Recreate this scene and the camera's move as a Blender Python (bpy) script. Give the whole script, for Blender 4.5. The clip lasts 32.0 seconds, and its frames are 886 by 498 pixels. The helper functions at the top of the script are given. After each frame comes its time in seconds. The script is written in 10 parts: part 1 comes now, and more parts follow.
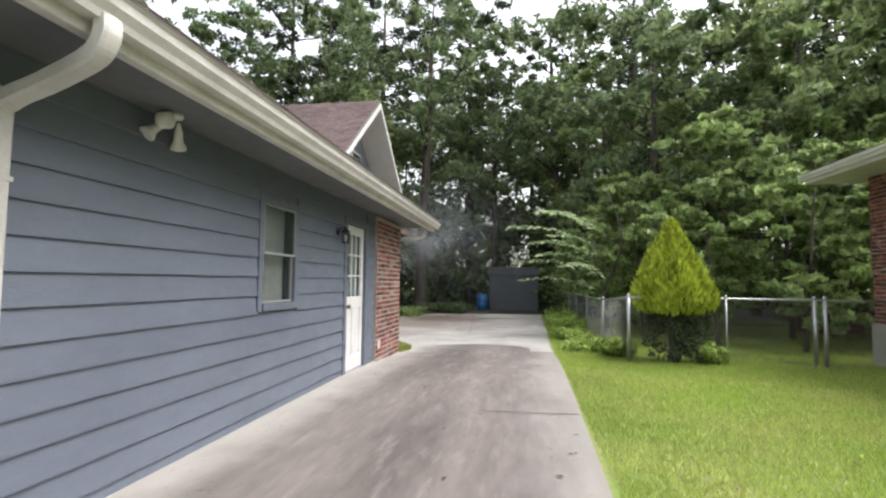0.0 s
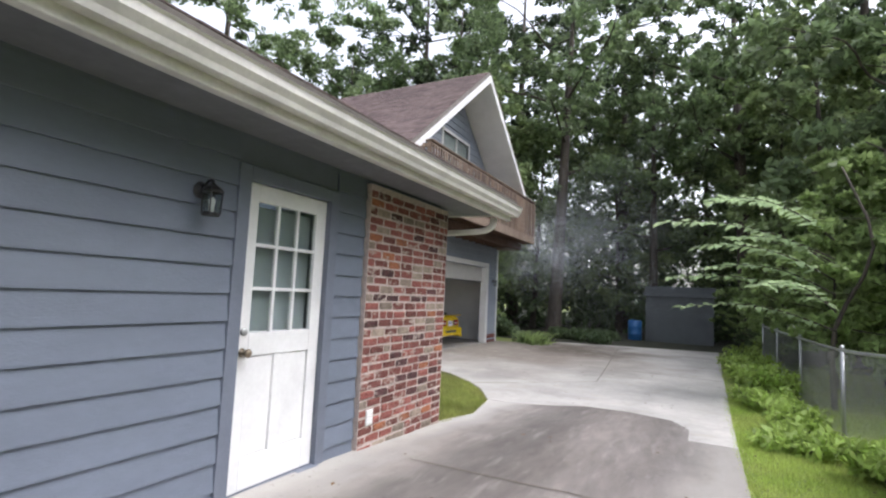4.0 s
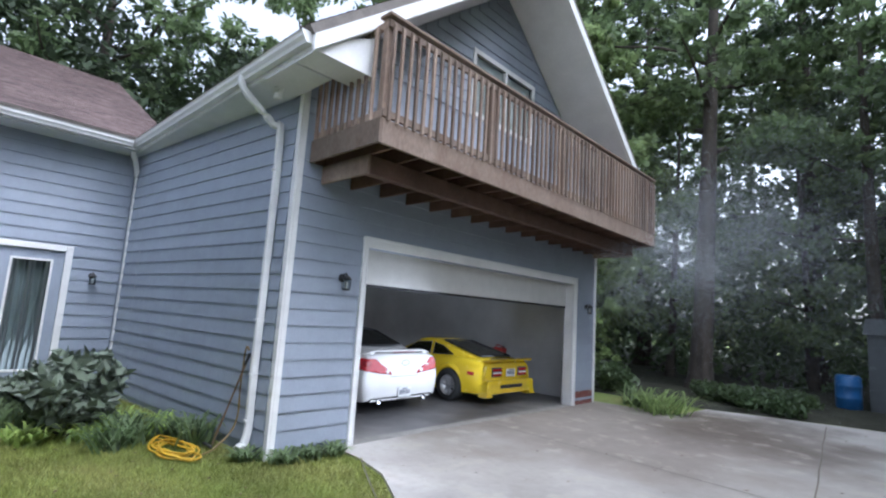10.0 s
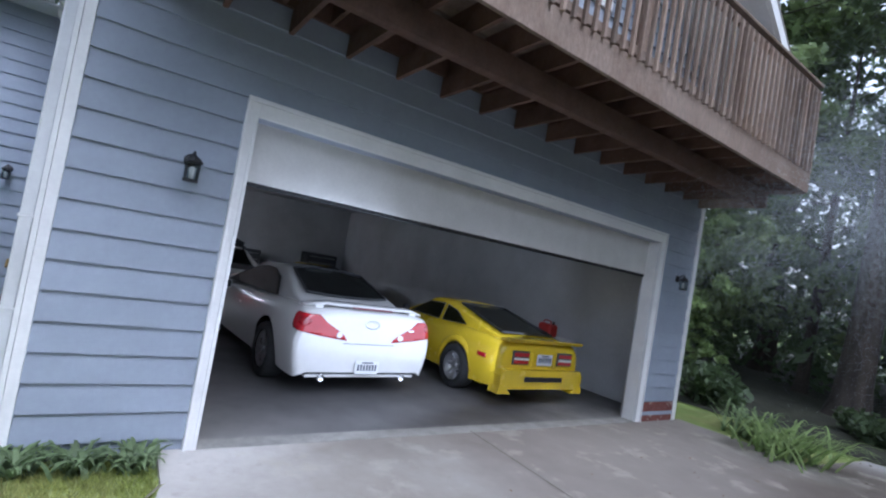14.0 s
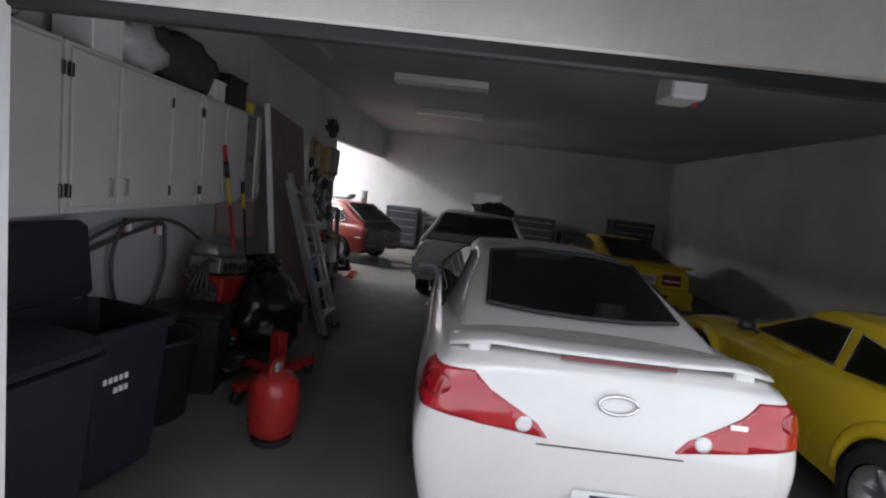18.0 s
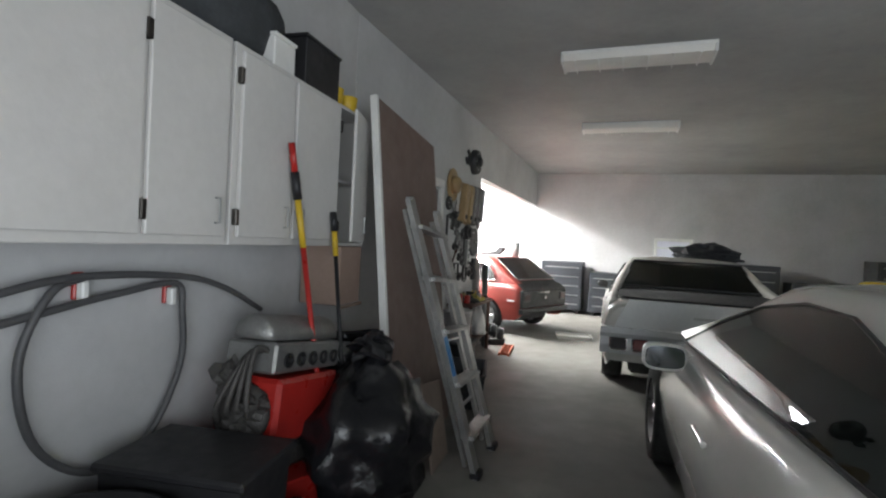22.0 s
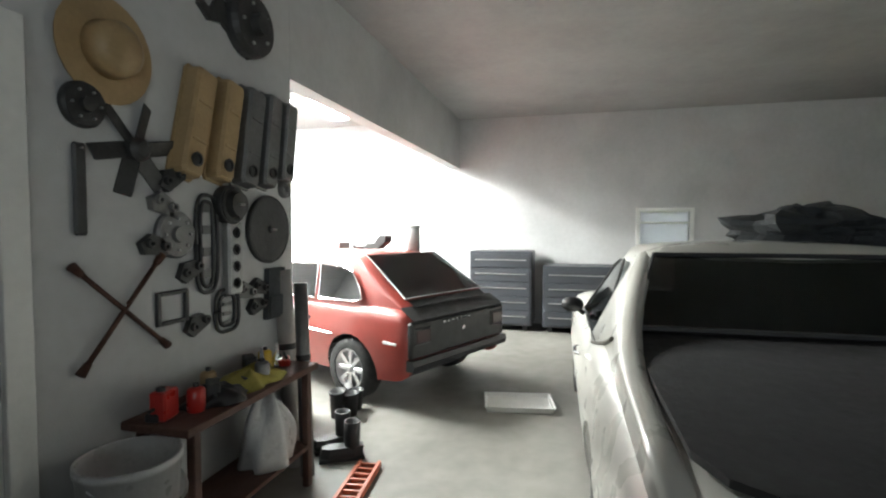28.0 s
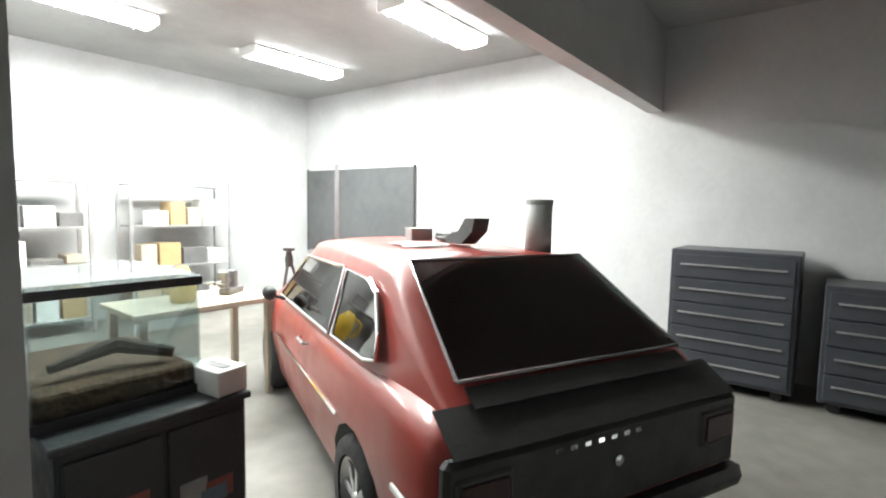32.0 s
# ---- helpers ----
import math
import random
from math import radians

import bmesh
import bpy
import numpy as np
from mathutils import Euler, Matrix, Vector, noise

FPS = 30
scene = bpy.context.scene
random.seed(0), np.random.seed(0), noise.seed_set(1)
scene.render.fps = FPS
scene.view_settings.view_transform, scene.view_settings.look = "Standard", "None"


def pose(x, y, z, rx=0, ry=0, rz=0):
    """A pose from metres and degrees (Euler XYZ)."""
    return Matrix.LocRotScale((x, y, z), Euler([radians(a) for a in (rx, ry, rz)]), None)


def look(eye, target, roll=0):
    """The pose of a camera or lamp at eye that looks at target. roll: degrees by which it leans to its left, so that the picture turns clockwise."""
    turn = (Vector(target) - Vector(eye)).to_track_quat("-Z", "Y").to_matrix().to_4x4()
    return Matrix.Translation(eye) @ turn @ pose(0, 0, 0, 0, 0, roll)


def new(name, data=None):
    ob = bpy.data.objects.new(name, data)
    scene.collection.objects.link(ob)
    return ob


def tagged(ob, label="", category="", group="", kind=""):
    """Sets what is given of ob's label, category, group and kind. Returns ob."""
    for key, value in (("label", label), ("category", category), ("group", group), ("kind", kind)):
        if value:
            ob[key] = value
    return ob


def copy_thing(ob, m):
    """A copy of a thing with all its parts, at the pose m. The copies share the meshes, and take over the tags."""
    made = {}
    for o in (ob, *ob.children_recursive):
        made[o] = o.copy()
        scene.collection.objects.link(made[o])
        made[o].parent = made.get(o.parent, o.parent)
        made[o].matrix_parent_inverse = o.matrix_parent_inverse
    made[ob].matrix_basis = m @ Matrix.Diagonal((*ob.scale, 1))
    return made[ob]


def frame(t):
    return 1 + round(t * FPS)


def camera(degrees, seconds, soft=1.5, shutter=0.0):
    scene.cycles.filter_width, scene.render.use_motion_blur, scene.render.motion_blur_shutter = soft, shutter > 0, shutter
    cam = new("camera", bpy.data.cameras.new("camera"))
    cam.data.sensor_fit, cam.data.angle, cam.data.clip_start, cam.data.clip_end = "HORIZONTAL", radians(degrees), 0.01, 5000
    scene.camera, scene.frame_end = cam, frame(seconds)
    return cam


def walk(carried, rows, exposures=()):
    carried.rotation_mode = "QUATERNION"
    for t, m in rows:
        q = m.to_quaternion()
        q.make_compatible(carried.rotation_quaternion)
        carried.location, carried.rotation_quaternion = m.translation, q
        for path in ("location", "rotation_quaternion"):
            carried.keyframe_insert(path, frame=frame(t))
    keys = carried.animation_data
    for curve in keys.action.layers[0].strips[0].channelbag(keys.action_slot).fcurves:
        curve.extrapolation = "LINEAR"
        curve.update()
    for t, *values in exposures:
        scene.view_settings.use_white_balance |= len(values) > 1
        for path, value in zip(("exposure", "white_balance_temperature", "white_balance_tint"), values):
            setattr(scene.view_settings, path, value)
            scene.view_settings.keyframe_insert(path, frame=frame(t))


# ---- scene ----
cam = camera(84.1, 32.0, soft=2.2)
PATH = [
    (0, (2.444, 1.198, 1.552), (2.126, 3.168, 1.683), 0.6),
    (0.5, (2.579, 1.694, 1.58), (2.03, 3.616, 1.645), 2.9),
    (1, (2.694, 2.176, 1.594), (2.143, 4.092, 1.752), 4.0),
    (1.5, (2.761, 2.74, 1.595), (2.08, 4.612, 1.778), 2.6),
    (2, (2.765, 3.326, 1.59), (2.092, 5.207, 1.679), 3.0),
    (2.5, (2.774, 3.87, 1.582), (2.142, 5.765, 1.691), 1.5),
    (3, (2.786, 4.416, 1.606), (1.952, 6.233, 1.689), 3.7),
    (3.5, (2.761, 4.948, 1.633), (2.048, 6.811, 1.783), 3.9),
    (4, (2.723, 5.462, 1.645), (1.801, 7.227, 1.823), 2.7),
    (4.5, (2.628, 6.021, 1.654), (1.702, 7.79, 1.782), 4.2),
    (6.5, (2.728, 7.962, 1.738), (1.581, 9.591, 1.916), 4.9),
    (7, (2.572, 8.538, 1.723), (1.378, 10.138, 1.84), 5.8),
    (7.5, (2.471, 9.068, 1.695), (1.289, 10.678, 1.802), 2.7),
    (8, (2.331, 9.627, 1.706), (0.999, 11.115, 1.795), 4.0),
    (8.5, (2.096, 10.156, 1.722), (0.843, 11.711, 1.833), 5.9),
    (9, (1.903, 10.658, 1.733), (0.532, 12.108, 1.872), 3.6),
    (9.5, (1.674, 11.12, 1.742), (0.234, 12.501, 1.882), 4.4),
    (10, (1.529, 11.547, 1.746), (0.159, 12.979, 2.012), 3.7),
    (10.5, (1.501, 11.995, 1.733), (0.12, 13.419, 1.985), 3.3),
    (11, (1.295, 12.427, 1.739), (0.047, 13.972, 1.977), 6.5),
    (11.5, (1.251, 12.754, 1.713), (-0.114, 14.197, 1.945), 5.6),
    (12, (1.135, 13.211, 1.722), (-0.432, 14.448, 1.847), 5.9),
    (12.5, (0.924, 13.598, 1.725), (-0.572, 14.917, 1.875), 7.8),
    (13, (0.827, 14.014, 1.705), (-0.578, 15.429, 1.859), 7.1),
    (13.5, (0.648, 14.497, 1.705), (-1.046, 15.553, 1.828), 7.6),
    (14, (0.222, 14.82, 1.664), (-1.421, 15.958, 1.75), 9.8),
    (14.5, (-0.173, 15.181, 1.643), (-2.007, 15.975, 1.725), 6.7),
    (16.5, (-1.884, 16.304, 1.721), (-3.873, 16.485, 1.609), 7.5),
    (17, (-2.145, 16.617, 1.672), (-4.121, 16.927, 1.616), 5.2),
    (17.5, (-2.449, 16.967, 1.689), (-4.434, 16.732, 1.635), 6.1),
    (18, (-2.837, 16.874, 1.758), (-4.820, 16.778, 1.518), 6.9),
    (18.5, (-3.046, 17.089, 1.671), (-5.018, 16.759, 1.619), 2.6),
    (19, (-3.191, 17.149, 1.612), (-5.131, 16.665, 1.676), 1.3),
    (19.5, (-3.428, 17.225, 1.517), (-5.332, 16.615, 1.47), -1.6),
    (20, (-3.772, 17.055, 1.505), (-5.662, 16.42, 1.345), 1.4),
    (20.5, (-4.089, 16.875, 1.474), (-5.943, 16.134, 1.365), -1.6),
    (21, (-4.479, 16.709, 1.482), (-6.282, 15.847, 1.55), -0.4),
    (21.5, (-4.747, 16.514, 1.461), (-6.595, 15.752, 1.429), 5.5),
    (22, (-4.998, 16.261, 1.464), (-6.875, 15.573, 1.432), 3.0),
    (22.5, (-5.287, 16.135, 1.437), (-7.195, 15.539, 1.376), -0.7),
    (23, (-5.675, 16.044, 1.443), (-7.574, 15.419, 1.419), 0.2),
    (23.5, (-5.951, 16.05, 1.424), (-7.905, 15.628, 1.352), 1.8),
    (24, (-6.271, 16.059, 1.454), (-8.227, 15.659, 1.336), -2.4),
    (24.5, (-6.68, 16.121, 1.47), (-8.637, 15.712, 1.409), -3.7),
    (25, (-6.994, 16.133, 1.485), (-8.963, 15.807, 1.344), -0.7),
    (25.5, (-7.356, 16.085, 1.481), (-9.331, 15.82, 1.315), -2.1),
    (27.5, (-8.79, 16.035, 1.488), (-10.699, 15.448, 1.383), -2.9),
    (28, (-9.175, 15.995, 1.48), (-11.107, 15.487, 1.395), 0.1),
    (28.5, (-9.446, 15.974, 1.483), (-11.383, 15.501, 1.342), -2.1),
    (29, (-9.825, 15.952, 1.486), (-11.728, 15.342, 1.41), -1.9),
    (29.5, (-10.135, 15.883, 1.46), (-11.987, 15.156, 1.258), 2.2),
    (30, (-10.466, 15.809, 1.443), (-12.289, 15.025, 1.193), 1.4),
    (30.5, (-10.847, 15.767, 1.437), (-12.565, 14.755, 1.28), 1.0),
    (31, (-11.155, 15.725, 1.432), (-12.828, 14.643, 1.256), 2.4),
    (31.5, (-11.434, 15.651, 1.422), (-13.151, 14.652, 1.19), 2.1),
    (32, (-11.737, 15.585, 1.456), (-13.307, 14.357, 1.288), 1.1),
]
EXPOSURE = [(0, 1.25, 6400, 14), (4, 1.25, 6050, 16), (8, 1.2, 5850, 17), (10, 1.27, 5450, 15), (14.5, 1.05, 5200, 17), (17.5, 0.6, 5900, 16), (20, 1.47, 6500, 14),
            (22, 2.5, 6200, 9), (23, 2.68, 6900, 10), (25, 2.75, 7000, 9), (28, 2.27, 6200, 4), (30, 1.73, 6200, 4), (31, 1.42, 6200, 4), (32, 0.97, 6200, 4)]
walk(cam, [(t, look(eye, target, roll)) for t, eye, target, roll in PATH], EXPOSURE)

from mathutils.bvhtree import BVHTree

# ---- light ----
W = bpy.data.worlds.new("sky")
scene.world = W
W.use_nodes = True
sky = W.node_tree.nodes.new("ShaderNodeTexSky")
sky.sky_type, sky.sun_disc = "NISHITA", False
sky.sun_elevation, sky.sun_rotation = radians(52), radians(70)
sky.dust_density, sky.air_density = 4.0, 1.6
hue = W.node_tree.nodes.new("ShaderNodeHueSaturation")
hue.inputs["Saturation"].default_value = 0.25
W.node_tree.links.new(sky.outputs[0], hue.inputs["Color"])
W.node_tree.links.new(hue.outputs[0], W.node_tree.nodes["Background"].inputs[0])
W.node_tree.nodes["Background"].inputs[1].default_value = 0.16


def lamp(name, kind, m, energy, color=(1, 1, 1), size=0.5, size_y=None, angle=0.3):
    d = bpy.data.lights.new(name, kind)
    d.energy, d.color = energy, color
    if kind == "AREA":
        d.size = size
        if size_y:
            d.shape, d.size_y = "RECTANGLE", size_y
    elif kind == "SUN":
        d.angle = angle
    else:
        d.shadow_soft_size = size
    ob = new(name, d)
    ob.matrix_world = m
    return ob


lamp("sun", "SUN", look((6, 6, 14), (0, 8, 0)), 0.9, (1.0, 0.97, 0.92), angle=radians(25))


# ---- materials ----
def mat(name, col, rough=0.7, var=0.15, scale=4.0, bump=0.15, bscale=60.0, metal=0.0, rnd=0.0, col2=None, stain=0.0, sscale=0.7,
        stretch=(1, 1, 1), coat=0.0, island=0.0, thin=0.0):
    m = bpy.data.materials.new(name)
    m.use_nodes = True
    n, l = m.node_tree.nodes, m.node_tree.links
    b = n["Principled BSDF"]
    b.inputs["Roughness"].default_value, b.inputs["Metallic"].default_value = rough, metal
    b.inputs["Coat Weight"].default_value = coat
    geo = n.new("ShaderNodeNewGeometry")
    mp = n.new("ShaderNodeMapping")
    mp.inputs["Scale"].default_value = stretch
    l.new(geo.outputs["Position"], mp.inputs[0])

    def noisy(s, detail=4):
        t = n.new("ShaderNodeTexNoise")
        t.inputs["Scale"].default_value, t.inputs["Detail"].default_value = s, detail
        l.new(mp.outputs[0], t.inputs["Vector"])
        return t.outputs["Fac"]

    def span(value, lo, hi, a=0.3, z=0.7):
        r = n.new("ShaderNodeMapRange")
        r.inputs[1].default_value, r.inputs[2].default_value, r.inputs[3].default_value, r.inputs[4].default_value = a, z, lo, hi
        l.new(value, r.inputs[0])
        return r.outputs[0]

    mix = n.new("ShaderNodeMix")
    mix.data_type = "RGBA"
    c2 = col2 or tuple(c * (1 - 2 * var) for c in col)
    mix.inputs[6].default_value, mix.inputs[7].default_value = (*col, 1), (*c2, 1)
    l.new(span(noisy(scale), 0, 1), mix.inputs[0])
    out = mix.outputs[2]

    def times(value, colour):
        h = n.new("ShaderNodeHueSaturation")
        l.new(value, h.inputs["Value"])
        l.new(colour, h.inputs["Color"])
        return h.outputs[0]

    out = times(span(noisy(scale * 9, 6), 1 - var * 0.8, 1 + var * 0.5), out)
    if stain:
        out = times(span(noisy(sscale, 5), 1.0, 1 - stain, 0.45, 0.68), out)
    if rnd:
        info = n.new("ShaderNodeObjectInfo")
        out = times(span(info.outputs["Random"], 1 - rnd, 1 + rnd, 0, 1), out)
    if island:
        out = times(span(geo.outputs["Random Per Island"], 1 - island, 1 + island, 0, 1), out)
    l.new(out, b.inputs["Base Color"])
    l.new(span(noisy(scale * 3), rough * 0.85, min(1, rough * 1.15)), b.inputs["Roughness"])
    if bump:
        bp = n.new("ShaderNodeBump")
        bp.inputs["Strength"].default_value, bp.inputs["Distance"].default_value = bump, 0.02
        l.new(noisy(bscale, 6), bp.inputs["Height"])
        l.new(bp.outputs[0], b.inputs["Normal"])
    if thin:
        # leaves let part of the light through
        tr, mx = n.new("ShaderNodeBsdfTranslucent"), n.new("ShaderNodeMixShader")
        mx.inputs[0].default_value = thin
        warm = n.new("ShaderNodeHueSaturation")
        warm.inputs["Value"].default_value = 1.5
        l.new(out, warm.inputs["Color"]), l.new(warm.outputs[0], tr.inputs[0])
        l.new(b.outputs[0], mx.inputs[1]), l.new(tr.outputs[0], mx.inputs[2]), l.new(mx.outputs[0], n["Material Output"].inputs[0])
    return m


def glass(name, tint=(0.9, 0.95, 0.95), rough=0.02, alpha=0.75):
    """Thin window glass: a clear sheet with a mirror gloss."""
    m = bpy.data.materials.new(name)
    m.use_nodes = True
    n, l = m.node_tree.nodes, m.node_tree.links
    n.remove(n["Principled BSDF"])
    t, g, mx, f = n.new("ShaderNodeBsdfTransparent"), n.new("ShaderNodeBsdfGlossy"), n.new("ShaderNodeMixShader"), n.new("ShaderNodeLayerWeight")
    p, r = n.new("ShaderNodeMath"), n.new("ShaderNodeMapRange")
    p.operation, p.inputs[1].default_value = "POWER", 4.0
    r.inputs[3].default_value, r.inputs[4].default_value = 0.05, 0.85
    t.inputs[0].default_value, g.inputs["Roughness"].default_value = (*(c * alpha for c in tint), 1), rough
    f.inputs[0].default_value = 0.5
    l.new(f.outputs["Facing"], p.inputs[0]), l.new(p.outputs[0], r.inputs[0])
    l.new(r.outputs[0], mx.inputs[0]), l.new(t.outputs[0], mx.inputs[1]), l.new(g.outputs[0], mx.inputs[2])
    l.new(mx.outputs[0], n["Material Output"].inputs[0])
    return m


def glow(name, col, strength):
    m = bpy.data.materials.new(name)
    m.use_nodes = True
    b = m.node_tree.nodes["Principled BSDF"]
    b.inputs["Base Color"].default_value = (*col, 1)
    b.inputs["Emission Color"].default_value, b.inputs["Emission Strength"].default_value = (*col, 1), strength
    return m


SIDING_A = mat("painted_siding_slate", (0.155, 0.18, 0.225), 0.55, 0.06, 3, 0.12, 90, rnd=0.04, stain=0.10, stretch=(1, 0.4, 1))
SIDING_G = mat("painted_siding_blue", (0.30, 0.338, 0.398), 0.6, 0.05, 3, 0.10, 90, rnd=0.035, stain=0.06)
WHITE = mat("white_paint", (0.78, 0.78, 0.76), 0.45, 0.05, 3, 0.05, 60, stain=0.08, sscale=2)
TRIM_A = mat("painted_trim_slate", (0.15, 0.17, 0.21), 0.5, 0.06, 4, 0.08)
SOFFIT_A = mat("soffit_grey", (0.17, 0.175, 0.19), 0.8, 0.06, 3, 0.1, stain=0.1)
SOFFIT = mat("soffit_white", (0.72, 0.72, 0.71), 0.7, 0.05, 3, 0.05)
GUTTER = mat("gutter_cream", (0.72, 0.70, 0.655), 0.4, 0.08, 5, 0.05, stain=0.12, sscale=3)
SHINGLE = mat("roof_shingle_brown", (0.20, 0.145, 0.135), 0.95, 0.2, 6, 0.6, 160, island=0.22, stain=0.2)
BRICK = mat("brick_red", (0.175, 0.052, 0.040), 0.9, 0.28, 14, 0.8, 120, rnd=0.45, col2=(0.26, 0.095, 0.074))
BRICK_PALE = mat("brick_tan", (0.38, 0.31, 0.24), 0.9, 0.22, 14, 0.8, 120, rnd=0.3)
BRICK_DARK = mat("brick_dark", (0.125, 0.052, 0.05), 0.9, 0.3, 14, 0.8, 120, rnd=0.3)
BRICK_ORANGE = mat("brick_orange", (0.40, 0.15, 0.07), 0.9, 0.2, 14, 0.7, 120, rnd=0.2)
MORTAR = mat("mortar", (0.62, 0.52, 0.46), 0.95, 0.15, 20, 0.6, 200)
CONCRETE = mat("concrete_drive", (0.47, 0.45, 0.41), 0.9, 0.10, 1.2, 0.25, 150, stain=0.34, sscale=0.45)
def smeared(m, colour, scale, lo, hi, most=0.8, stretch=(1, 1, 1)):
    """Irregular patches of a second colour over a surface: old mortar, lime, dirt."""
    n, l = m.node_tree.nodes, m.node_tree.links
    b = n["Principled BSDF"]
    under = b.inputs["Base Color"].links[0].from_socket
    geo, mp, noi, r, mx = (n.new("ShaderNode" + k) for k in ("NewGeometry", "Mapping", "TexNoise", "MapRange", "Mix"))
    mp.inputs["Scale"].default_value = stretch
    noi.inputs["Scale"].default_value, noi.inputs["Detail"].default_value, noi.inputs["Roughness"].default_value = scale, 8, 0.65
    for i, v in enumerate((lo, hi, 0.0, most)):
        r.inputs[i + 1].default_value = v
    mx.data_type = "RGBA"
    mx.inputs[7].default_value = (*colour, 1)
    l.new(geo.outputs["Position"], mp.inputs[0]), l.new(mp.outputs[0], noi.inputs["Vector"]), l.new(noi.outputs["Fac"], r.inputs[0])
    l.new(r.outputs[0], mx.inputs[0]), l.new(under, mx.inputs[6]), l.new(mx.outputs[2], b.inputs["Base Color"])


for m_b in (BRICK, BRICK_DARK, BRICK_ORANGE):
    smeared(m_b, (0.47, 0.41, 0.35), 6.5, 0.57, 0.63, 0.75, (1, 1, 2.2))
smeared(CONCRETE, (0.27, 0.25, 0.22), 9.0, 0.56, 0.70, 0.5)


def stained_drive():
    """Concrete with a dark tyre-worn middle whose edge wanders, as one stain along the drive."""
    m = mat("concrete_worn_dark", (0.195, 0.172, 0.152), 0.92, 0.25, 0.9, 0.35, 120, col2=(0.105, 0.092, 0.082), stain=0.35, sscale=0.8, stretch=(1.6, 0.35, 1))
    n, l = m.node_tree.nodes, m.node_tree.links
    b = n["Principled BSDF"]
    dark = b.inputs["Base Color"].links[0].from_socket
    geo, sep = n.new("ShaderNodeNewGeometry"), n.new("ShaderNodeSeparateXYZ")
    l.new(geo.outputs["Position"], sep.inputs[0])
    noi = n.new("ShaderNodeTexNoise")
    noi.inputs["Scale"].default_value, noi.inputs["Detail"].default_value = 1.3, 6
    l.new(geo.outputs["Position"], noi.inputs["Vector"])
    add = n.new("ShaderNodeMath")
    add.operation = "MULTIPLY_ADD"
    add.inputs[1].default_value = 0.7
    l.new(noi.outputs["Fac"], add.inputs[0]), l.new(sep.outputs[0], add.inputs[2])
    ramp = n.new("ShaderNodeValToRGB")
    for at, v in ((0.0, 0.0), (1.0, 0.5)):
        ramp.color_ramp.elements[int(at)].position, ramp.color_ramp.elements[int(at)].color = at, (v, v, v, 1)
    for at, v in ((0.14, 0.10), (0.27, 0.88), (0.5, 1.0), (0.76, 0.95), (0.90, 0.55)):
        e = ramp.color_ramp.elements.new(at)
        e.color = (v, v, v, 1)
    sc = n.new("ShaderNodeMapRange")
    sc.inputs[1].default_value, sc.inputs[2].default_value = 0.0, 3.6
    l.new(add.outputs[0], sc.inputs[0]), l.new(sc.outputs[0], ramp.inputs[0])
    mx = n.new("ShaderNodeMix")
    mx.data_type = "RGBA"
    mx.inputs[6].default_value = (0.40, 0.38, 0.345, 1)
    l.new(ramp.outputs[0], mx.inputs[0]), l.new(dark, mx.inputs[7]), l.new(mx.outputs[2], b.inputs["Base Color"])
    return m




def ground_tone(m, centre, r0, r1, colour):
    """A patch of a second colour round a spot: full within r0, gone at r1, with a ragged edge."""
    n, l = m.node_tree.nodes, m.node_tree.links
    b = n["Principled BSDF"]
    own_col = b.inputs["Base Color"].links[0].from_socket
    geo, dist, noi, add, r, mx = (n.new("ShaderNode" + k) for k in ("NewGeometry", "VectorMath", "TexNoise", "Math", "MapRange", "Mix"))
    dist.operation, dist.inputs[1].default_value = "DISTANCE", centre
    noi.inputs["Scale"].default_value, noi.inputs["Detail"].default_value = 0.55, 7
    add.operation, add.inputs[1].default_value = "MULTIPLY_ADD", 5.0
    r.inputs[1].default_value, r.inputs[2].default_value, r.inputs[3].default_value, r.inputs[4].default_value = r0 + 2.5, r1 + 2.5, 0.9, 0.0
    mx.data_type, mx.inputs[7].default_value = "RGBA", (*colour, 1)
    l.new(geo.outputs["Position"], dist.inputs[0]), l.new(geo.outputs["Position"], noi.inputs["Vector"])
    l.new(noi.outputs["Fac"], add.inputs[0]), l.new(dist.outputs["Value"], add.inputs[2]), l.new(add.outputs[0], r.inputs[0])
    l.new(r.outputs[0], mx.inputs[0]), l.new(own_col, mx.inputs[6]), l.new(mx.outputs[2], b.inputs["Base Color"])


# Broad darker patch before the garage door, smaller brown stain beyond it
ground_tone(CONCRETE, (-2.6, 20.0, 0.0), 2.2, 5.2, (0.185, 0.158, 0.13))
ground_tone(CONCRETE, (-0.9, 22.4, 0.0), 0.6, 2.6, (0.105, 0.085, 0.065))
smeared(CONCRETE, (0.36, 0.33, 0.27), 2.2, 0.56, 0.64, 0.45)
CONC_DARK = stained_drive()
smeared(CONC_DARK, (0.30, 0.28, 0.255), 5.0, 0.55, 0.72, 0.45, (1.6, 0.3, 1))
smeared(CONC_DARK, (0.07, 0.06, 0.055), 22.0, 0.62, 0.70, 0.6)
FLOOR = mat("garage_concrete", (0.24, 0.23, 0.21), 0.6, 0.16, 0.8, 0.15, 90, stain=0.35, sscale=0.6)
# Darker tone over the front of the garage floor, round the cars
ground_tone(FLOOR, (-6.2, 18.4, 0.0), 2.2, 4.5, (0.075, 0.072, 0.07))
EARTH = mat("lawn_soil", (0.20, 0.28, 0.06), 1.0, 0.22, 1.5, 0.8, 60, col2=(0.25, 0.26, 0.09), stain=0.2)
WOODFLOOR = mat("forest_floor", (0.050, 0.052, 0.030), 1.0, 0.3, 2, 0.9, 30)
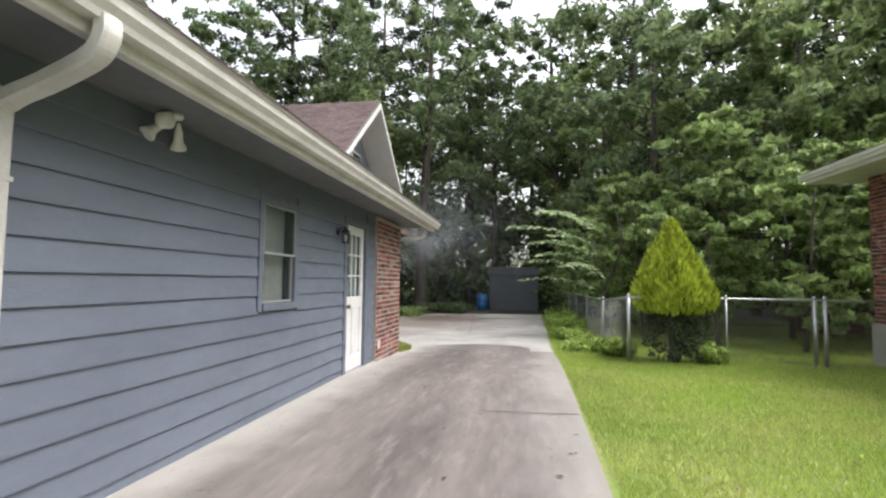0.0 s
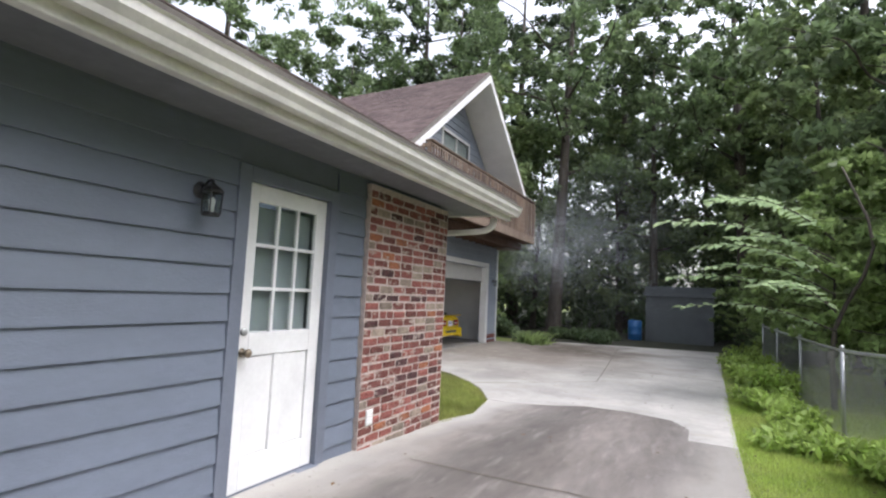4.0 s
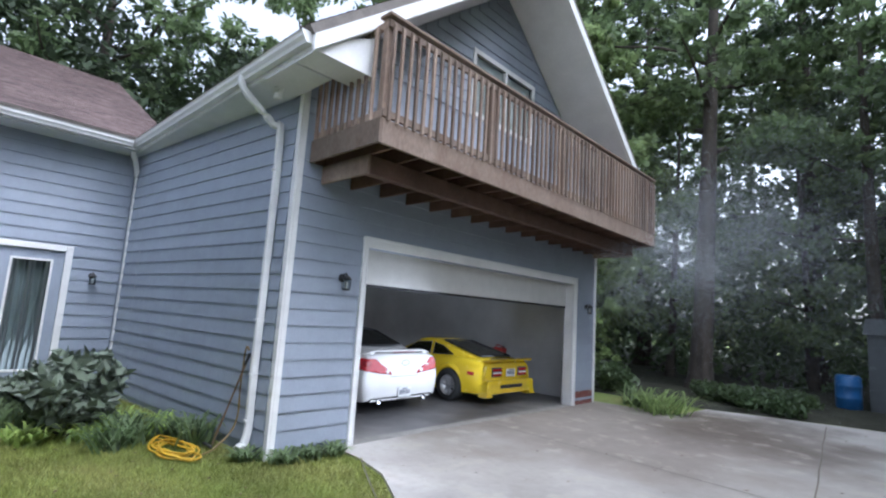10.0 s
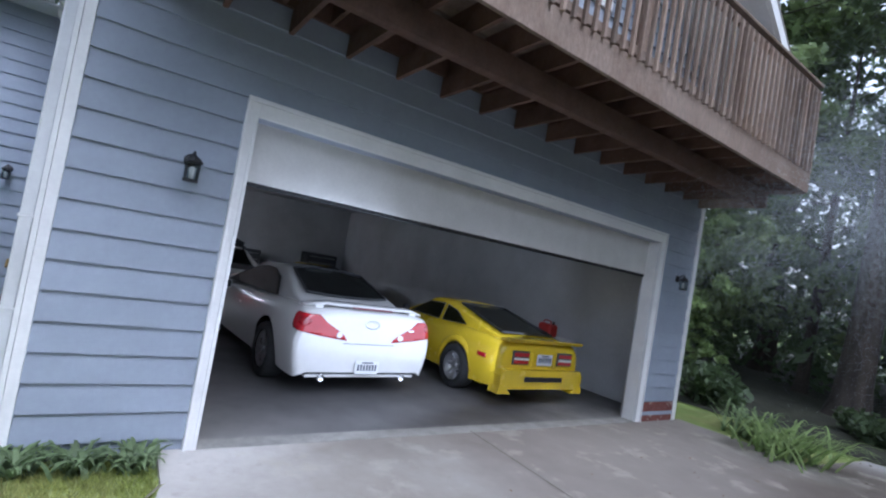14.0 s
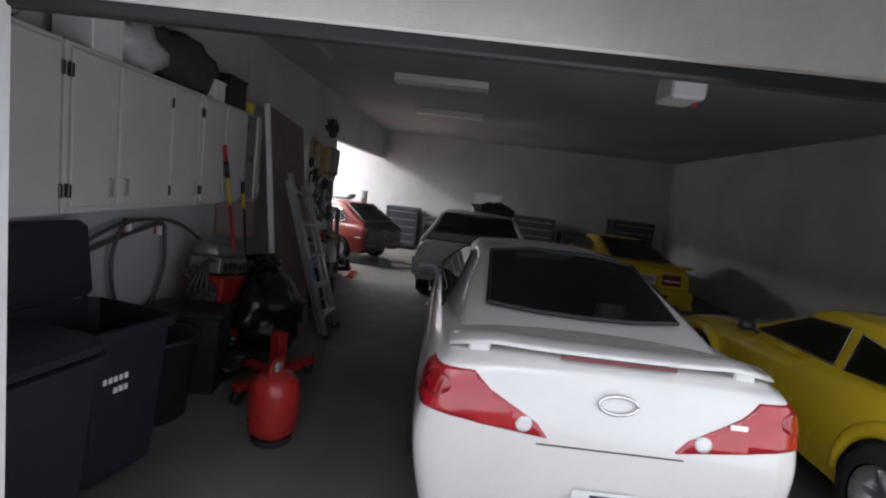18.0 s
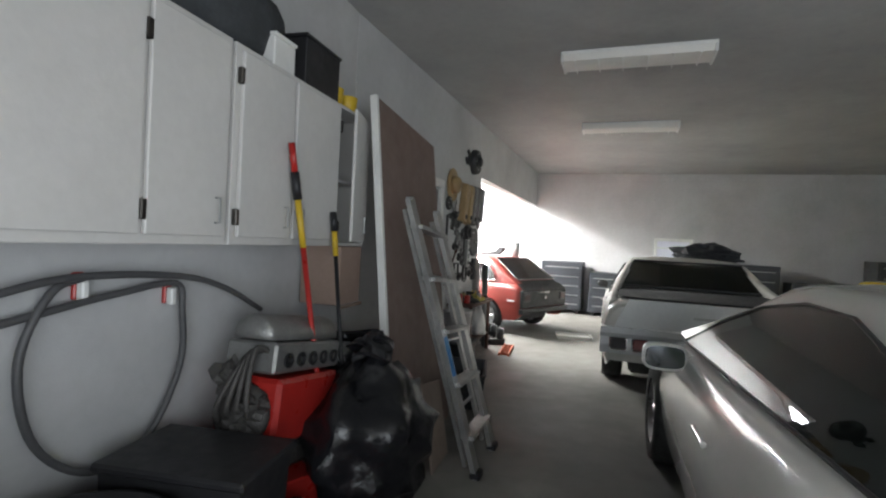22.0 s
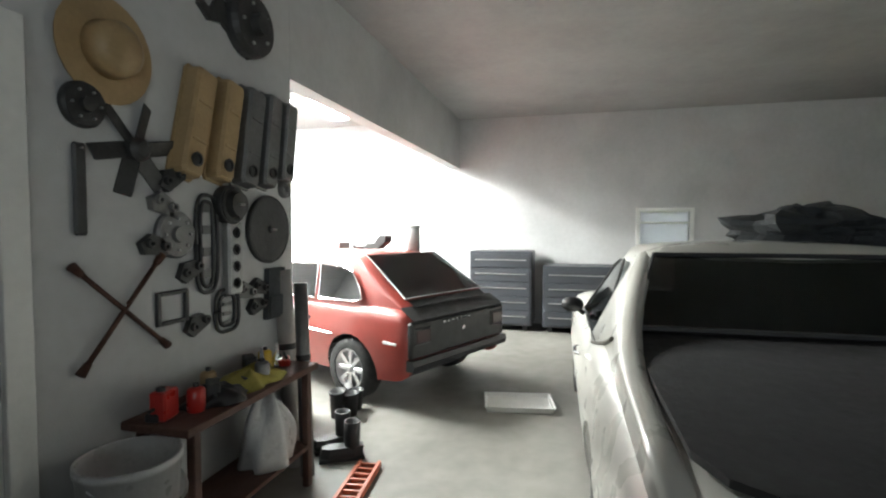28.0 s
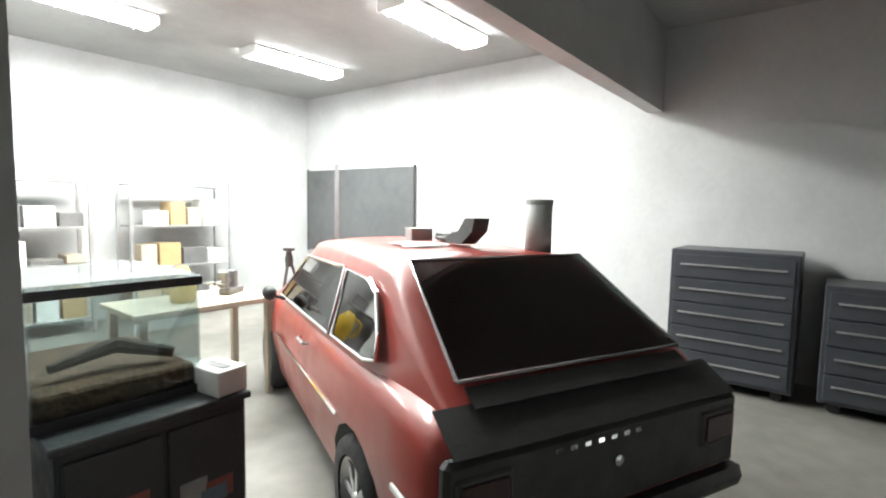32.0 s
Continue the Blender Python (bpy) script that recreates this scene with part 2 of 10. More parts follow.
GRASS = mat("grass_blade", (0.30, 0.43, 0.07), 0.7, 0.15, 0.9, 0, island=0.3, stain=0.22, sscale=0.5, col2=(0.40, 0.45, 0.13), thin=0.4)
DECK = mat("deck_wood", (0.185, 0.125, 0.088), 0.85, 0.25, 3, 0.4, 80, rnd=0.4, col2=(0.26, 0.20, 0.155), stretch=(1, 1, 0.5))
DECK_DARK = mat("deck_beam_wood", (0.15, 0.085, 0.06), 0.85, 0.2, 4, 0.3, 80, rnd=0.2)
BARK = mat("tree_bark", (0.10, 0.082, 0.066), 1.0, 0.3, 6, 1.0, 25, stretch=(1, 1, 0.25))
# Darker copy of tree_leaf: shade under the canopy is put into the colour
LEAF_SHADED = mat("wood_leaf", (0.075, 0.115, 0.05), 0.55, 0.2, 0.35, 0, island=0.45, col2=(0.10, 0.135, 0.062), thin=0.4)
# Leaf tones lifted: haze over the nearer trees is put into the colour
LEAF = mat("tree_leaf", (0.125, 0.185, 0.08), 0.55, 0.2, 0.35, 0, island=0.45, col2=(0.165, 0.215, 0.105), thin=0.45)
LEAF_LT = mat("light_leaf", (0.30, 0.40, 0.15), 0.55, 0.2, 0.5, 0, island=0.35, thin=0.5)
LEAF_DK = mat("pine_needle", (0.06, 0.09, 0.045), 0.7, 0.2, 0.5, 0, island=0.4, thin=0.25)
ARBOR = mat("golden_conifer", (0.42, 0.50, 0.05), 0.6, 0.15, 2, 0, island=0.35, thin=0.3)
STEEL = mat("galvanised_steel", (0.48, 0.49, 0.49), 0.4, 0.08, 6, 0.05, metal=0.8)
DRYWALL = mat("garage_wall_paint", (0.53, 0.535, 0.54), 0.85, 0.05, 2, 0.08, 120, stain=0.14, sscale=0.9)
CEIL = mat("garage_ceiling", (0.38, 0.38, 0.375), 0.9, 0.05, 2, 0.1, 90, stain=0.15)
BLACK = mat("black_plastic", (0.018, 0.018, 0.02), 0.5, 0.1, 6, 0.05)
RUBBER = mat("tyre_rubber", (0.022, 0.022, 0.022), 0.85, 0.1, 8, 0.2)
CHROME = mat("chrome", (0.75, 0.75, 0.76), 0.12, 0.02, 5, 0, metal=1.0)
ALLOY = mat("alloy_wheel", (0.55, 0.55, 0.56), 0.3, 0.05, 5, 0, metal=0.9)
GLASS = glass("window_glass", alpha=0.85)
AUTOGLASS = glass("dark_car_glass", (0.55, 0.62, 0.62), alpha=0.45)
CABIN = mat("cabin_trim", (0.03, 0.03, 0.032), 0.9, 0.1, 5, 0.1)


# ---- helpers for shapes ----
FRAME = {}


def thing(name, m=Matrix(), label="", category="", group="", kind=""):
    ob = new(name)
    ob.empty_display_size = 0.1
    ob.matrix_world = m
    FRAME[ob] = m.copy()
    return tagged(ob, label, category, group, kind)


def link(name, data, parent=None, label="", local=False, smooth=False):
    """Link mesh data; points are given in the world unless local is set."""
    if smooth:
        data.polygons.foreach_set("use_smooth", [True] * len(data.polygons))
    ob = new(name, data)
    if parent is not None:
        if not local:
            data.transform(FRAME[parent].inverted())
        FRAME[ob] = FRAME[parent]
        ob.parent = parent
    else:
        FRAME[ob] = Matrix()
    return tagged(ob, label)


def part(name, bm, material, parent=None, label="", local=False, smooth=False):
    data = bpy.data.meshes.new(name)
    bm.normal_update()
    bm.to_mesh(data)
    bm.free()
    for mm in (material if isinstance(material, (list, tuple)) else [material]):
        data.materials.append(mm)
    return link(name, data, parent, label, local, smooth)


def raw(name, verts, faces, material, parent=None, label="", local=False, smooth=False):
    data = bpy.data.meshes.new(name)
    data.from_pydata([tuple(v) for v in verts], [], [tuple(f) for f in faces])
    data.materials.append(material)
    return link(name, data, parent, label, local, smooth)


def struct(name, bm, material, label="", smooth=False):
    return tagged(part(name, bm, material, None, label, smooth=smooth), kind="structure", category=name.split("_")[0])


def B():
    return bmesh.new()


def box(bm, a, b, bevel=0.0, m=None):
    """A box between two corners, with bevelled edges; m moves it."""
    lo, hi = [min(p, q) for p, q in zip(a, b)], [max(p, q) for p, q in zip(a, b)]
    vs = [bm.verts.new((x, y, z)) for x in (lo[0], hi[0]) for y in (lo[1], hi[1]) for z in (lo[2], hi[2])]
    fs = [bm.faces.new([vs[i] for i in f]) for f in ((0, 1, 3, 2), (4, 6, 7, 5), (0, 4, 5, 1), (2, 3, 7, 6), (0, 2, 6, 4), (1, 5, 7, 3))]
    if bevel:
        es = {e for f in fs for e in f.edges}
        r = bmesh.ops.bevel(bm, geom=list(es), offset=bevel, segments=1, affect="EDGES")
        vs = list({v for f in r["faces"] for v in f.verts} | {v for v in vs if v.is_valid})
    if m is not None:
        bmesh.ops.transform(bm, matrix=m, verts=[v for v in vs if v.is_valid])
    return bm


def prism(bm, pts, axis, a, b):
    """Extrude a polygon (2D points in the other two axes, in order) from a to b along axis."""
    def at(p, t):
        return {"x": (t, p[0], p[1]), "y": (p[0], t, p[1]), "z": (p[0], p[1], t)}[axis]
    lo, hi = [bm.verts.new(at(p, a)) for p in pts], [bm.verts.new(at(p, b)) for p in pts]
    n = len(pts)
    bm.faces.new(lo), bm.faces.new(hi[::-1])
    for i in range(n):
        bm.faces.new((lo[i], hi[i], hi[(i + 1) % n], lo[(i + 1) % n]))
    bmesh.ops.recalc_face_normals(bm, faces=bm.faces[:])
    return bm


def rings(bm, loops, cap=True, closed=True):
    """Skin a row of loops with the same number of points."""
    vs = [[bm.verts.new(p) for p in lp] for lp in loops]
    n = len(vs[0])
    for a, b in zip(vs, vs[1:]):
        for i in range(n if closed else n - 1):
            bm.faces.new((a[i], a[(i + 1) % n], b[(i + 1) % n], b[i]))
    if cap and closed:
        bm.faces.new(vs[0][::-1]), bm.faces.new(vs[-1])
    return bm


def tube(bm, pts, r, seg=10, cap=True):
    """A round pipe through the points; r is one radius or one for each point."""
    pts = [Vector(p) for p in pts]
    rs = r if isinstance(r, (list, tuple)) else [r] * len(pts)
    loops, side = [], None
    for i, p in enumerate(pts):
        d = (pts[min(i + 1, len(pts) - 1)] - pts[max(i - 1, 0)]).normalized()
        if side is None:
            side = d.orthogonal().normalized()
        side = (side - d * side.dot(d)).normalized()
        up = d.cross(side)
        loops.append([p + rs[i] * (math.cos(2 * math.pi * k / seg) * side + math.sin(2 * math.pi * k / seg) * up) for k in range(seg)])
    return rings(bm, loops, cap)


def lathe(bm, prof, centre=(0, 0, 0), axis="z", seg=24, m=None):
    """Turn a profile of (radius, height) round an axis."""
    c = Vector(centre)
    loops = []
    for r, h in prof:
        lp = []
        for k in range(seg):
            a = 2 * math.pi * k / seg
            u, v = r * math.cos(a), r * math.sin(a)
            p = Vector({"z": (u, v, h), "x": (h, u, v), "y": (v, h, u)}[axis]) + c
            lp.append(m @ p if m else p)
        loops.append(lp)
    return rings(bm, loops)


def curve_pts(pts, n=8):
    """Points of a smooth line through pts."""
    P = [Vector(p) for p in pts]
    P = [P[0] * 2 - P[1]] + P + [P[-1] * 2 - P[-2]]
    out = []
    for i in range(1, len(P) - 2):
        for k in range(n):
            t = k / n
            out.append(0.5 * ((2 * P[i]) + (P[i + 1] - P[i - 1]) * t + (2 * P[i - 1] - 5 * P[i] + 4 * P[i + 1] - P[i + 2]) * t * t
                              + (3 * P[i] - P[i - 1] - 3 * P[i + 1] + P[i + 2]) * t ** 3))
    return out + [P[-2]]


def leaves(centres, radius, per, size, rng, flat=0.7, droop=0.0):
    """Leaf quads in clumps round the centres: arrays of points and faces."""
    c = np.repeat(np.asarray(centres, float), per, axis=0)
    n = len(c)
    d = rng.normal(size=(n, 3))
    d /= np.linalg.norm(d, axis=1)[:, None]
    rad = np.repeat(np.asarray(radius, float) * np.ones(len(centres)), per)
    p = c + d * (rad * rng.uniform(0.35, 1.0, n))[:, None] * np.array([1, 1, flat])
    a = rng.normal(size=(n, 3)) + np.array([0, 0, -droop])
    a /= np.linalg.norm(a, axis=1)[:, None]
    b = np.cross(a, rng.normal(size=(n, 3)))
    b /= np.linalg.norm(b, axis=1)[:, None]
    s = size * rng.uniform(0.6, 1.3, n)[:, None]
    v = np.stack([p - a * s, p + b * s * 0.45, p + a * s, p - b * s * 0.45], 1).reshape(-1, 3)
    f = np.arange(n * 4).reshape(-1, 4)
    return v, f


def quick(name, v, f, material, parent=None, label=""):
    """A mesh from arrays, quickly."""
    data = bpy.data.meshes.new(name)
    k = f.shape[1]
    data.vertices.add(len(v)), data.loops.add(f.size), data.polygons.add(len(f))
    data.vertices.foreach_set("co", np.asarray(v, np.float32).ravel())
    data.loops.foreach_set("vertex_index", f.astype(np.int32).ravel())
    data.polygons.foreach_set("loop_start", np.arange(0, f.size, k, dtype=np.int32))
    data.polygons.foreach_set("loop_total", np.full(len(f), k, np.int32))
    data.update()
    data.materials.append(material)
    return link(name, data, parent, label)


# ---- ground ----
def gz(y):
    t = min(1, max(0, (14.5 - y) / 7))
    return -0.03 + 0.26 * t * t * (3 - 2 * t)


def slab(name, pts, material, lift, label, thick=0.12, step=0.5, kind="structure"):
    """A paved area that follows the fall of the ground."""
    bm = B()
    bm.faces.new([bm.verts.new((x, y, 0)) for x, y in pts])
    ys = [p[1] for p in pts]
    y = math.floor(min(ys)) + step
    while y < max(ys):
        bmesh.ops.bisect_plane(bm, geom=bm.verts[:] + bm.edges[:] + bm.faces[:], plane_co=(0, y, 0), plane_no=(0, 1, 0))
        y += step
    r = bmesh.ops.extrude_face_region(bm, geom=bm.faces[:])
    up = [v for v in r["geom"] if isinstance(v, bmesh.types.BMVert)]
    tops = set(up)
    for v in bm.verts:
        v.co.z = gz(v.co.y) + lift - (0 if v in tops else thick)
    bmesh.ops.recalc_face_normals(bm, faces=bm.faces[:])
    return tagged(part(name, bm, material, None, label), kind=kind, category=name.split("_")[0])


def build_ground():
    xs = np.unique(np.concatenate([np.linspace(-400, -30, 12), np.linspace(-30, 30, 61), np.linspace(30, 400, 12)]))
    ys = np.unique(np.concatenate([np.linspace(-400, -20, 12), np.linspace(-20, 50, 141), np.linspace(50, 400, 12)]))
    v = np.array([(x, y, gz(y)) for y in ys for x in xs])
    inner = (v[:, 0] > -18.6) & (v[:, 0] < -9.2) & (v[:, 1] > 5) & (v[:, 1] < 22.4) | (v[:, 0] > -18.6) & (v[:, 0] < -4.2) & (v[:, 1] > 14.6) & (v[:, 1] < 22.4)
    v[inner, 2] = -0.35
    n = len(xs)
    f = np.array([(j * n + i, j * n + i + 1, (j + 1) * n + i + 1, (j + 1) * n + i) for j in range(len(ys) - 1) for i in range(n - 1)])
    g = quick("ground", v, f, EARTH)
    tagged(g, "short green lawn over dark earth", "ground", kind="structure")


build_ground()
LAWN = [(0.10, 10.9), (0.12, 11.5), (-0.16, 12.7), (-0.66, 13.6), (-1.12, 14.15), (-1.80, 14.73), (-2.7, 15.25), (-3.3, 15.40), (-3.85, 15.42)]
ARC = [(0.75, 13.0), (1.2, 13.35), (1.8, 13.4), (2.4, 13.2), (2.62, 12.7), (2.62, 12.0), (2.75, 10.0)]
tagged(slab("driveway_old", [(0.02, -14), (0.02, 10.9), (0.12, 11.5), (-0.16, 12.7), (0.3, 12.75)] + ARC[:6] + [(3.12, 12.0), (2.98, 4.0), (2.96, -14)],
            CONC_DARK, 0.03, "weathered grey-brown concrete drive beside the house"), category="driveway")
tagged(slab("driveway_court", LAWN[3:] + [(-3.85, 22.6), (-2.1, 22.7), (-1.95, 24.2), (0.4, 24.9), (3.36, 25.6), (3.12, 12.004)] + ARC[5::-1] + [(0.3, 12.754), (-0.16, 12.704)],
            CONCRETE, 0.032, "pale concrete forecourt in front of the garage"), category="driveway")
bm = B()
for (x0, y0), (x1, y1) in (((-3.3, 15.4), (-1.0, 14.05)), ((-1.0, 14.05), (0.9, 15.9)), ((0.9, 15.9), (0.2, 24.4)), ((-3.85, 18.4), (0.7, 18.1)), ((0.7, 18.1), (3.2, 18.0)), ((0.55, 9.2), (3.0, 9.3)), ((2.0, 6.2), (2.98, 6.25)), ((0.5, 3.0), (2.97, 3.0))):
    d = Vector((x1 - x0, y1 - y0, 0)).normalized()
    nrm = Vector((-d.y, d.x, 0)) * 0.009
    k = 12
    pts = [Vector((x0 + (x1 - x0) * i / k + random.uniform(-.01, .01), y0 + (y1 - y0) * i / k, 0)) for i in range(k + 1)]
    vs = [[bm.verts.new((p.x + s * nrm.x, p.y + s * nrm.y, gz(p.y) + 0.0375)) for s in (-1, 1)] for p in pts]
    for a, b in zip(vs, vs[1:]):
        bm.faces.new((a[0], b[0], b[1], a[1]))
struct("pavement_joints", bm, mat("joint_dirt", (0.16, 0.14, 0.11), 1, 0.2), "dirt-filled control joints and cracks in concrete")


# ---- siding, boards as pieces ----
def board_mesh(length, height, material, axis):
    """A lap board: thicker at its lower edge; axis x or y, facing +x (for y) or -y (for x)."""
    bm = B()
    t0, t1, h = 0.006, 0.025, height + 0.010
    prof = [(0, 0), (t1, 0), (t1, 0.012), (t0, h), (0, h)]
    if axis == "y":
        vs = [[bm.verts.new((p, s, q)) for p, q in prof] for s in (0, length)]
    else:
        vs = [[bm.verts.new((s, -p, q)) for p, q in prof] for s in (0, length)]
    n = len(prof)
    for i in range(n):
        bm.faces.new((vs[0][i], vs[0][(i + 1) % n], vs[1][(i + 1) % n], vs[1][i]))
    bm.faces.new(vs[0][::-1]), bm.faces.new(vs[1])
    bmesh.ops.recalc_face_normals(bm, faces=bm.faces[:])
    me = bpy.data.meshes.new("board")
    bm.to_mesh(me), bm.free()
    me.materials.append(material)
    return me


BOARDS = {}


def boards(wall, material, axis, a, b, z0, z1, step, at, holes=(), origin=None):
    """Lap boards on a wall from a to b along axis, leaving out the holes (a, b, z0, z1)."""
    base = origin if origin is not None else z0
    k = math.floor((z0 - base) / step + 1e-6)
    while base + k * step < z1 - 0.01:
        lo, hi = max(z0, base + k * step), min(z1, base + (k + 1) * step)
        cuts = sorted([(max(a, h[0]), min(b, h[1])) for h in holes if h[2] < hi - 0.02 and h[3] > lo + 0.02 and h[0] < b and h[1] > a])
        s = a
        for c0, c1 in cuts + [(b, b)]:
            if c0 - s > 0.03:
                key = (round(c0 - s, 2), round(hi - lo, 3), material.name, axis)
                if key not in BOARDS:
                    BOARDS[key] = board_mesh(c0 - s, hi - lo, material, axis)
                ob = new("board", BOARDS[key])
                ob.location = (at, s, lo) if axis == "y" else (s, at, lo)
                ob.parent = wall
                FRAME[ob] = Matrix()
            s = max(s, c1)
        k += 1


def wall_boxes(bm, axis, a, b, z0, z1, t0, t1, holes=()):
    """A wall with openings, as boxes butted end to end."""
    def put(s0, s1, q0, q1):
        if s1 - s0 > 0.005 and q1 - q0 > 0.005:
            box(bm, (t0, s0, q0) if axis == "y" else (s0, t0, q0), (t1, s1, q1) if axis == "y" else (s1, t1, q1))
    s = a
    for h in sorted(holes):
        put(s, h[0], z0, z1), put(h[0], h[1], z0, h[2]), put(h[0], h[1], h[3], z1)
        s = h[1]
    put(s, b, z0, z1)
    return bm


# ---- the low wing along the drive ----
WIN_A, DOOR_A = (5.51, 6.17, 1.32, 2.29), (7.77, 8.59, 0.25, 2.35)
bm = wall_boxes(B(), "y", -8.0, 10.62, 0.0, 2.66, -0.16, 0.0, [WIN_A, DOOR_A])
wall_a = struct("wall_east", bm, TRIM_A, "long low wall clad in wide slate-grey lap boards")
bm = B()
prism(bm, [(-0.165, 10.46), (-0.165, 10.60), (-9.14, 9.85), (-9.14, 9.71)], "z", 0.0, 2.66)
struct("wall_wing_end", bm, SIDING_G, "end wall of the low wing")
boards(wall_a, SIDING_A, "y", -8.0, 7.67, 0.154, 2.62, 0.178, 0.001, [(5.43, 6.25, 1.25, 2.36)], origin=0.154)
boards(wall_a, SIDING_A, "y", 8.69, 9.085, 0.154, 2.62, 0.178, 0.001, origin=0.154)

# brick face at the end of the wing
bm = B()
box(bm, (0.002, 9.10, 0.1), (0.0575, 10.63, 2.62))
box(bm, (-0.5, 10.622, 0.1), (0.0575, 10.66, 2.62))
brickwork = struct("wall_brick", bm, MORTAR, "old reclaimed red brick facing with pale mortar")
BR = {}
rng = random.Random(4)
for i in range(6):
    bm = B()
    box(bm, (0, 0, 0), (0.018, 0.200, 0.060), 0.005)
    for v in bm.verts:
        v.co += Vector((rng.uniform(-0.003, 0.004), rng.uniform(-0.006, 0.006), rng.uniform(-0.005, 0.005)))
    for mm in (BRICK, BRICK_PALE, BRICK_DARK, BRICK_ORANGE):
        me = bpy.data.meshes.new("brick")
        bm.to_mesh(me)
        me.materials.append(mm)
        BR[i, mm.name] = me
    bm.free()
row, z = 0, 0.18
while z < 2.56:
    y = 9.105 - (0.11 if row % 2 else 0.0)
    while y < 10.61:
        w = 0.205 if rng.random() > 0.12 else 0.10
        a, b = max(y, 9.105), min(y + w, 10.645)
        if b - a > 0.04:
            q = rng.random()
            mm = BRICK if q < 0.72 else BRICK_PALE if q < 0.85 else BRICK_DARK if q < 0.965 else BRICK_ORANGE
            ob = new("brick", BR[rng.randrange(6), mm.name])
            ob.location = (0.046 + rng.uniform(-0.003, 0.003), a, z + rng.uniform(-0.003, 0.003))
            ob.scale = (1, (b - a) / 0.205, 1)
            ob.parent = brickwork
            FRAME[ob] = Matrix()
        y += w + 0.020
    z += 0.080
    row += 1


# ---- window with blind, and the glazed door ----
def window_a():
    y0, y1, z0, z1 = WIN_A
    ALU = mat("storm_sash_metal", (0.33, 0.33, 0.32), 0.5, 0.06, 6, 0.05)
    w = thing("window_1", pose(0, (y0 + y1) / 2, z0), "double-hung window with slate trim and closed pale blind", "window", kind="structure")
    bm = B()
    for a, b in (((0.0, y0 - 0.075, z0 - 0.07), (0.032, y0, z1 + 0.07)), ((0.0, y1, z0 - 0.07), (0.032, y1 + 0.075, z1 + 0.07)),
                 ((0.0, y0, z1), (0.034, y1, z1 + 0.07)), ((0.0, y0, z0 - 0.07), (0.045, y1, z0))):
        box(bm, a, b, 0.003)
    part("window_frame", bm, TRIM_A, w)
    for n, (q0, q1, x) in enumerate(((z0 + 0.004, (z0 + z1) / 2 + 0.009, -0.034), ((z0 + z1) / 2 - 0.009, z1 - 0.004, 0.0))):
        bm = B()
        t = 0.019
        for a, b in (((x, y0 + 0.005, q0), (x + 0.03, y0 + t, q1)), ((x, y1 - t, q0), (x + 0.03, y1 - 0.005, q1)),
                     ((x, y0 + t, q0), (x + 0.03, y1 - t, q0 + t)), ((x, y0 + t, q1 - t), (x + 0.03, y1 - t, q1))):
            box(bm, a, b, 0.002)
        s = part("sash", bm, ALU, w)
        bm = B()
        box(bm, (x + 0.013, y0 + t, q0 + t), (x + 0.017, y1 - t, q1 - t))
        part("pane", bm, GLASS, s).visible_shadow = False
    bm = B()
    box(bm, (-0.10, y0 + 0.02, z0 + 0.02), (-0.096, y1 - 0.02, z1))
    part("roller_blind", bm, mat("blind_cloth", (0.70, 0.64, 0.60), 0.9, 0.06, 4, 0.1), w, "pale roller blind")


window_a()


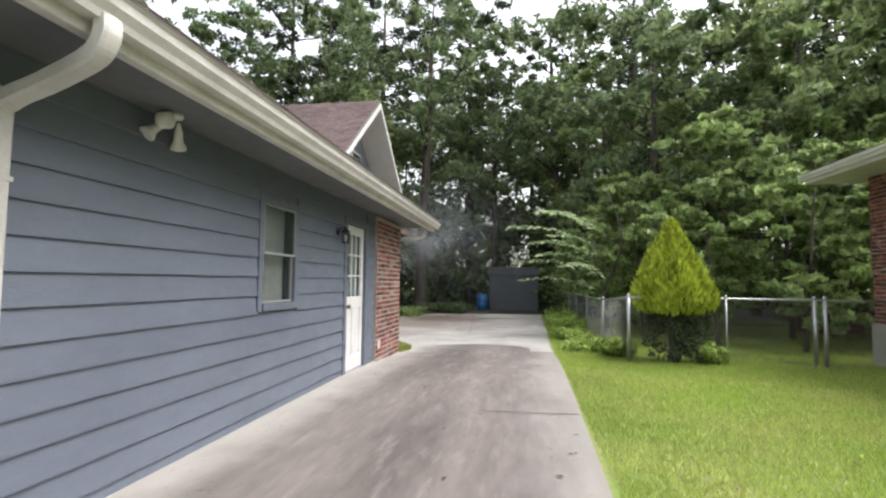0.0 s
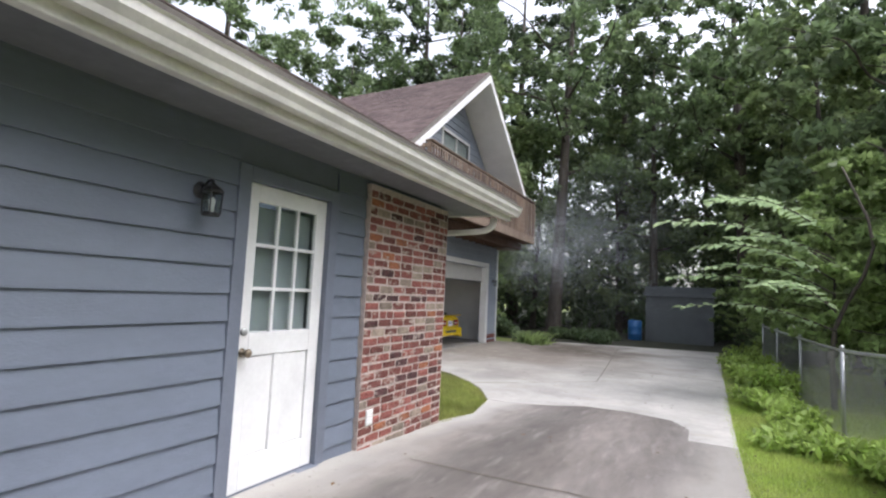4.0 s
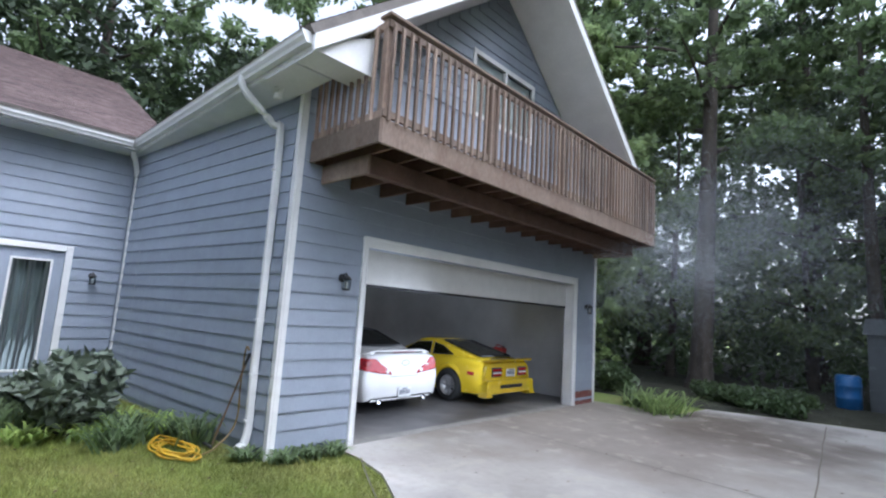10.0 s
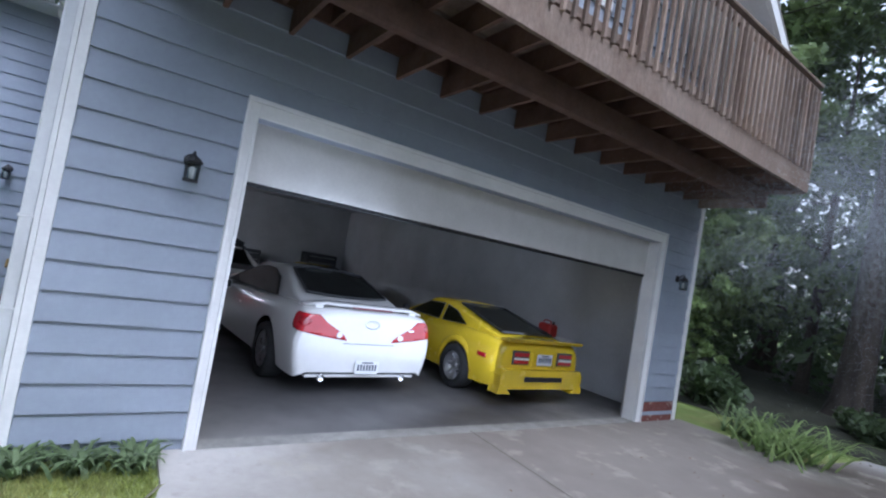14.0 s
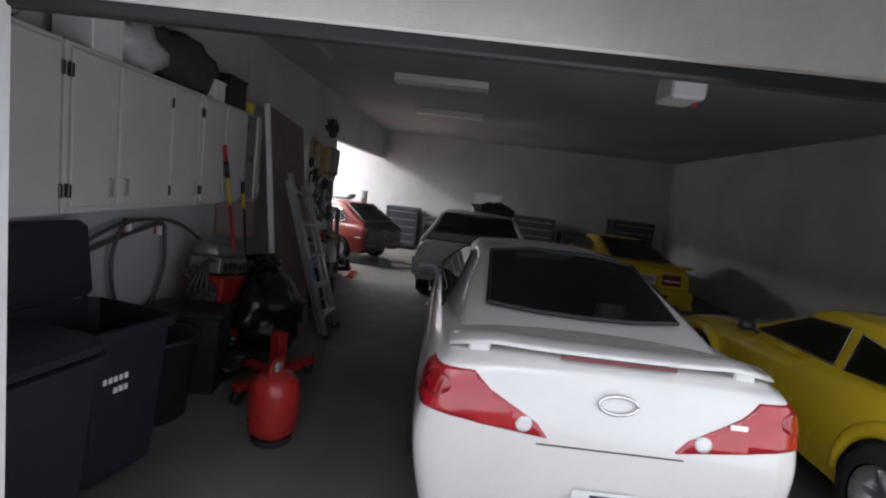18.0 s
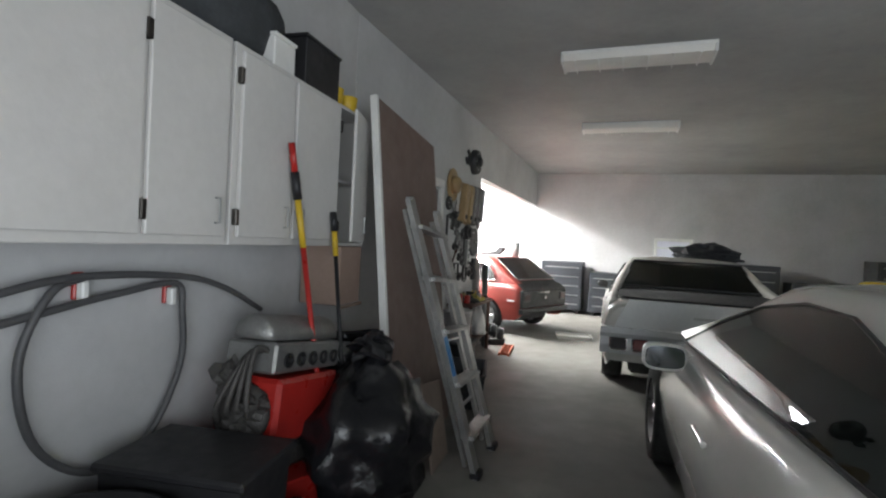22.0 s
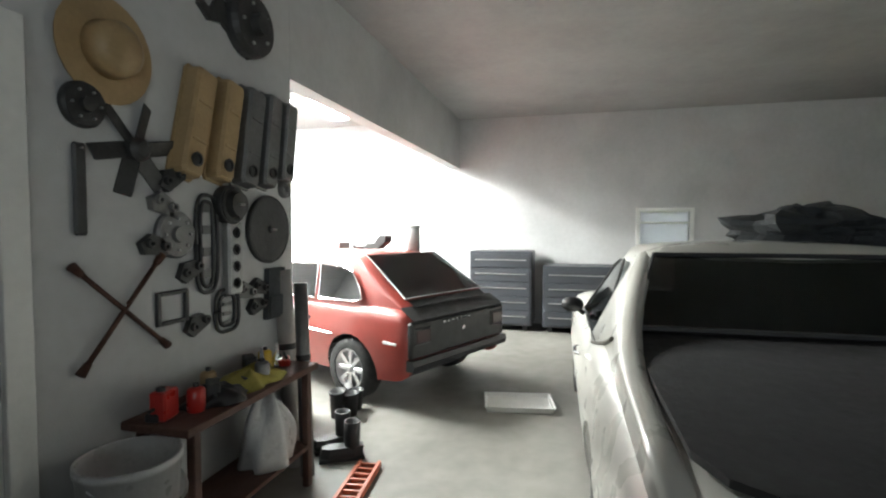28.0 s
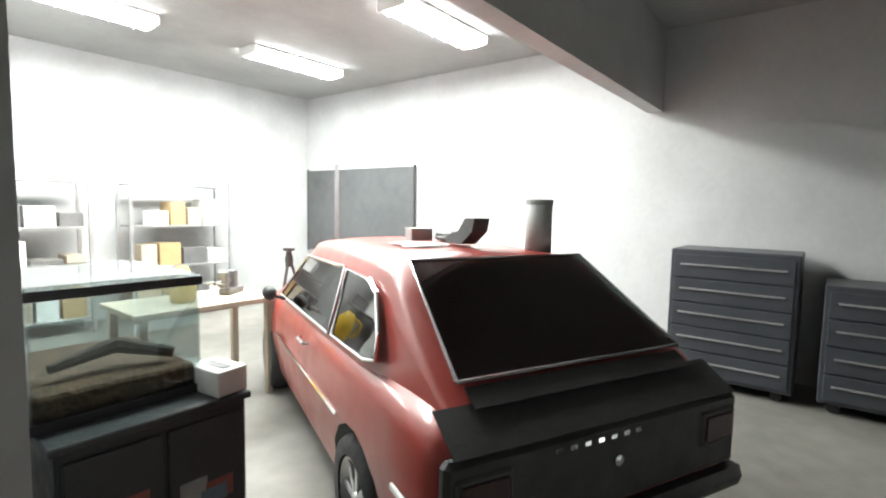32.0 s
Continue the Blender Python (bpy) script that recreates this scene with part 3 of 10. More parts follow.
def door_a():
    y0, y1, z0, z1 = DOOR_A
    bm = B()
    for a, b in (((0.0, y0 - 0.10, z0 - 0.08), (0.034, y0, z1 + 0.10)), ((0.0, y1, z0 - 0.08), (0.034, y1 + 0.10, z1 + 0.10)), ((0.0, y0, z1), (0.036, y1, z1 + 0.10))):
        box(bm, a, b, 0.003)
    box(bm, (-0.15, y0 - 0.02, z0 - 0.06), (0.06, y1 + 0.02, z0 - 0.002), 0.004)
    struct("trim_door_1", bm, TRIM_A, "slate-painted casing and worn sill of the side door")
    d = thing("door_1", pose(-0.03, y0, z0), "closed white half-glazed door with nine panes", "door", kind="structure")
    bm = B()
    X0, X1 = -0.055, -0.012
    ya, yb, zl, zt = y0 + 0.115, y1 - 0.115, z0 + 1.06, z1 - 0.125
    for a, b in (((X0, y0 + 0.004, z0 + 0.004), (X1, ya, z1 - 0.004)), ((X0, yb, z0 + 0.004), (X1, y1 - 0.004, z1 - 0.004)),
                 ((X0, ya, zt), (X1, yb, z1 - 0.004)), ((X0, ya, z0 + 0.90), (X1, yb, zl)), ((X0, ya, z0 + 0.004), (X1, yb, z0 + 0.22)),
                 ((X0, (ya + yb) / 2 - 0.05, z0 + 0.22), (X1, (ya + yb) / 2 + 0.05, z0 + 0.90))):
        box(bm, a, b, 0.003)
    part("leaf", bm, WHITE, d)
    for k in range(2):
        bm = B()
        p0 = ya if k == 0 else (ya + yb) / 2 + 0.05
        p1 = (ya + yb) / 2 - 0.05 if k == 0 else yb
        box(bm, (X0 + 0.008, p0, z0 + 0.22), (X1 - 0.012, p1, z0 + 0.90), 0.01)
        part("panel", bm, WHITE, d)
    for k in (1, 2):
        bm = B()
        yy = ya + (yb - ya) * k / 3
        box(bm, (X0 + 0.004, yy - 0.012, zl), (X1 - 0.002, yy + 0.012, zt), 0.003)
        part("glazing_bar", bm, WHITE, d)
        bm = B()
        zz = zl + (zt - zl) * k / 3
        for j in range(3):
            box(bm, (X0 + 0.004, ya + (yb - ya) * j / 3 + (0.012 if j else 0), zz - 0.012), (X1 - 0.003, ya + (yb - ya) * (j + 1) / 3 - (0.012 if j < 2 else 0), zz + 0.012), 0.003)
        part("glazing_bar", bm, WHITE, d)
    for i in range(3):
        for j in range(3):
            bm = B()
            box(bm, (-0.035, ya + (yb - ya) * i / 3 + 0.008, zl + (zt - zl) * j / 3 + 0.008), (-0.031, ya + (yb - ya) * (i + 1) / 3 - 0.008, zl + (zt - zl) * (j + 1) / 3 - 0.008))
            part("pane", bm, GLASS, d).visible_shadow = False
    bm = B()
    lathe(bm, [(0.03, 0), (0.03, 0.008), (0.012, 0.012), (0.012, 0.04), (0.026, 0.05), (0.03, 0.065), (0.02, 0.078), (0.004, 0.08)], (X1, y0 + 0.065, z0 + 0.93), "x", 16)
    part("knob", bm, mat("aged_brass", (0.30, 0.25, 0.18), 0.35, metal=1), d, "dull metal knob", smooth=True)
    bm = B()
    lathe(bm, [(0.027, 0), (0.027, 0.012), (0.018, 0.018), (0.004, 0.02)], (X1, y0 + 0.065, z0 + 1.07), "x", 16)
    part("deadbolt", bm, STEEL, d, smooth=True)
    b = thing("window_blind", pose(-0.1, (y0 + y1) / 2, zl), "white slatted blind hanging behind the door glass", "blind")
    n = 34
    for k in range(n):
        bm = B()
        zz = zl + 0.01 + (zt - zl - 0.02) * k / n
        box(bm, (-0.018, 0.0, -0.001), (0.018, yb - ya + 0.02, 0.001), m=Matrix.Translation((-0.09, ya - 0.01, zz)) @ Matrix.Rotation(radians(60), 4, "Y"))
        part("slat", bm, WHITE, b)


door_a()


def lantern(m, name="wall_lantern", label="small black metal wall lantern with clear glass"):
    """A wall lantern whose back plate faces -x of its own frame."""
    t = thing(name, m, label, "lantern", "outdoor wall lanterns")
    bm = B()
    lathe(bm, [(0.052, 0.0), (0.055, 0.008), (0.04, 0.022), (0.015, 0.03)], (0, 0, 0.02), "x", 16)
    part("back_plate", bm, BLACK, t, local=True)
    bm = B()
    tube(bm, curve_pts([(0.02, 0, 0.02), (0.06, 0, 0.07), (0.10, 0, 0.075), (0.115, 0, 0.05)], 5), 0.009, 8)
    part("arm", bm, BLACK, t, local=True)
    bm = B()
    lathe(bm, [(0.062, 0.0), (0.066, 0.008), (0.05, 0.03), (0.02, 0.05), (0.008, 0.06)], (0.11, 0, 0.0), "z", 8)
    part("cap", bm, BLACK, t, local=True)
    bm = B()
    lathe(bm, [(0.05, -0.125), (0.055, 0.0)], (0.11, 0, 0.0), "z", 8)
    part("glass_body", bm, GLASS, t, local=True)
    for k in range(4):
        bm = B()
        a = math.pi / 4 + k * math.pi / 2
        tube(bm, [(0.11 + 0.052 * math.cos(a), 0.052 * math.sin(a), -0.128), (0.11 + 0.058 * math.cos(a), 0.058 * math.sin(a), 0.002)], 0.004, 6)
        part("bar", bm, BLACK, t, local=True)
    bm = B()
    lathe(bm, [(0.05, -0.14), (0.053, -0.122), (0.02, -0.118)], (0.11, 0, 0), "z", 8)
    part("base_ring", bm, BLACK, t, local=True)
    bm = B()
    lathe(bm, [(0.014, -0.12), (0.018, -0.08), (0.022, -0.05), (0.012, -0.03)], (0.11, 0, 0), "z", 10)
    part("bulb", bm, mat("bulb_white", (0.85, 0.84, 0.8), 0.2), t, local=True, smooth=True)
    return t


lantern(pose(0.022, 7.40, 2.18))


# ---- eaves, gutters, roofs ----
def gutter(name, pts, label, material=GUTTER):
    """A K-style gutter along a straight run; pts: two ends at its top back edge, and the way out."""
    a, b, out = Vector(pts[0]), Vector(pts[1]), Vector(pts[2])
    prof = [(0, 0), (0.0, -0.115), (0.075, -0.115), (0.085, -0.085), (0.115, -0.05), (0.12, -0.012), (0.135, 0.0), (0.12, 0.0), (0.105, -0.04), (0.07, -0.10), (0.008, -0.10), (0.008, 0)]
    bm = B()
    rings(bm, [[p + out * u + Vector((0, 0, w)) for u, w in prof] for p in (a, b)])
    bmesh.ops.recalc_face_normals(bm, faces=bm.faces[:])
    t = thing(name, Matrix.Translation(a), label, "gutter")
    part("trough", bm, material, t)
    for p in (a, b):
        bm = B()
        rings(bm, [[p + out * u + Vector((0, 0, w)) + (b - a).normalized() * e for u, w in ((-0.002, 0.002), (-0.002, -0.118), (0.08, -0.118), (0.12, -0.05), (0.138, 0.002))] for e in (-0.003, 0.003)])
        bmesh.ops.recalc_face_normals(bm, faces=bm.faces[:])
        part("end_cap", bm, material, t)
    return t


def roof_plane(name, p, q, r, s, label, thick=0.10, step=0.14):
    """A shingled roof slope: eave from p to q, ridge from s to r."""
    p, q, r, s = (Vector(v) for v in (p, q, r, s))
    n = (q - p).cross(s - p).normalized()
    if n.z < 0:
        n = -n
    bm = B()
    rings(bm, [[p, q, r, s], [v + n * thick for v in (p, q, r, s)]])
    bmesh.ops.recalc_face_normals(bm, faces=bm.faces[:])
    ro = struct(name, bm, mat("roof_deck", (0.2, 0.18, 0.16), 0.9), label)
    rows = int((s - p).length / step)
    V, F = [], []
    rg = random.Random(7)
    for k in range(rows):
        f0, f1 = k / rows, min(1, (k + 1.08) / rows)
        a, b, c, d = p.lerp(s, f0), q.lerp(r, f0), q.lerp(r, f1), p.lerp(s, f1)
        m = max(1, int((b - a).length / 0.30))
        off = 0.5 * (k % 2)
        cuts = [0.0] + [min(1, (j + off) / m) for j in range(0 if off else 1, m)] + [1.0]
        for u0, u1 in zip(cuts, cuts[1:]):
            if u1 - u0 < 1e-3:
                continue
            i0 = len(V)
            h = thick + 0.004 + rg.uniform(0, 0.004)
            for e, f, lift in ((a.lerp(b, u0), 0, h + 0.008), (a.lerp(b, u1 - 0.004 / max(1, (b - a).length)), 0, h + 0.008),
                               (d.lerp(c, u1), 0, thick + 0.001), (d.lerp(c, u0), 0, thick + 0.001)):
                V.append(e + n * lift)
            F.append((i0, i0 + 1, i0 + 2, i0 + 3))
            V.extend([V[i0] - n * 0.010, V[i0 + 1] - n * 0.010])
            F.append((i0 + 4, i0 + 5, i0 + 1, i0))
    sh = raw("shingles", V, F, SHINGLE, ro, "brown asphalt shingles")
    tagged(sh, kind="stuff")
    return ro


# low wing: eave along the drive, gable roof
EZ = 2.66
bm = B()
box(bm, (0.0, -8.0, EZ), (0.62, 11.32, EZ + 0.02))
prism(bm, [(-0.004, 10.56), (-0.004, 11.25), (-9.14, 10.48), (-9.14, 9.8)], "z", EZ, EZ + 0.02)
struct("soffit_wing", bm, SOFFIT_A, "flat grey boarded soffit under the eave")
bm = B()
box(bm, (0.56, -8.0, EZ - 0.075), (0.625, 11.30, EZ + 0.10), 0.004)
prism(bm, [(0.598, 11.27), (0.598, 11.295), (-9.14, 10.505), (-9.14, 10.48)], "z", EZ - 0.012, EZ + 0.10)
struct("trim_fascia_wing", bm, GUTTER, "cream painted fascia board")
gutter("gutter", ((0.627, -8.0, EZ + 0.095), (0.627, 11.33, EZ + 0.095), (1, 0, 0)), "cream aluminium gutter along the low eave")
roof_plane("roof_wing_east", (0.66, -8.2, EZ + 0.07), (0.66, 11.34, EZ + 0.07), (-4.5, 10.92, EZ + 1.6), (-4.5, -8.2, EZ + 1.6), "brown shingled low roof")
roof_plane("roof_wing_west", (-9.1, -8.2, EZ + 0.07), (-9.1, 10.53, EZ + 0.07), (-4.5, 10.92, EZ + 1.6), (-4.5, -8.2, EZ + 1.6), "brown shingled low roof")
bm = B()
prism(bm, [(-8.4, EZ + 0.02), (-0.3, EZ + 0.02), (-4.5, EZ + 1.45)], "y", 9.8, 9.9)
struct("wall_wing_gable", bm, SIDING_G, "gable end of the low wing")


def downspout(name, pts, label, w=0.075, d=0.055, material=WHITE):
    """A rectangular drain pipe through the points, with rounded elbows."""
    t = thing(name, Matrix.Translation(pts[-1]), label, "downspout", "downspouts")
    P = curve_pts(pts, 6) if len(pts) > 2 else [Vector(p) for p in pts]
    loops = []
    for i, p in enumerate(P):
        dr = (P[min(i + 1, len(P) - 1)] - P[max(i - 1, 0)]).normalized()
        s = Vector((0, 1, 0)) if abs(dr.y) < 0.8 else Vector((1, 0, 0))
        s = (s - dr * s.dot(dr)).normalized()
        u = dr.cross(s)
        loops.append([p + s * (w / 2 * a) + u * (d / 2 * b) for a, b in ((-1, -0.7), (-0.7, -1), (0.7, -1), (1, -0.7), (1, 0.7), (0.7, 1), (-0.7, 1), (-1, 0.7))])
    bm = B()
    rings(bm, loops)
    bmesh.ops.recalc_face_normals(bm, faces=bm.faces[:])
    part("pipe", bm, material, t)
    runs = [(p, q) for p, q in zip(pts, pts[1:]) if abs(p[0] - q[0]) + abs(p[1] - q[1]) < 0.01 and p[2] - q[2] > 0.5]
    for p, q in runs:
        for f in (0.12, 0.8):
            c = Vector(p).lerp(Vector(q), f)
            bm = B()
            box(bm, (c.x - d / 2 - 0.006, c.y - w / 2 - 0.006, c.z - 0.012), (c.x + d / 2 + 0.003, c.y + w / 2 + 0.006, c.z + 0.012), 0.002)
            part("strap", bm, material, t)
    return t


# near pipe under the eave by the flood lamps
downspout("downspout", [(0.69, 2.98, 2.66), (0.69, 2.98, 2.58), (0.62, 2.99, 2.50), (0.35, 3.04, 2.43), (0.09, 3.07, 2.36), (0.05, 3.07, 2.24), (0.05, 3.07, 0.3)], "cream drain pipe with an elbow under the eave", 0.10, 0.075, GUTTER)
downspout("downspout", [(0.47, 11.1, 2.60), (0.45, 11.1, 2.50), (0.37, 11.06, 2.44), (0.20, 10.97, 2.41), (-0.18, 10.84, 2.37), (-0.28, 10.78, 2.28), (-0.28, 10.75, 1.2), (-0.28, 10.75, 0.1)], "cream drain pipe from the eave to the brick corner", 0.085, 0.065, GUTTER)


def floodlight():
    t = thing("floodlight", pose(0.12, 4.12, EZ), "white twin security floodlight with round sensor under the soffit", "floodlight")
    bm = B()
    lathe(bm, [(0.055, -0.03), (0.06, -0.02), (0.06, 0.0)], (0, 0, 0), "z", 18)
    part("base", bm, WHITE, t, local=True, smooth=True)
    for s, aim in ((-1, -40), (1, 30)):
        bm = B()
        m = Matrix.Translation((0, 0.05 * s, -0.05)) @ Matrix.Rotation(radians(aim), 4, "X") @ Matrix.Rotation(radians(20), 4, "Y")
        lathe(bm, [(0.012, 0.0), (0.018, -0.03), (0.028, -0.06), (0.032, -0.13), (0.052, -0.17), (0.054, -0.185), (0.045, -0.188)], (0, 0, 0), "z", 18, m)
        part("lamp_holder", bm, WHITE, t, local=True, smooth=True)
    bm = B()
    lathe(bm, [(0.05, -0.05), (0.055, -0.02), (0.055, 0.02), (0.045, 0.03)], (0.03, -0.10, -0.075), "x", 18)
    part("sensor", bm, WHITE, t, local=True, smooth=True)


floodlight()
# vent plate low in the brick
v = thing("wall_vent", pose(0.063, 9.2, 0.42), "small white louvred vent plate low on the brick", "vent")
bm = B()
box(bm, (0.0, 0, 0), (0.012, 0.10, 0.14), 0.004)
part("plate", bm, WHITE, v, local=True)
for k in range(4):
    bm = B()
    box(bm, (0.012, 0.012, 0.02 + k * 0.028), (0.02, 0.088, 0.034 + k * 0.028), 0.003)
    part("slat", bm, WHITE, v, local=True)


# ---- the garage block, outside ----
GX, GY0, GY1, GW = -3.85, 14.50, 22.45, -4.02
OP = (15.68, 21.40, -0.05, 2.60)
PEAK, EAVE_Z, RIDGE_Y = 8.25, 4.62, 18.45
SL = (PEAK - EAVE_Z) / (RIDGE_Y - 13.95)


def gable_holes(z):
    return max(GY0, RIDGE_Y - (PEAK - 0.25 - z) / SL), min(GY1, RIDGE_Y + (PEAK - 0.25 - z) / SL)


BP = 0.203
WIN_G = (17.70, 19.45, 5.30, 6.36)
bm = wall_boxes(B(), "y", GY0, GY1, -0.1, 4.5, GW, GX, [OP])
za, zb = 4.5, WIN_G[3]
prism(bm, [(GY0, 4.5), (WIN_G[0], 4.5), (WIN_G[0], 8.25 - SL * (RIDGE_Y - WIN_G[0]) - 0.2), (gable_holes(4.9)[0], 4.9)], "x", GW, GX)
prism(bm, [(WIN_G[1], 4.5), (GY1, 4.5), (gable_holes(4.9)[1], 4.9), (WIN_G[1], 8.25 - SL * (WIN_G[1] - RIDGE_Y) - 0.2)], "x", GW, GX)
prism(bm, [(WIN_G[0], 4.5), (WIN_G[1], 4.5), (WIN_G[1], WIN_G[2]), (WIN_G[0], WIN_G[2])], "x", GW, GX)
prism(bm, [(WIN_G[0], WIN_G[3]), (WIN_G[1], WIN_G[3]), (WIN_G[1], 8.25 - SL * (WIN_G[1] - RIDGE_Y) - 0.2), (RIDGE_Y, PEAK - 0.25), (WIN_G[0], 8.25 - SL * (RIDGE_Y - WIN_G[0]) - 0.2)], "x", GW, GX)
wall_g = struct("wall_garage_front", bm, SIDING_G, "garage front clad in blue-grey lap boards")
holes = [(OP[0] - 0.10, OP[1] + 0.12, -0.2, 2.71), (WIN_G[0] - 0.09, WIN_G[1] + 0.09, WIN_G[2] - 0.09, WIN_G[3] + 0.09)]
boards(wall_g, SIDING_G, "y", GY0 + 0.065, GY1 - 0.10, 0.09, 4.7, BP, GX + 0.001, holes, origin=0.09)
z = 0.09 + BP * 25
while z < PEAK - 0.5:
    a, b = gable_holes(z + BP)
    boards(wall_g, SIDING_G, "y", a, b, z, z + BP, BP, GX + 0.001, holes, origin=z)
    z += BP
bm = B()
for y, yb in ((GY0, GY0 + 0.065), (GY1 - 0.10, GY1)):
    box(bm, (GX, y, -0.02), (GX + 0.032, yb, 4.62), 0.003)
box(bm, (GX - 0.055, GY0 - 0.032, -0.02), (GX + 0.032, GY0 - 0.002, 4.5), 0.003)
struct("trim_corner_garage", bm, WHITE, "white corner boards of the garage")
bm = B()
box(bm, (GX, OP[0] - 0.10, -0.02), (GX + 0.034, OP[0], 2.71), 0.004)
box(bm, (GX, OP[1], -0.02), (GX + 0.034, OP[1] + 0.12, 2.71), 0.004)
box(bm, (GX, OP[0], OP[3]), (GX + 0.036, OP[1], 2.71), 0.004)
box(bm, (GX, OP[0] - 0.1, 2.71), (GX + 0.055, OP[1] + 0.12, 2.745), 0.004)
box(bm, (GX + 0.0345, OP[0] - 0.098, -0.02), (GX + 0.050, OP[0] - 0.078, 2.708), 0.003)
box(bm, (GX + 0.0345, OP[0] - 0.028, -0.02), (GX + 0.042, OP[0] - 0.018, 2.6), 0.002)
box(bm, (GX + 0.0345, OP[1] + 0.098, -0.02), (GX + 0.050, OP[1] + 0.118, 2.708), 0.003)
box(bm, (GW - 0.02, OP[0] - 0.03, -0.02), (GX - 0.002, OP[0] + 0.006, OP[3]), 0.002)
box(bm, (GW - 0.02, OP[1] - 0.006, -0.02), (GX - 0.002, OP[1] + 0.03, OP[3]), 0.002)
struct("trim_garage_door", bm, WHITE, "white moulded casing round the garage opening")
bm = B()
box(bm, (GX - 0.2, GY1 - 0.95, -0.05), (GX + 0.022, GY1 - 0.002, 0.28))
struct("foundation_pier", bm, BRICK, "brick plinth at the foot of the garage pier")

# the sectional door, rolled up to its last panel
gd = thing("garage_door", pose(GW, (OP[0] + OP[1]) / 2, 2.1), "white sectional garage door, rolled almost fully open", "garage door", kind="structure")
PANEL = mat("door_panel_white", (0.62, 0.61, 0.58), 0.5, 0.05, 4, 0.12, 200)
bm = B()
box(bm, (GW - 0.05, OP[0] - 0.03, 2.11), (GW + 0.0, OP[1] + 0.03, 2.63), 0.006)
part("panel", bm, PANEL, gd)
bm = B()
box(bm, (GW - 0.048, OP[0] - 0.02, 2.075), (GW - 0.004, OP[1] + 0.02, 2.11), 0.006)
part("bottom_seal", bm, BLACK, gd)
for k in range(4):
    bm = B()
    box(bm, (GW - 0.65 - k * 0.56, OP[0] - 0.02, 2.70), (GW - 0.11 - k * 0.56, OP[1] + 0.02, 2.745), 0.006)
    part("panel", bm, PANEL, gd)
for y in (OP[0] - 0.06, OP[1] + 0.04):
    bm = B()
    tube(bm, curve_pts([(GW - 0.06, y, 0.02), (GW - 0.06, y, 2.2), (GW - 0.12, y, 2.55), (GW - 0.4, y, 2.68), (GW - 2.8, y, 2.68)], 6), 0.018, 8)
    part("track", bm, STEEL, gd)

# side wall towards the lawn: built along x and turned a little
SW = Matrix.Translation((GX, GY0, 0)) @ Matrix.Rotation(radians(4.8), 4, "Z")
wall_s = thing("wall_garage_side", SW, "long garage side wall clad in blue-grey lap boards", "wall", kind="structure")
bm = wall_boxes(B(), "x", -5.55, -0.02, -0.1, 4.5, 0.012, 0.075)
part("core", bm, SIDING_G, wall_s, local=True)
boards(wall_s, SIDING_G, "x", -5.55, -0.10, 0.09, 4.45, 0.203, 0.01, origin=0.09)
for o in wall_s.children:
    FRAME[o] = SW

# back wall of the little court, with french doors
CX = -9.15
FD = (11.45, 13.20, 0.10, 2.42)
bm = wall_boxes(B(), "y", 2.0, 14.05, -0.1, 4.4, CX - 0.16, CX, [FD])
wall_c = struct("wall_court", bm, SIDING_G, "house wall clad in blue-grey lap boards")
boards(wall_c, SIDING_G, "y", 10.64, 14.02, 0.12, 4.4, 0.203, CX + 0.001, [(FD[0] - 0.1, FD[1] + 0.1, FD[2] - 0.06, FD[3] + 0.1)], origin=0.12)
bm = B()
for a, b in (((CX, FD[0] - 0.10, FD[2]), (CX + 0.035, FD[0], FD[3] + 0.10)), ((CX, FD[1], FD[2]), (CX + 0.035, FD[1] + 0.10, FD[3] + 0.10)),
             ((CX, FD[0], FD[3]), (CX + 0.037, FD[1], FD[3] + 0.10)), ((CX - 0.1, FD[0] - 0.12, FD[2] - 0.07), (CX + 0.06, FD[1] + 0.12, FD[2] - 0.001))):
    box(bm, a, b, 0.003)
struct("trim_french_doors", bm, WHITE, "white casing of the french doors")
ym = (FD[0] + FD[1]) / 2
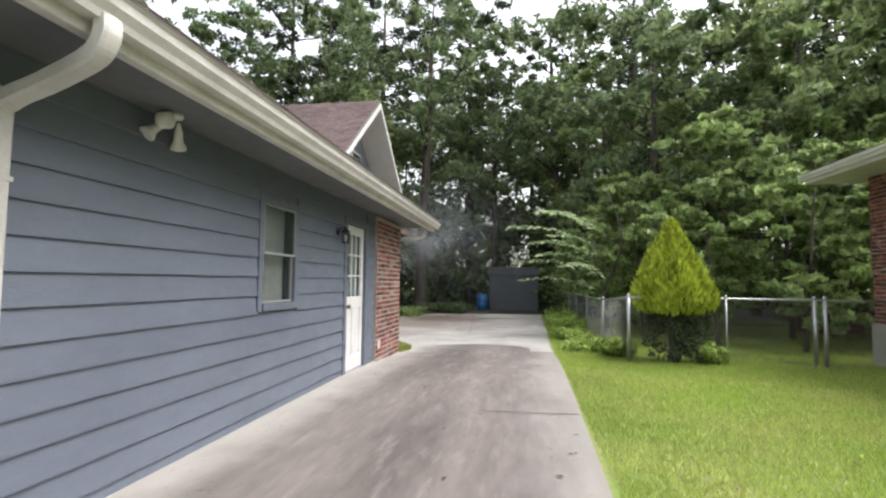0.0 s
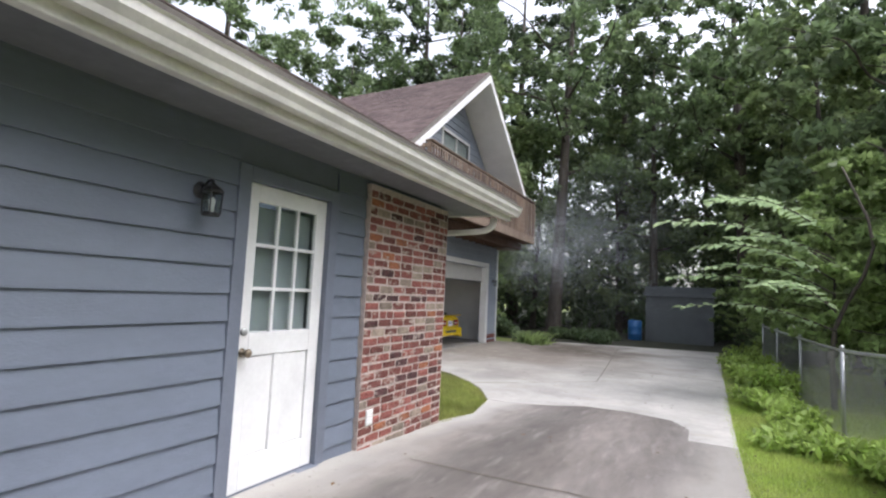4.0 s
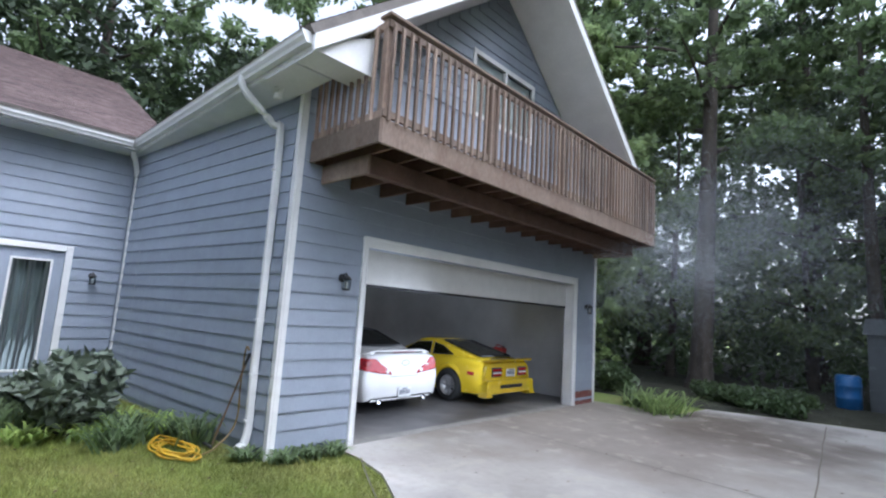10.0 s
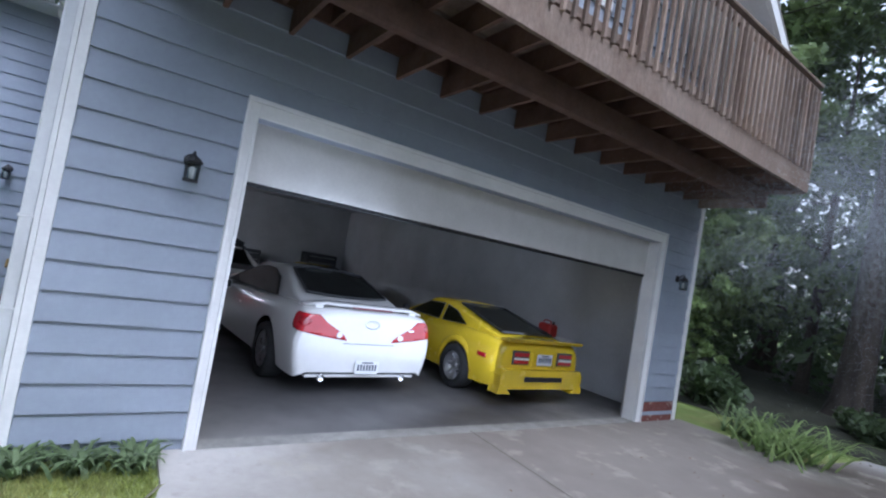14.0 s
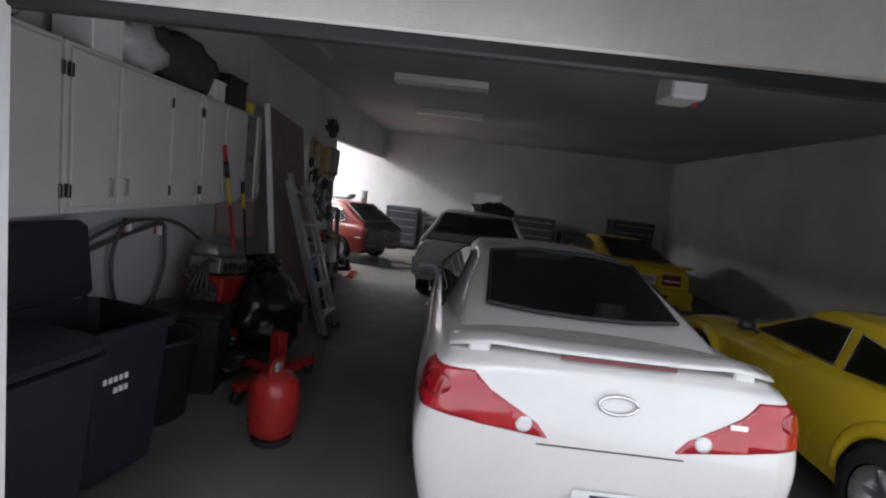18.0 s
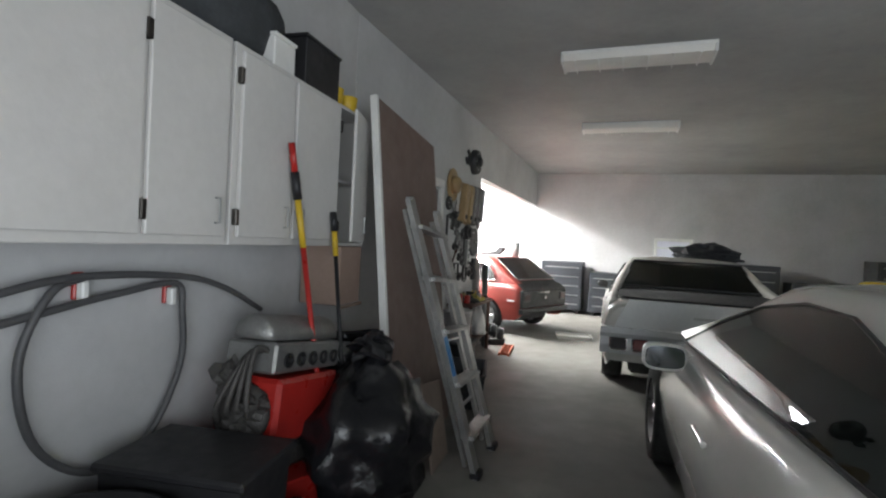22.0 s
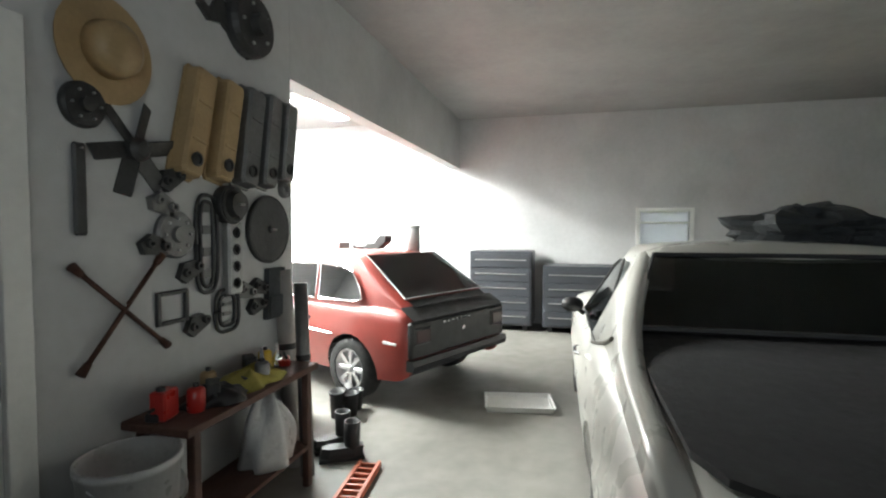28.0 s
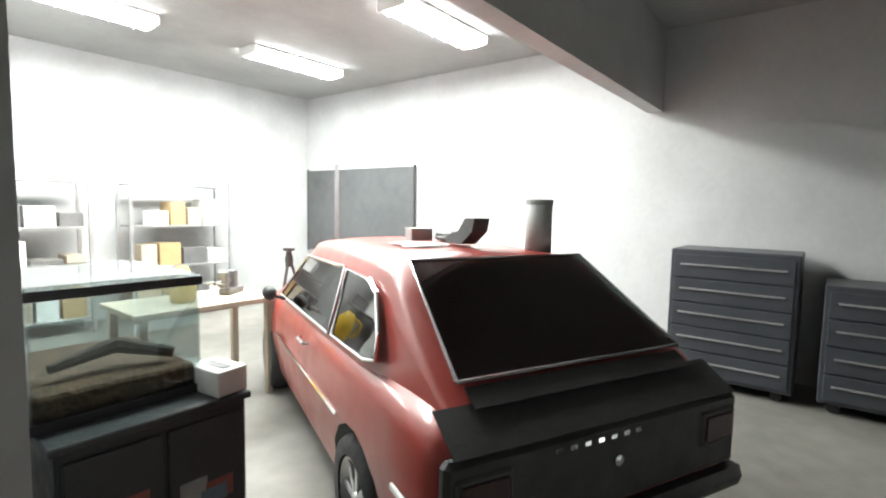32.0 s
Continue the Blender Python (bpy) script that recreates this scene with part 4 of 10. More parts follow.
for k, (a, b) in enumerate(((FD[0], ym - 0.004), (ym + 0.004, FD[1]))):
    d = thing("french_door", pose(CX - 0.05, a, FD[2]), "closed grey-blue glazed french door with white glass bead", "door", "french doors", kind="structure")
    s = 0.15
    bm = B()
    for p, q in (((CX - 0.06, a + 0.004, FD[2]), (CX - 0.015, a + s, FD[3])), ((CX - 0.06, b - s, FD[2]), (CX - 0.015, b, FD[3])),
                 ((CX - 0.06, a + s, FD[2]), (CX - 0.015, b - s, FD[2] + 0.28)), ((CX - 0.06, a + s, FD[3] - 0.16), (CX - 0.015, b - s, FD[3]))):
        box(bm, p, q, 0.003)
    part("leaf", bm, SIDING_G, d)
    bm = B()
    for p, q in (((a + s, FD[2] + 0.28), (a + s + 0.035, FD[3] - 0.16)), ((b - s - 0.035, FD[2] + 0.28), (b - s, FD[3] - 0.16)),
                 ((a + s + 0.035, FD[2] + 0.28), (b - s - 0.035, FD[2] + 0.315)), ((a + s + 0.035, FD[3] - 0.195), (b - s - 0.035, FD[3] - 0.16))):
        box(bm, (CX - 0.045, p[0], p[1]), (CX - 0.004, q[0], q[1]), 0.003)
    part("glass_bead", bm, WHITE, d)
    bm = B()
    box(bm, (CX - 0.04, a + s + 0.02, FD[2] + 0.3), (CX - 0.035, b - s - 0.02, FD[3] - 0.18))
    part("pane", bm, GLASS, d)
    if k == 0:
        bm = B()
        tube(bm, [(CX - 0.01, b - 0.06, FD[2] + 0.95), (CX + 0.05, b - 0.06, FD[2] + 0.95), (CX + 0.05, b - 0.16, FD[2] + 0.95)], 0.01, 8)
        part("handle", bm, STEEL, d)
    c = thing("curtain", pose(CX - 0.2, a, 2.3), "pale pleated vertical blind behind the glass", "curtain", "court door curtains")
    for j in range(9):
        bm = B()
        yy = a + 0.10 + j * (b - a - 0.2) / 9
        box(bm, (-0.002, -0.045, FD[2] + 0.05), (0.002, 0.045, 2.36), m=Matrix.Translation((CX - 0.2, yy, 0)) @ Matrix.Rotation(radians(35 + 18 * (j % 3)), 4, "Z"))
        part("vane", bm, mat("vane_cloth", (0.60, 0.64, 0.65), 0.9) if j == 0 and k == 0 else bpy.data.materials["vane_cloth"], c)
bm = B()
box(bm, (-11.87, 9.7, 0.0), (CX - 0.17, 9.8, 2.6))
struct("wall_den", bm, mat("den_wall", (0.45, 0.44, 0.42), 0.9), "far wall of the room behind the french doors")
lantern(pose(CX + 0.022, 13.62, 2.02))
lantern(pose(GX + 0.022, 15.28, 2.12))
lantern(pose(GX + 0.022, 21.95, 2.12))

# roofs over the garage and the main house
bm = B()
box(bm, (-18.5, 13.98, 4.36), (-3.22, GY0 - 0.034, 4.385))
box(bm, (-18.5, GY1 + 0.002, 4.36), (-3.22, 22.92, 4.385))
struct("soffit_garage", bm, SOFFIT, "white eave soffit of the garage roof")
RX = -2.75
roof_plane("roof_garage_south", (RX, 13.93, EAVE_Z - 0.12), (-18.6, 13.93, EAVE_Z - 0.12), (-18.6, RIDGE_Y, PEAK - 0.12), (RX, RIDGE_Y, PEAK - 0.12), "steep brown shingled gable roof of the garage")
roof_plane("roof_garage_north", (RX, 22.97, EAVE_Z - 0.12), (-18.6, 22.97, EAVE_Z - 0.12), (-18.6, RIDGE_Y, PEAK - 0.12), (RX, RIDGE_Y, PEAK - 0.12), "steep brown shingled gable roof of the garage")
bm = B()
for s in (-1, 1):
    y_e = RIDGE_Y + s * 4.52
    prism(bm, [(y_e, EAVE_Z - 0.30), (y_e, EAVE_Z - 0.12), (RIDGE_Y, PEAK - 0.125), (RIDGE_Y, PEAK - 0.34)], "x", RX - 0.03, RX + 0.022)
struct("trim_rake", bm, WHITE, "white rake boards up the gable")
bm = B()
for s in (-1, 1):
    y_e = RIDGE_Y + s * 4.5
    prism(bm, [(y_e, EAVE_Z - 0.30), (y_e, EAVE_Z - 0.275), (RIDGE_Y, PEAK - 0.315), (RIDGE_Y, PEAK - 0.34)], "x", GX + 0.03, RX - 0.032)
struct("soffit_rake", bm, SOFFIT, "white sloping soffit under the gable overhang")
bm = B()
prism(bm, [(13.95, 4.365), (GY0 + 0.25, 4.365), (GY0 + 0.25, 4.40 + 0.25 * SL * 2.2), (13.95, EAVE_Z - 0.13)], "x", -3.20, -2.79)
struct("trim_eave_return", bm, WHITE, "white boxed eave return at the gable foot")
bm = B()
box(bm, (-18.4, 13.952, 4.365), (-3.22, 13.978, EAVE_Z - 0.10), 0.002)
struct("trim_fascia_garage", bm, WHITE, "white fascia board under the garage gutter")
gutter("gutter", ((-18.4, 13.95, EAVE_Z - 0.095), (-2.80, 13.95, EAVE_Z - 0.095), (0, -1, 0)), "white aluminium gutter of the garage eave", WHITE)
downspout("downspout", [(-4.25, 13.88, 4.5), (-4.25, 13.88, 4.36), (-4.23, 14.0, 4.22), (-4.2, 14.3, 3.98), (-4.18, 14.40, 3.75), (-4.18, 14.40, 1.0), (-4.18, 14.40, 0.22), (-4.16, 14.28, 0.06)], "white drain pipe at the garage corner", 0.085, 0.065)
downspout("downspout", [(-8.75, 13.88, 4.5), (-8.75, 13.88, 4.32), (-8.8, 13.95, 4.2), (-8.98, 14.05, 3.98), (-9.02, 14.08, 3.7), (-9.02, 14.08, 1.0), (-9.0, 14.06, 0.1)], "white drain pipe in the inner corner", 0.085, 0.065)
t = thing("floodlight", pose(-3.95, 14.2, 4.36), "white twin floodlight under the garage eave", "floodlight")
for s in (-1, 1):
    bm = B()
    m = Matrix.Translation((0.07 * s, 0, -0.03)) @ Matrix.Rotation(radians(35 * s), 4, "Y")
    lathe(bm, [(0.014, 0.0), (0.02, -0.03), (0.03, -0.06), (0.055, -0.11), (0.05, -0.12)], (0, 0, 0), "z", 14, m)
    part("lamp_holder", bm, WHITE, t, local=True, smooth=True)
bm = B()
lathe(bm, [(0.055, -0.03), (0.06, 0.0)], (0, 0, 0), "z", 14)
part("base", bm, WHITE, t, local=True)
bm = B()
box(bm, (CX, 2.0, 4.36), (CX + 0.55, 13.9, 4.385))
struct("soffit_court", bm, SOFFIT, "white soffit over the court wall")
gutter("gutter", ((CX + 0.57, 2.0, 4.50), (CX + 0.57, 13.8, 4.50), (1, 0, 0)), "white gutter over the court wall", WHITE)
roof_plane("roof_house", (CX + 0.6, 2.0, 4.48), (CX + 0.6, 14.6, 4.48), (CX - 5.5, 14.6, 7.6), (CX - 5.5, 2.0, 7.6), "brown shingled roof of the main house")

# gable window
w = thing("window_2", pose(GX, WIN_G[0], WIN_G[2]), "white framed gable window above the balcony", "window", kind="structure")
a0, a1, c0, c1 = WIN_G
bm = B()
for p, q in (((a0 - 0.09, c0 - 0.09), (a0, c1 + 0.09)), ((a1, c0 - 0.09), (a1 + 0.09, c1 + 0.09)), ((a0, c1), (a1, c1 + 0.09)), ((a0, c0 - 0.09), (a1, c0)), (((a0 + a1) / 2 - 0.03, c0), ((a0 + a1) / 2 + 0.03, c1))):
    box(bm, (GX - 0.04, p[0], p[1]), (GX + 0.035, q[0], q[1]), 0.003)
part("window_frame", bm, WHITE, w)
for k in range(2):
    bm = B()
    box(bm, (GX - 0.03, a0 + 0.01 + k * (a1 - a0) / 2, c0), (GX - 0.025, a0 - 0.01 + (k + 1) * (a1 - a0) / 2, c1))
    part("pane", bm, GLASS, w).visible_shadow = False
# White sheet right behind the panes, put there for the pale sky reflection
bm = B()
box(bm, (GX - 0.055, a0, c0), (GX - 0.045, a1, c1))
part("blind", bm, WHITE, w)


# ---- the balcony over the garage door ----
def balcony():
    x0, x1, y0, y1, z0, z1 = GX + 0.025, -2.48, 14.68, 22.4, 3.52, 3.80
    t = thing("balcony", pose(GX, y0, z0), "weathered brown wooden balcony with slatted railing", "balcony")
    for n, (a, b) in enumerate((((x1 - 0.04, y0, z0), (x1, y1, z1)), ((x0, y0 - 0.04, z0), (x1, y0 - 0.002, z1)), ((x0, y1 + 0.002, z0), (x1, y1 + 0.04, z1)))):
        bm = B()
        box(bm, a, b, 0.004)
        part("rim_joist", bm, DECK, t)
    bm = B()
    box(bm, (x1 - 0.50, y0 + 0.192, z0 - 0.235), (x1 - 0.40, y1 - 0.192, z0 - 0.005), 0.005)
    part("beam", bm, DECK_DARK, t)
    for y in (y0 + 0.15, y1 - 0.19):
        bm = B()
        box(bm, (x0, y, z0 - 0.235), (x1 - 0.40, y + 0.04, z0 - 0.005), 0.004)
        part("end_board", bm, DECK, t)
    for k in range(14):
        y = y0 + 0.62 + k * (y1 - y0 - 1.24) / 13
        bm = B()
        box(bm, (x0, y - 0.02, z0 - 0.20), (x1 - 0.502, y + 0.02, z0 - 0.004), 0.003)
        part("lower_joist", bm, DECK_DARK, t)
    bm = B()
    box(bm, (x0 + 0.0, y0 + 0.02, z0), (x0 + 0.04, y1 - 0.02, z1 - 0.035), 0.003)
    part("ledger", bm, DECK_DARK, t)
    for k in range(19):
        y = y0 + 0.2 + k * (y1 - y0 - 0.4) / 18
        bm = B()
        box(bm, (x0 + 0.042, y - 0.019, z0 + 0.002), (x1 - 0.042, y + 0.019, z1 - 0.036), 0.003)
        part("joist", bm, DECK_DARK, t)
    for k in range(9):
        bm = B()
        x = x0 + 0.005 + k * 0.145
        box(bm, (x, y0 - 0.03, z1 - 0.034), (x + 0.138, y1 + 0.03, z1), 0.004)
        part("deck_board", bm, DECK, t)
    top = z1 + 1.18
    for y in [y0 + 0.05] + [y0 + 0.05 + (y1 - y0 - 0.1) * k / 4 for k in range(1, 5)]:
        bm = B()
        box(bm, (x1 - 0.13, y - 0.045, z1), (x1 - 0.04, y + 0.045, top), 0.006)
        part("post", bm, DECK, t)
    for zz in (z1 + 0.025, top - 0.12):
        bm = B()
        box(bm, (x1 - 0.04, y0, zz), (x1 - 0.002, y1, zz + 0.085), 0.004)
        part("rail", bm, DECK, t)
        for y in (y0, y1 - 0.038):
            bm = B()
            box(bm, (x0, y, zz), (x1 - 0.042, y + 0.038, zz + 0.085), 0.004)
            part("rail", bm, DECK, t)
    bm = B()
    box(bm, (x1 - 0.16, y0 - 0.03, top), (x1 + 0.03, y1 + 0.03, top + 0.036), 0.005)
    part("cap_rail", bm, DECK, t)
    bm = B()
    prism(bm, [(0, 0), (0.036, 0), (0.036, 1.11), (0.0, 1.15)], "y", -0.017, 0.017)
    me = bpy.data.meshes.new("baluster")
    bm.to_mesh(me), bm.free()
    me.materials.append(DECK)
    rg = random.Random(3)

    def stick(x, y, rz):
        o = new("baluster", me)
        o.parent = t
        o.matrix_local = FRAME[t].inverted() @ pose(x, y, z1 - 0.02, rg.uniform(-0.5, 0.5), 0, rz)
        FRAME[o] = FRAME[t]
    n = int((y1 - y0) / 0.125)
    for k in range(n):
        stick(x1 - 0.002, y0 + 0.06 + k * (y1 - y0 - 0.12) / (n - 1), rg.uniform(-2, 2))
    for k in range(9):
        stick(x0 + 0.06 + k * 0.135, y0 - 0.002, -90)
        stick(x0 + 0.06 + k * 0.135, y1 + 0.002, 90)


balcony()


# ---- garage inside ----
IY1, IXB, CZ = 22.28, -16.9, 3.2
AX, AY, WY = -12.0, 8.6, 14.24
W1 = Matrix.Translation((-4.03, 14.60, 0)) @ Matrix.Rotation(radians(4.8), 4, "Z")
DOORI = (-10.31, -9.30, 0.0, 2.08)
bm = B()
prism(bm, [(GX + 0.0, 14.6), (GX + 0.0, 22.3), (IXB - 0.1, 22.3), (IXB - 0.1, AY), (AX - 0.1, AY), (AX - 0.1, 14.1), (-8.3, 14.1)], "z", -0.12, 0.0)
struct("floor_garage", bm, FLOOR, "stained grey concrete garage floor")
bm = B()
box(bm, (GX - 0.16, OP[0] + 0.005, -0.02), (GX + 0.035, OP[1] - 0.005, 0.006), 0.003)
struct("trim_threshold", bm, mat("threshold_concrete", (0.30, 0.29, 0.26), 0.85, 0.15, 5, 0.3, 90, stain=0.3), "pale concrete lip under the garage door")
bm = wall_boxes(B(), "x", -4.35, 0.0, 0.0, CZ, -0.09, 0.0)
w1 = thing("wall_garage_south", W1, "pale painted inner garage wall", "wall", kind="structure")
part("plaster", bm, DRYWALL, w1, local=True)
bm = wall_boxes(B(), "x", AX, -8.36, 0.0, CZ, WY - 0.12, WY, [DOORI])
struct("wall_tools", bm, DRYWALL, "pale painted wall hung with tools")
bm = wall_boxes(B(), "x", IXB, GX - 0.2, 0.0, CZ, IY1, IY1 + 0.12)
struct("wall_garage_north", bm, DRYWALL, "pale inner garage wall")
W2 = (16.96, 17.62, 0.98, 1.72)
bm = wall_boxes(B(), "y", AY, IY1, 0.0, CZ, IXB - 0.14, IXB, [W2])
struct("wall_garage_back", bm, DRYWALL, "pale back wall of the garage with a small window")
bm = B()
box(bm, (AX, AY, 0), (AX + 0.12, WY - 0.125, CZ))
box(bm, (IXB, AY - 0.12, 0), (AX + 0.12, AY, CZ))
struct("wall_bay", bm, DRYWALL, "white walls of the lit work bay")
bm = B()
prism(bm, [(GW, 14.56), (GW, IY1 + 0.1), (IXB - 0.14, IY1 + 0.1), (IXB - 0.14, AY - 0.12), (AX + 0.12, AY - 0.12), (AX + 0.12, 14.12), (-8.4, 14.15)], "z", CZ, CZ + 0.12)
struct("ceiling", bm, CEIL, "pale garage ceiling")
bm = B()
box(bm, (IXB, WY - 0.14, 2.43), (AX - 0.002, WY, CZ - 0.002))
struct("beam_bay", bm, DRYWALL, "plastered header over the work bay")


def fogged(name):
    """Cloudy pale glass, putting the haze outside into the pane: it scatters most of the daylight."""
    m = bpy.data.materials.new(name)
    m.use_nodes = True
    n, l = m.node_tree.nodes, m.node_tree.links
    n.remove(n["Principled BSDF"])
    a, b, mx = n.new("ShaderNodeBsdfTransparent"), n.new("ShaderNodeBsdfTranslucent"), n.new("ShaderNodeMixShader")
    noi, r = n.new("ShaderNodeTexNoise"), n.new("ShaderNodeMapRange")
    noi.inputs["Scale"].default_value = 3.0
    r.inputs[3].default_value, r.inputs[4].default_value = 0.75, 0.98
    b.inputs[0].default_value = (0.90, 0.88, 1.0, 1)
    l.new(noi.outputs["Fac"], r.inputs[0]), l.new(r.outputs[0], mx.inputs[0])
    l.new(a.outputs[0], mx.inputs[1]), l.new(b.outputs[0], mx.inputs[2]), l.new(mx.outputs[0], n["Material Output"].inputs[0])
    return m


w = thing("window_3", pose(IXB, W2[0], W2[2]), "small white framed window in the back wall", "window", kind="structure")
bm = B()
for p, q in (((W2[0] - 0.06, W2[2] - 0.06), (W2[0], W2[3] + 0.06)), ((W2[1], W2[2] - 0.06), (W2[1] + 0.06, W2[3] + 0.06)), ((W2[0], W2[3]), (W2[1], W2[3] + 0.06)), ((W2[0], W2[2] - 0.06), (W2[1], W2[2])), ((W2[0], (W2[2] + W2[3]) / 2 + 0.2), (W2[1], (W2[2] + W2[3]) / 2 + 0.23))):
    box(bm, (IXB - 0.09, p[0], p[1]), (IXB + 0.02, q[0], q[1]), 0.003)
part("window_frame", bm, WHITE, w)
bm = B()
box(bm, (IXB - 0.06, W2[0], W2[2]), (IXB - 0.055, W2[1], W2[3]))
part("pane", bm, fogged("fogged_glass"), w, "fogged pale window pane")


def strip_light(x, y, lit, label, rz=0):
    m = pose(x, y, CZ, 0, 0, rz)
    t = thing("ceiling_light", m, label, "ceiling light", "garage ceiling lights")
    bm = B()
    box(bm, (-0.62, -0.16, -0.03), (0.62, 0.16, -0.002), 0.004)
    box(bm, (-0.62, -0.16, -0.10), (-0.60, 0.16, -0.03), 0.003)
    box(bm, (0.60, -0.16, -0.10), (0.62, 0.16, -0.03), 0.003)
    part("housing", bm, WHITE, t, local=True)
    bm = B()
    rings(bm, [[Vector((x0, y0, z0)) for y0, z0 in ((-0.155, -0.03), (-0.14, -0.085), (-0.05, -0.10), (0.05, -0.10), (0.14, -0.085), (0.155, -0.03))] for x0 in (-0.598, 0.598)])
    part("diffuser", bm, lit, t, local=True)
    for k in range(6):
        bm = B()
        xx = -0.5 + k * 0.2
        box(bm, (xx - 0.004, -0.15, -0.104), (xx + 0.004, 0.15, -0.088))
        part("rib", bm, WHITE, t, local=True)
    return t


TUBE_ON = glow("lit_diffuser", (1.0, 0.99, 0.96), 20.0)
TUBE_OFF = mat("unlit_diffuser", (0.72, 0.70, 0.66), 0.4, 0.03)
strip_light(-9.60, 16.27, TUBE_OFF, "unlit ribbed fluorescent ceiling light", 90)
strip_light(-12.2, 16.25, TUBE_OFF, "unlit ribbed fluorescent ceiling light", 90)
for x, y in ((-13.2, 12.6), (-15.4, 12.6), (-13.2, 10.4), (-15.4, 10.4)):
    strip_light(x, y, TUBE_ON, "bright fluorescent ceiling light over the work bay", 0)
# daylight that enters under the raised door
lamp("door_daylight", "AREA", look((GW - 0.35, 18.5, 1.15), (-8.5, 17.0, 1.0)), 26, (0.93, 0.97, 1.0), 5.2, 1.7)
for x, y in ((-14.3, 12.4), (-14.3, 10.3)):
    lamp("bay_tubes", "AREA", look((x, y, CZ - 0.13), (x, y, 0)), 150, (1.0, 0.97, 0.90), 3.2, 0.5)

# daylight that falls through the french doors into the room behind
lamp("french_door_daylight", "AREA", look((CX - 0.30, 12.3, 1.35), (-12.0, 12.3, 0.9)), 7, (1.0, 0.97, 0.95), 1.6, 2.0)

# ---- wall cabinets over the clutter ----
OFFWHITE = mat("cabinet_white", (0.60, 0.59, 0.57), 0.5, 0.04, 3, 0.05, stain=0.08)
HW = mat("hinge_dark", (0.10, 0.09, 0.08), 0.4, metal=0.6)
CB0, CB1 = 1.40, 2.265


def cabinet(x0, x1, doors, ajar=None):
    """A wall cabinet in the frame of the long wall, x0 > x1; doors are cuts along x."""
    t = thing("wall_cabinet", W1 @ Matrix.Translation((x0, 0, CB0)), "off-white painted wall cabinet with flat doors", "cabinet", "garage wall cabinets")
    L = x1 - x0
    bm = B()
    H = CB1 - CB0
    if ajar is None:
        box(bm, (L, 0.002, 0), (0, 0.30, H), 0.003)
    else:
        # the last bay stands open: a carcase of boards with a shelf
        e = doors[ajar] - x0 - 0.004
        box(bm, (e, 0.002, 0), (0, 0.30, H), 0.003)
        box(bm, (L, 0.002, 0), (e - 0.001, 0.018, H))
        box(bm, (L, 0.019, 0), (L + 0.018, 0.30, H))
        for z in (0.0, 0.40, H - 0.018):
            box(bm, (L + 0.019, 0.019, z), (e - 0.001, 0.30 if z != 0.40 else 0.26, z + 0.018))
    part("body", bm, OFFWHITE, t, local=True)
    n = len(doors) - 1
    for k in range(n):
        a, b = doors[k] - x0, doors[k + 1] - x0
        hinge = a if k % 2 == 0 else b
        bm = B()
        box(bm, (b + 0.012, 0.302, 0.035), (a - 0.012, 0.322, CB1 - CB0 - 0.03), 0.004)
        if ajar == k:
            bmesh.ops.transform(bm, matrix=Matrix.Translation((b, 0.302, 0)) @ Matrix.Rotation(radians(13), 4, "Z") @ Matrix.Translation((-b, -0.302, 0)), verts=bm.verts)
        d = part("door", bm, OFFWHITE, t, local=True)
        for z in (0.12, CB1 - CB0 - 0.14):
            bm = B()
            box(bm, (hinge - 0.012, 0.303, z - 0.035), (hinge + 0.012, 0.328, z + 0.035), 0.004)
            part("hinge", bm, HW, d, local=True)
        h = (b + 0.07) if k % 2 == 0 else (a - 0.07)
        bm = B()
        tube(bm, [(h, 0.32, 0.09), (h, 0.345, 0.09), (h, 0.345, 0.19), (h, 0.32, 0.19)], 0.005, 6)
        part("handle", bm, STEEL, d, local=True)


cabinet(0.0, -1.15, [0.0, -0.57, -1.13])
cabinet(-1.17, -2.58, [-1.19, -1.57, -2.15, -2.56])
cabinet(-2.60, -3.96, [-2.62, -3.04, -3.53, -3.94], 2)
bx = thing("cardboard_box", W1 @ Matrix.Translation((-3.6, 0.02, 1.0)), "tan hardboard box hung under the cabinet end", "box")
bm = B()
box(bm, (-0.34, 0.0, 0.02), (-0.04, 0.28, 0.395), 0.004)
part("carcase", bm, mat("tan_board", (0.36, 0.26, 0.21), 0.8, 0.06, 4), bx, local=True)
bm = B()
box(bm, (-0.345, 0.284, 0.0), (-0.04, 0.30, 0.02), 0.003)
part("rail", bm, mat("tan_rail", (0.30, 0.22, 0.17), 0.8), bx, local=True)


# ---- clutter on the cabinets ----
def blob(bm, c, r, seed, n=(10, 14), rough=0.18):
    """A crumpled closed lump."""
    nz = random.Random(seed)
    loops = []
    off = Vector((nz.uniform(0, 50), nz.uniform(0, 50), nz.uniform(0, 50)))
    for i in range(n[0] + 1):
        th = math.pi * (0.02 + 0.96 * i / n[0])
        lp = []
        for j in range(n[1]):
            ph = 2 * math.pi * j / n[1]
            d = Vector((math.sin(th) * math.cos(ph), math.sin(th) * math.sin(ph), math.cos(th)))
            k = 1 + rough * noise.noise(d * 2.2 + off) * 2 + rough * 0.5 * noise.noise(d * 6 + off)
            lp.append(Vector((c[0] + d.x * r[0] * k, c[1] + d.y * r[1] * k, max(c[2] - r[2], c[2] + d.z * r[2] * k))))
        loops.append(lp)
    rings(bm, loops)
    bmesh.ops.recalc_face_normals(bm, faces=bm.faces[:])
    return bm


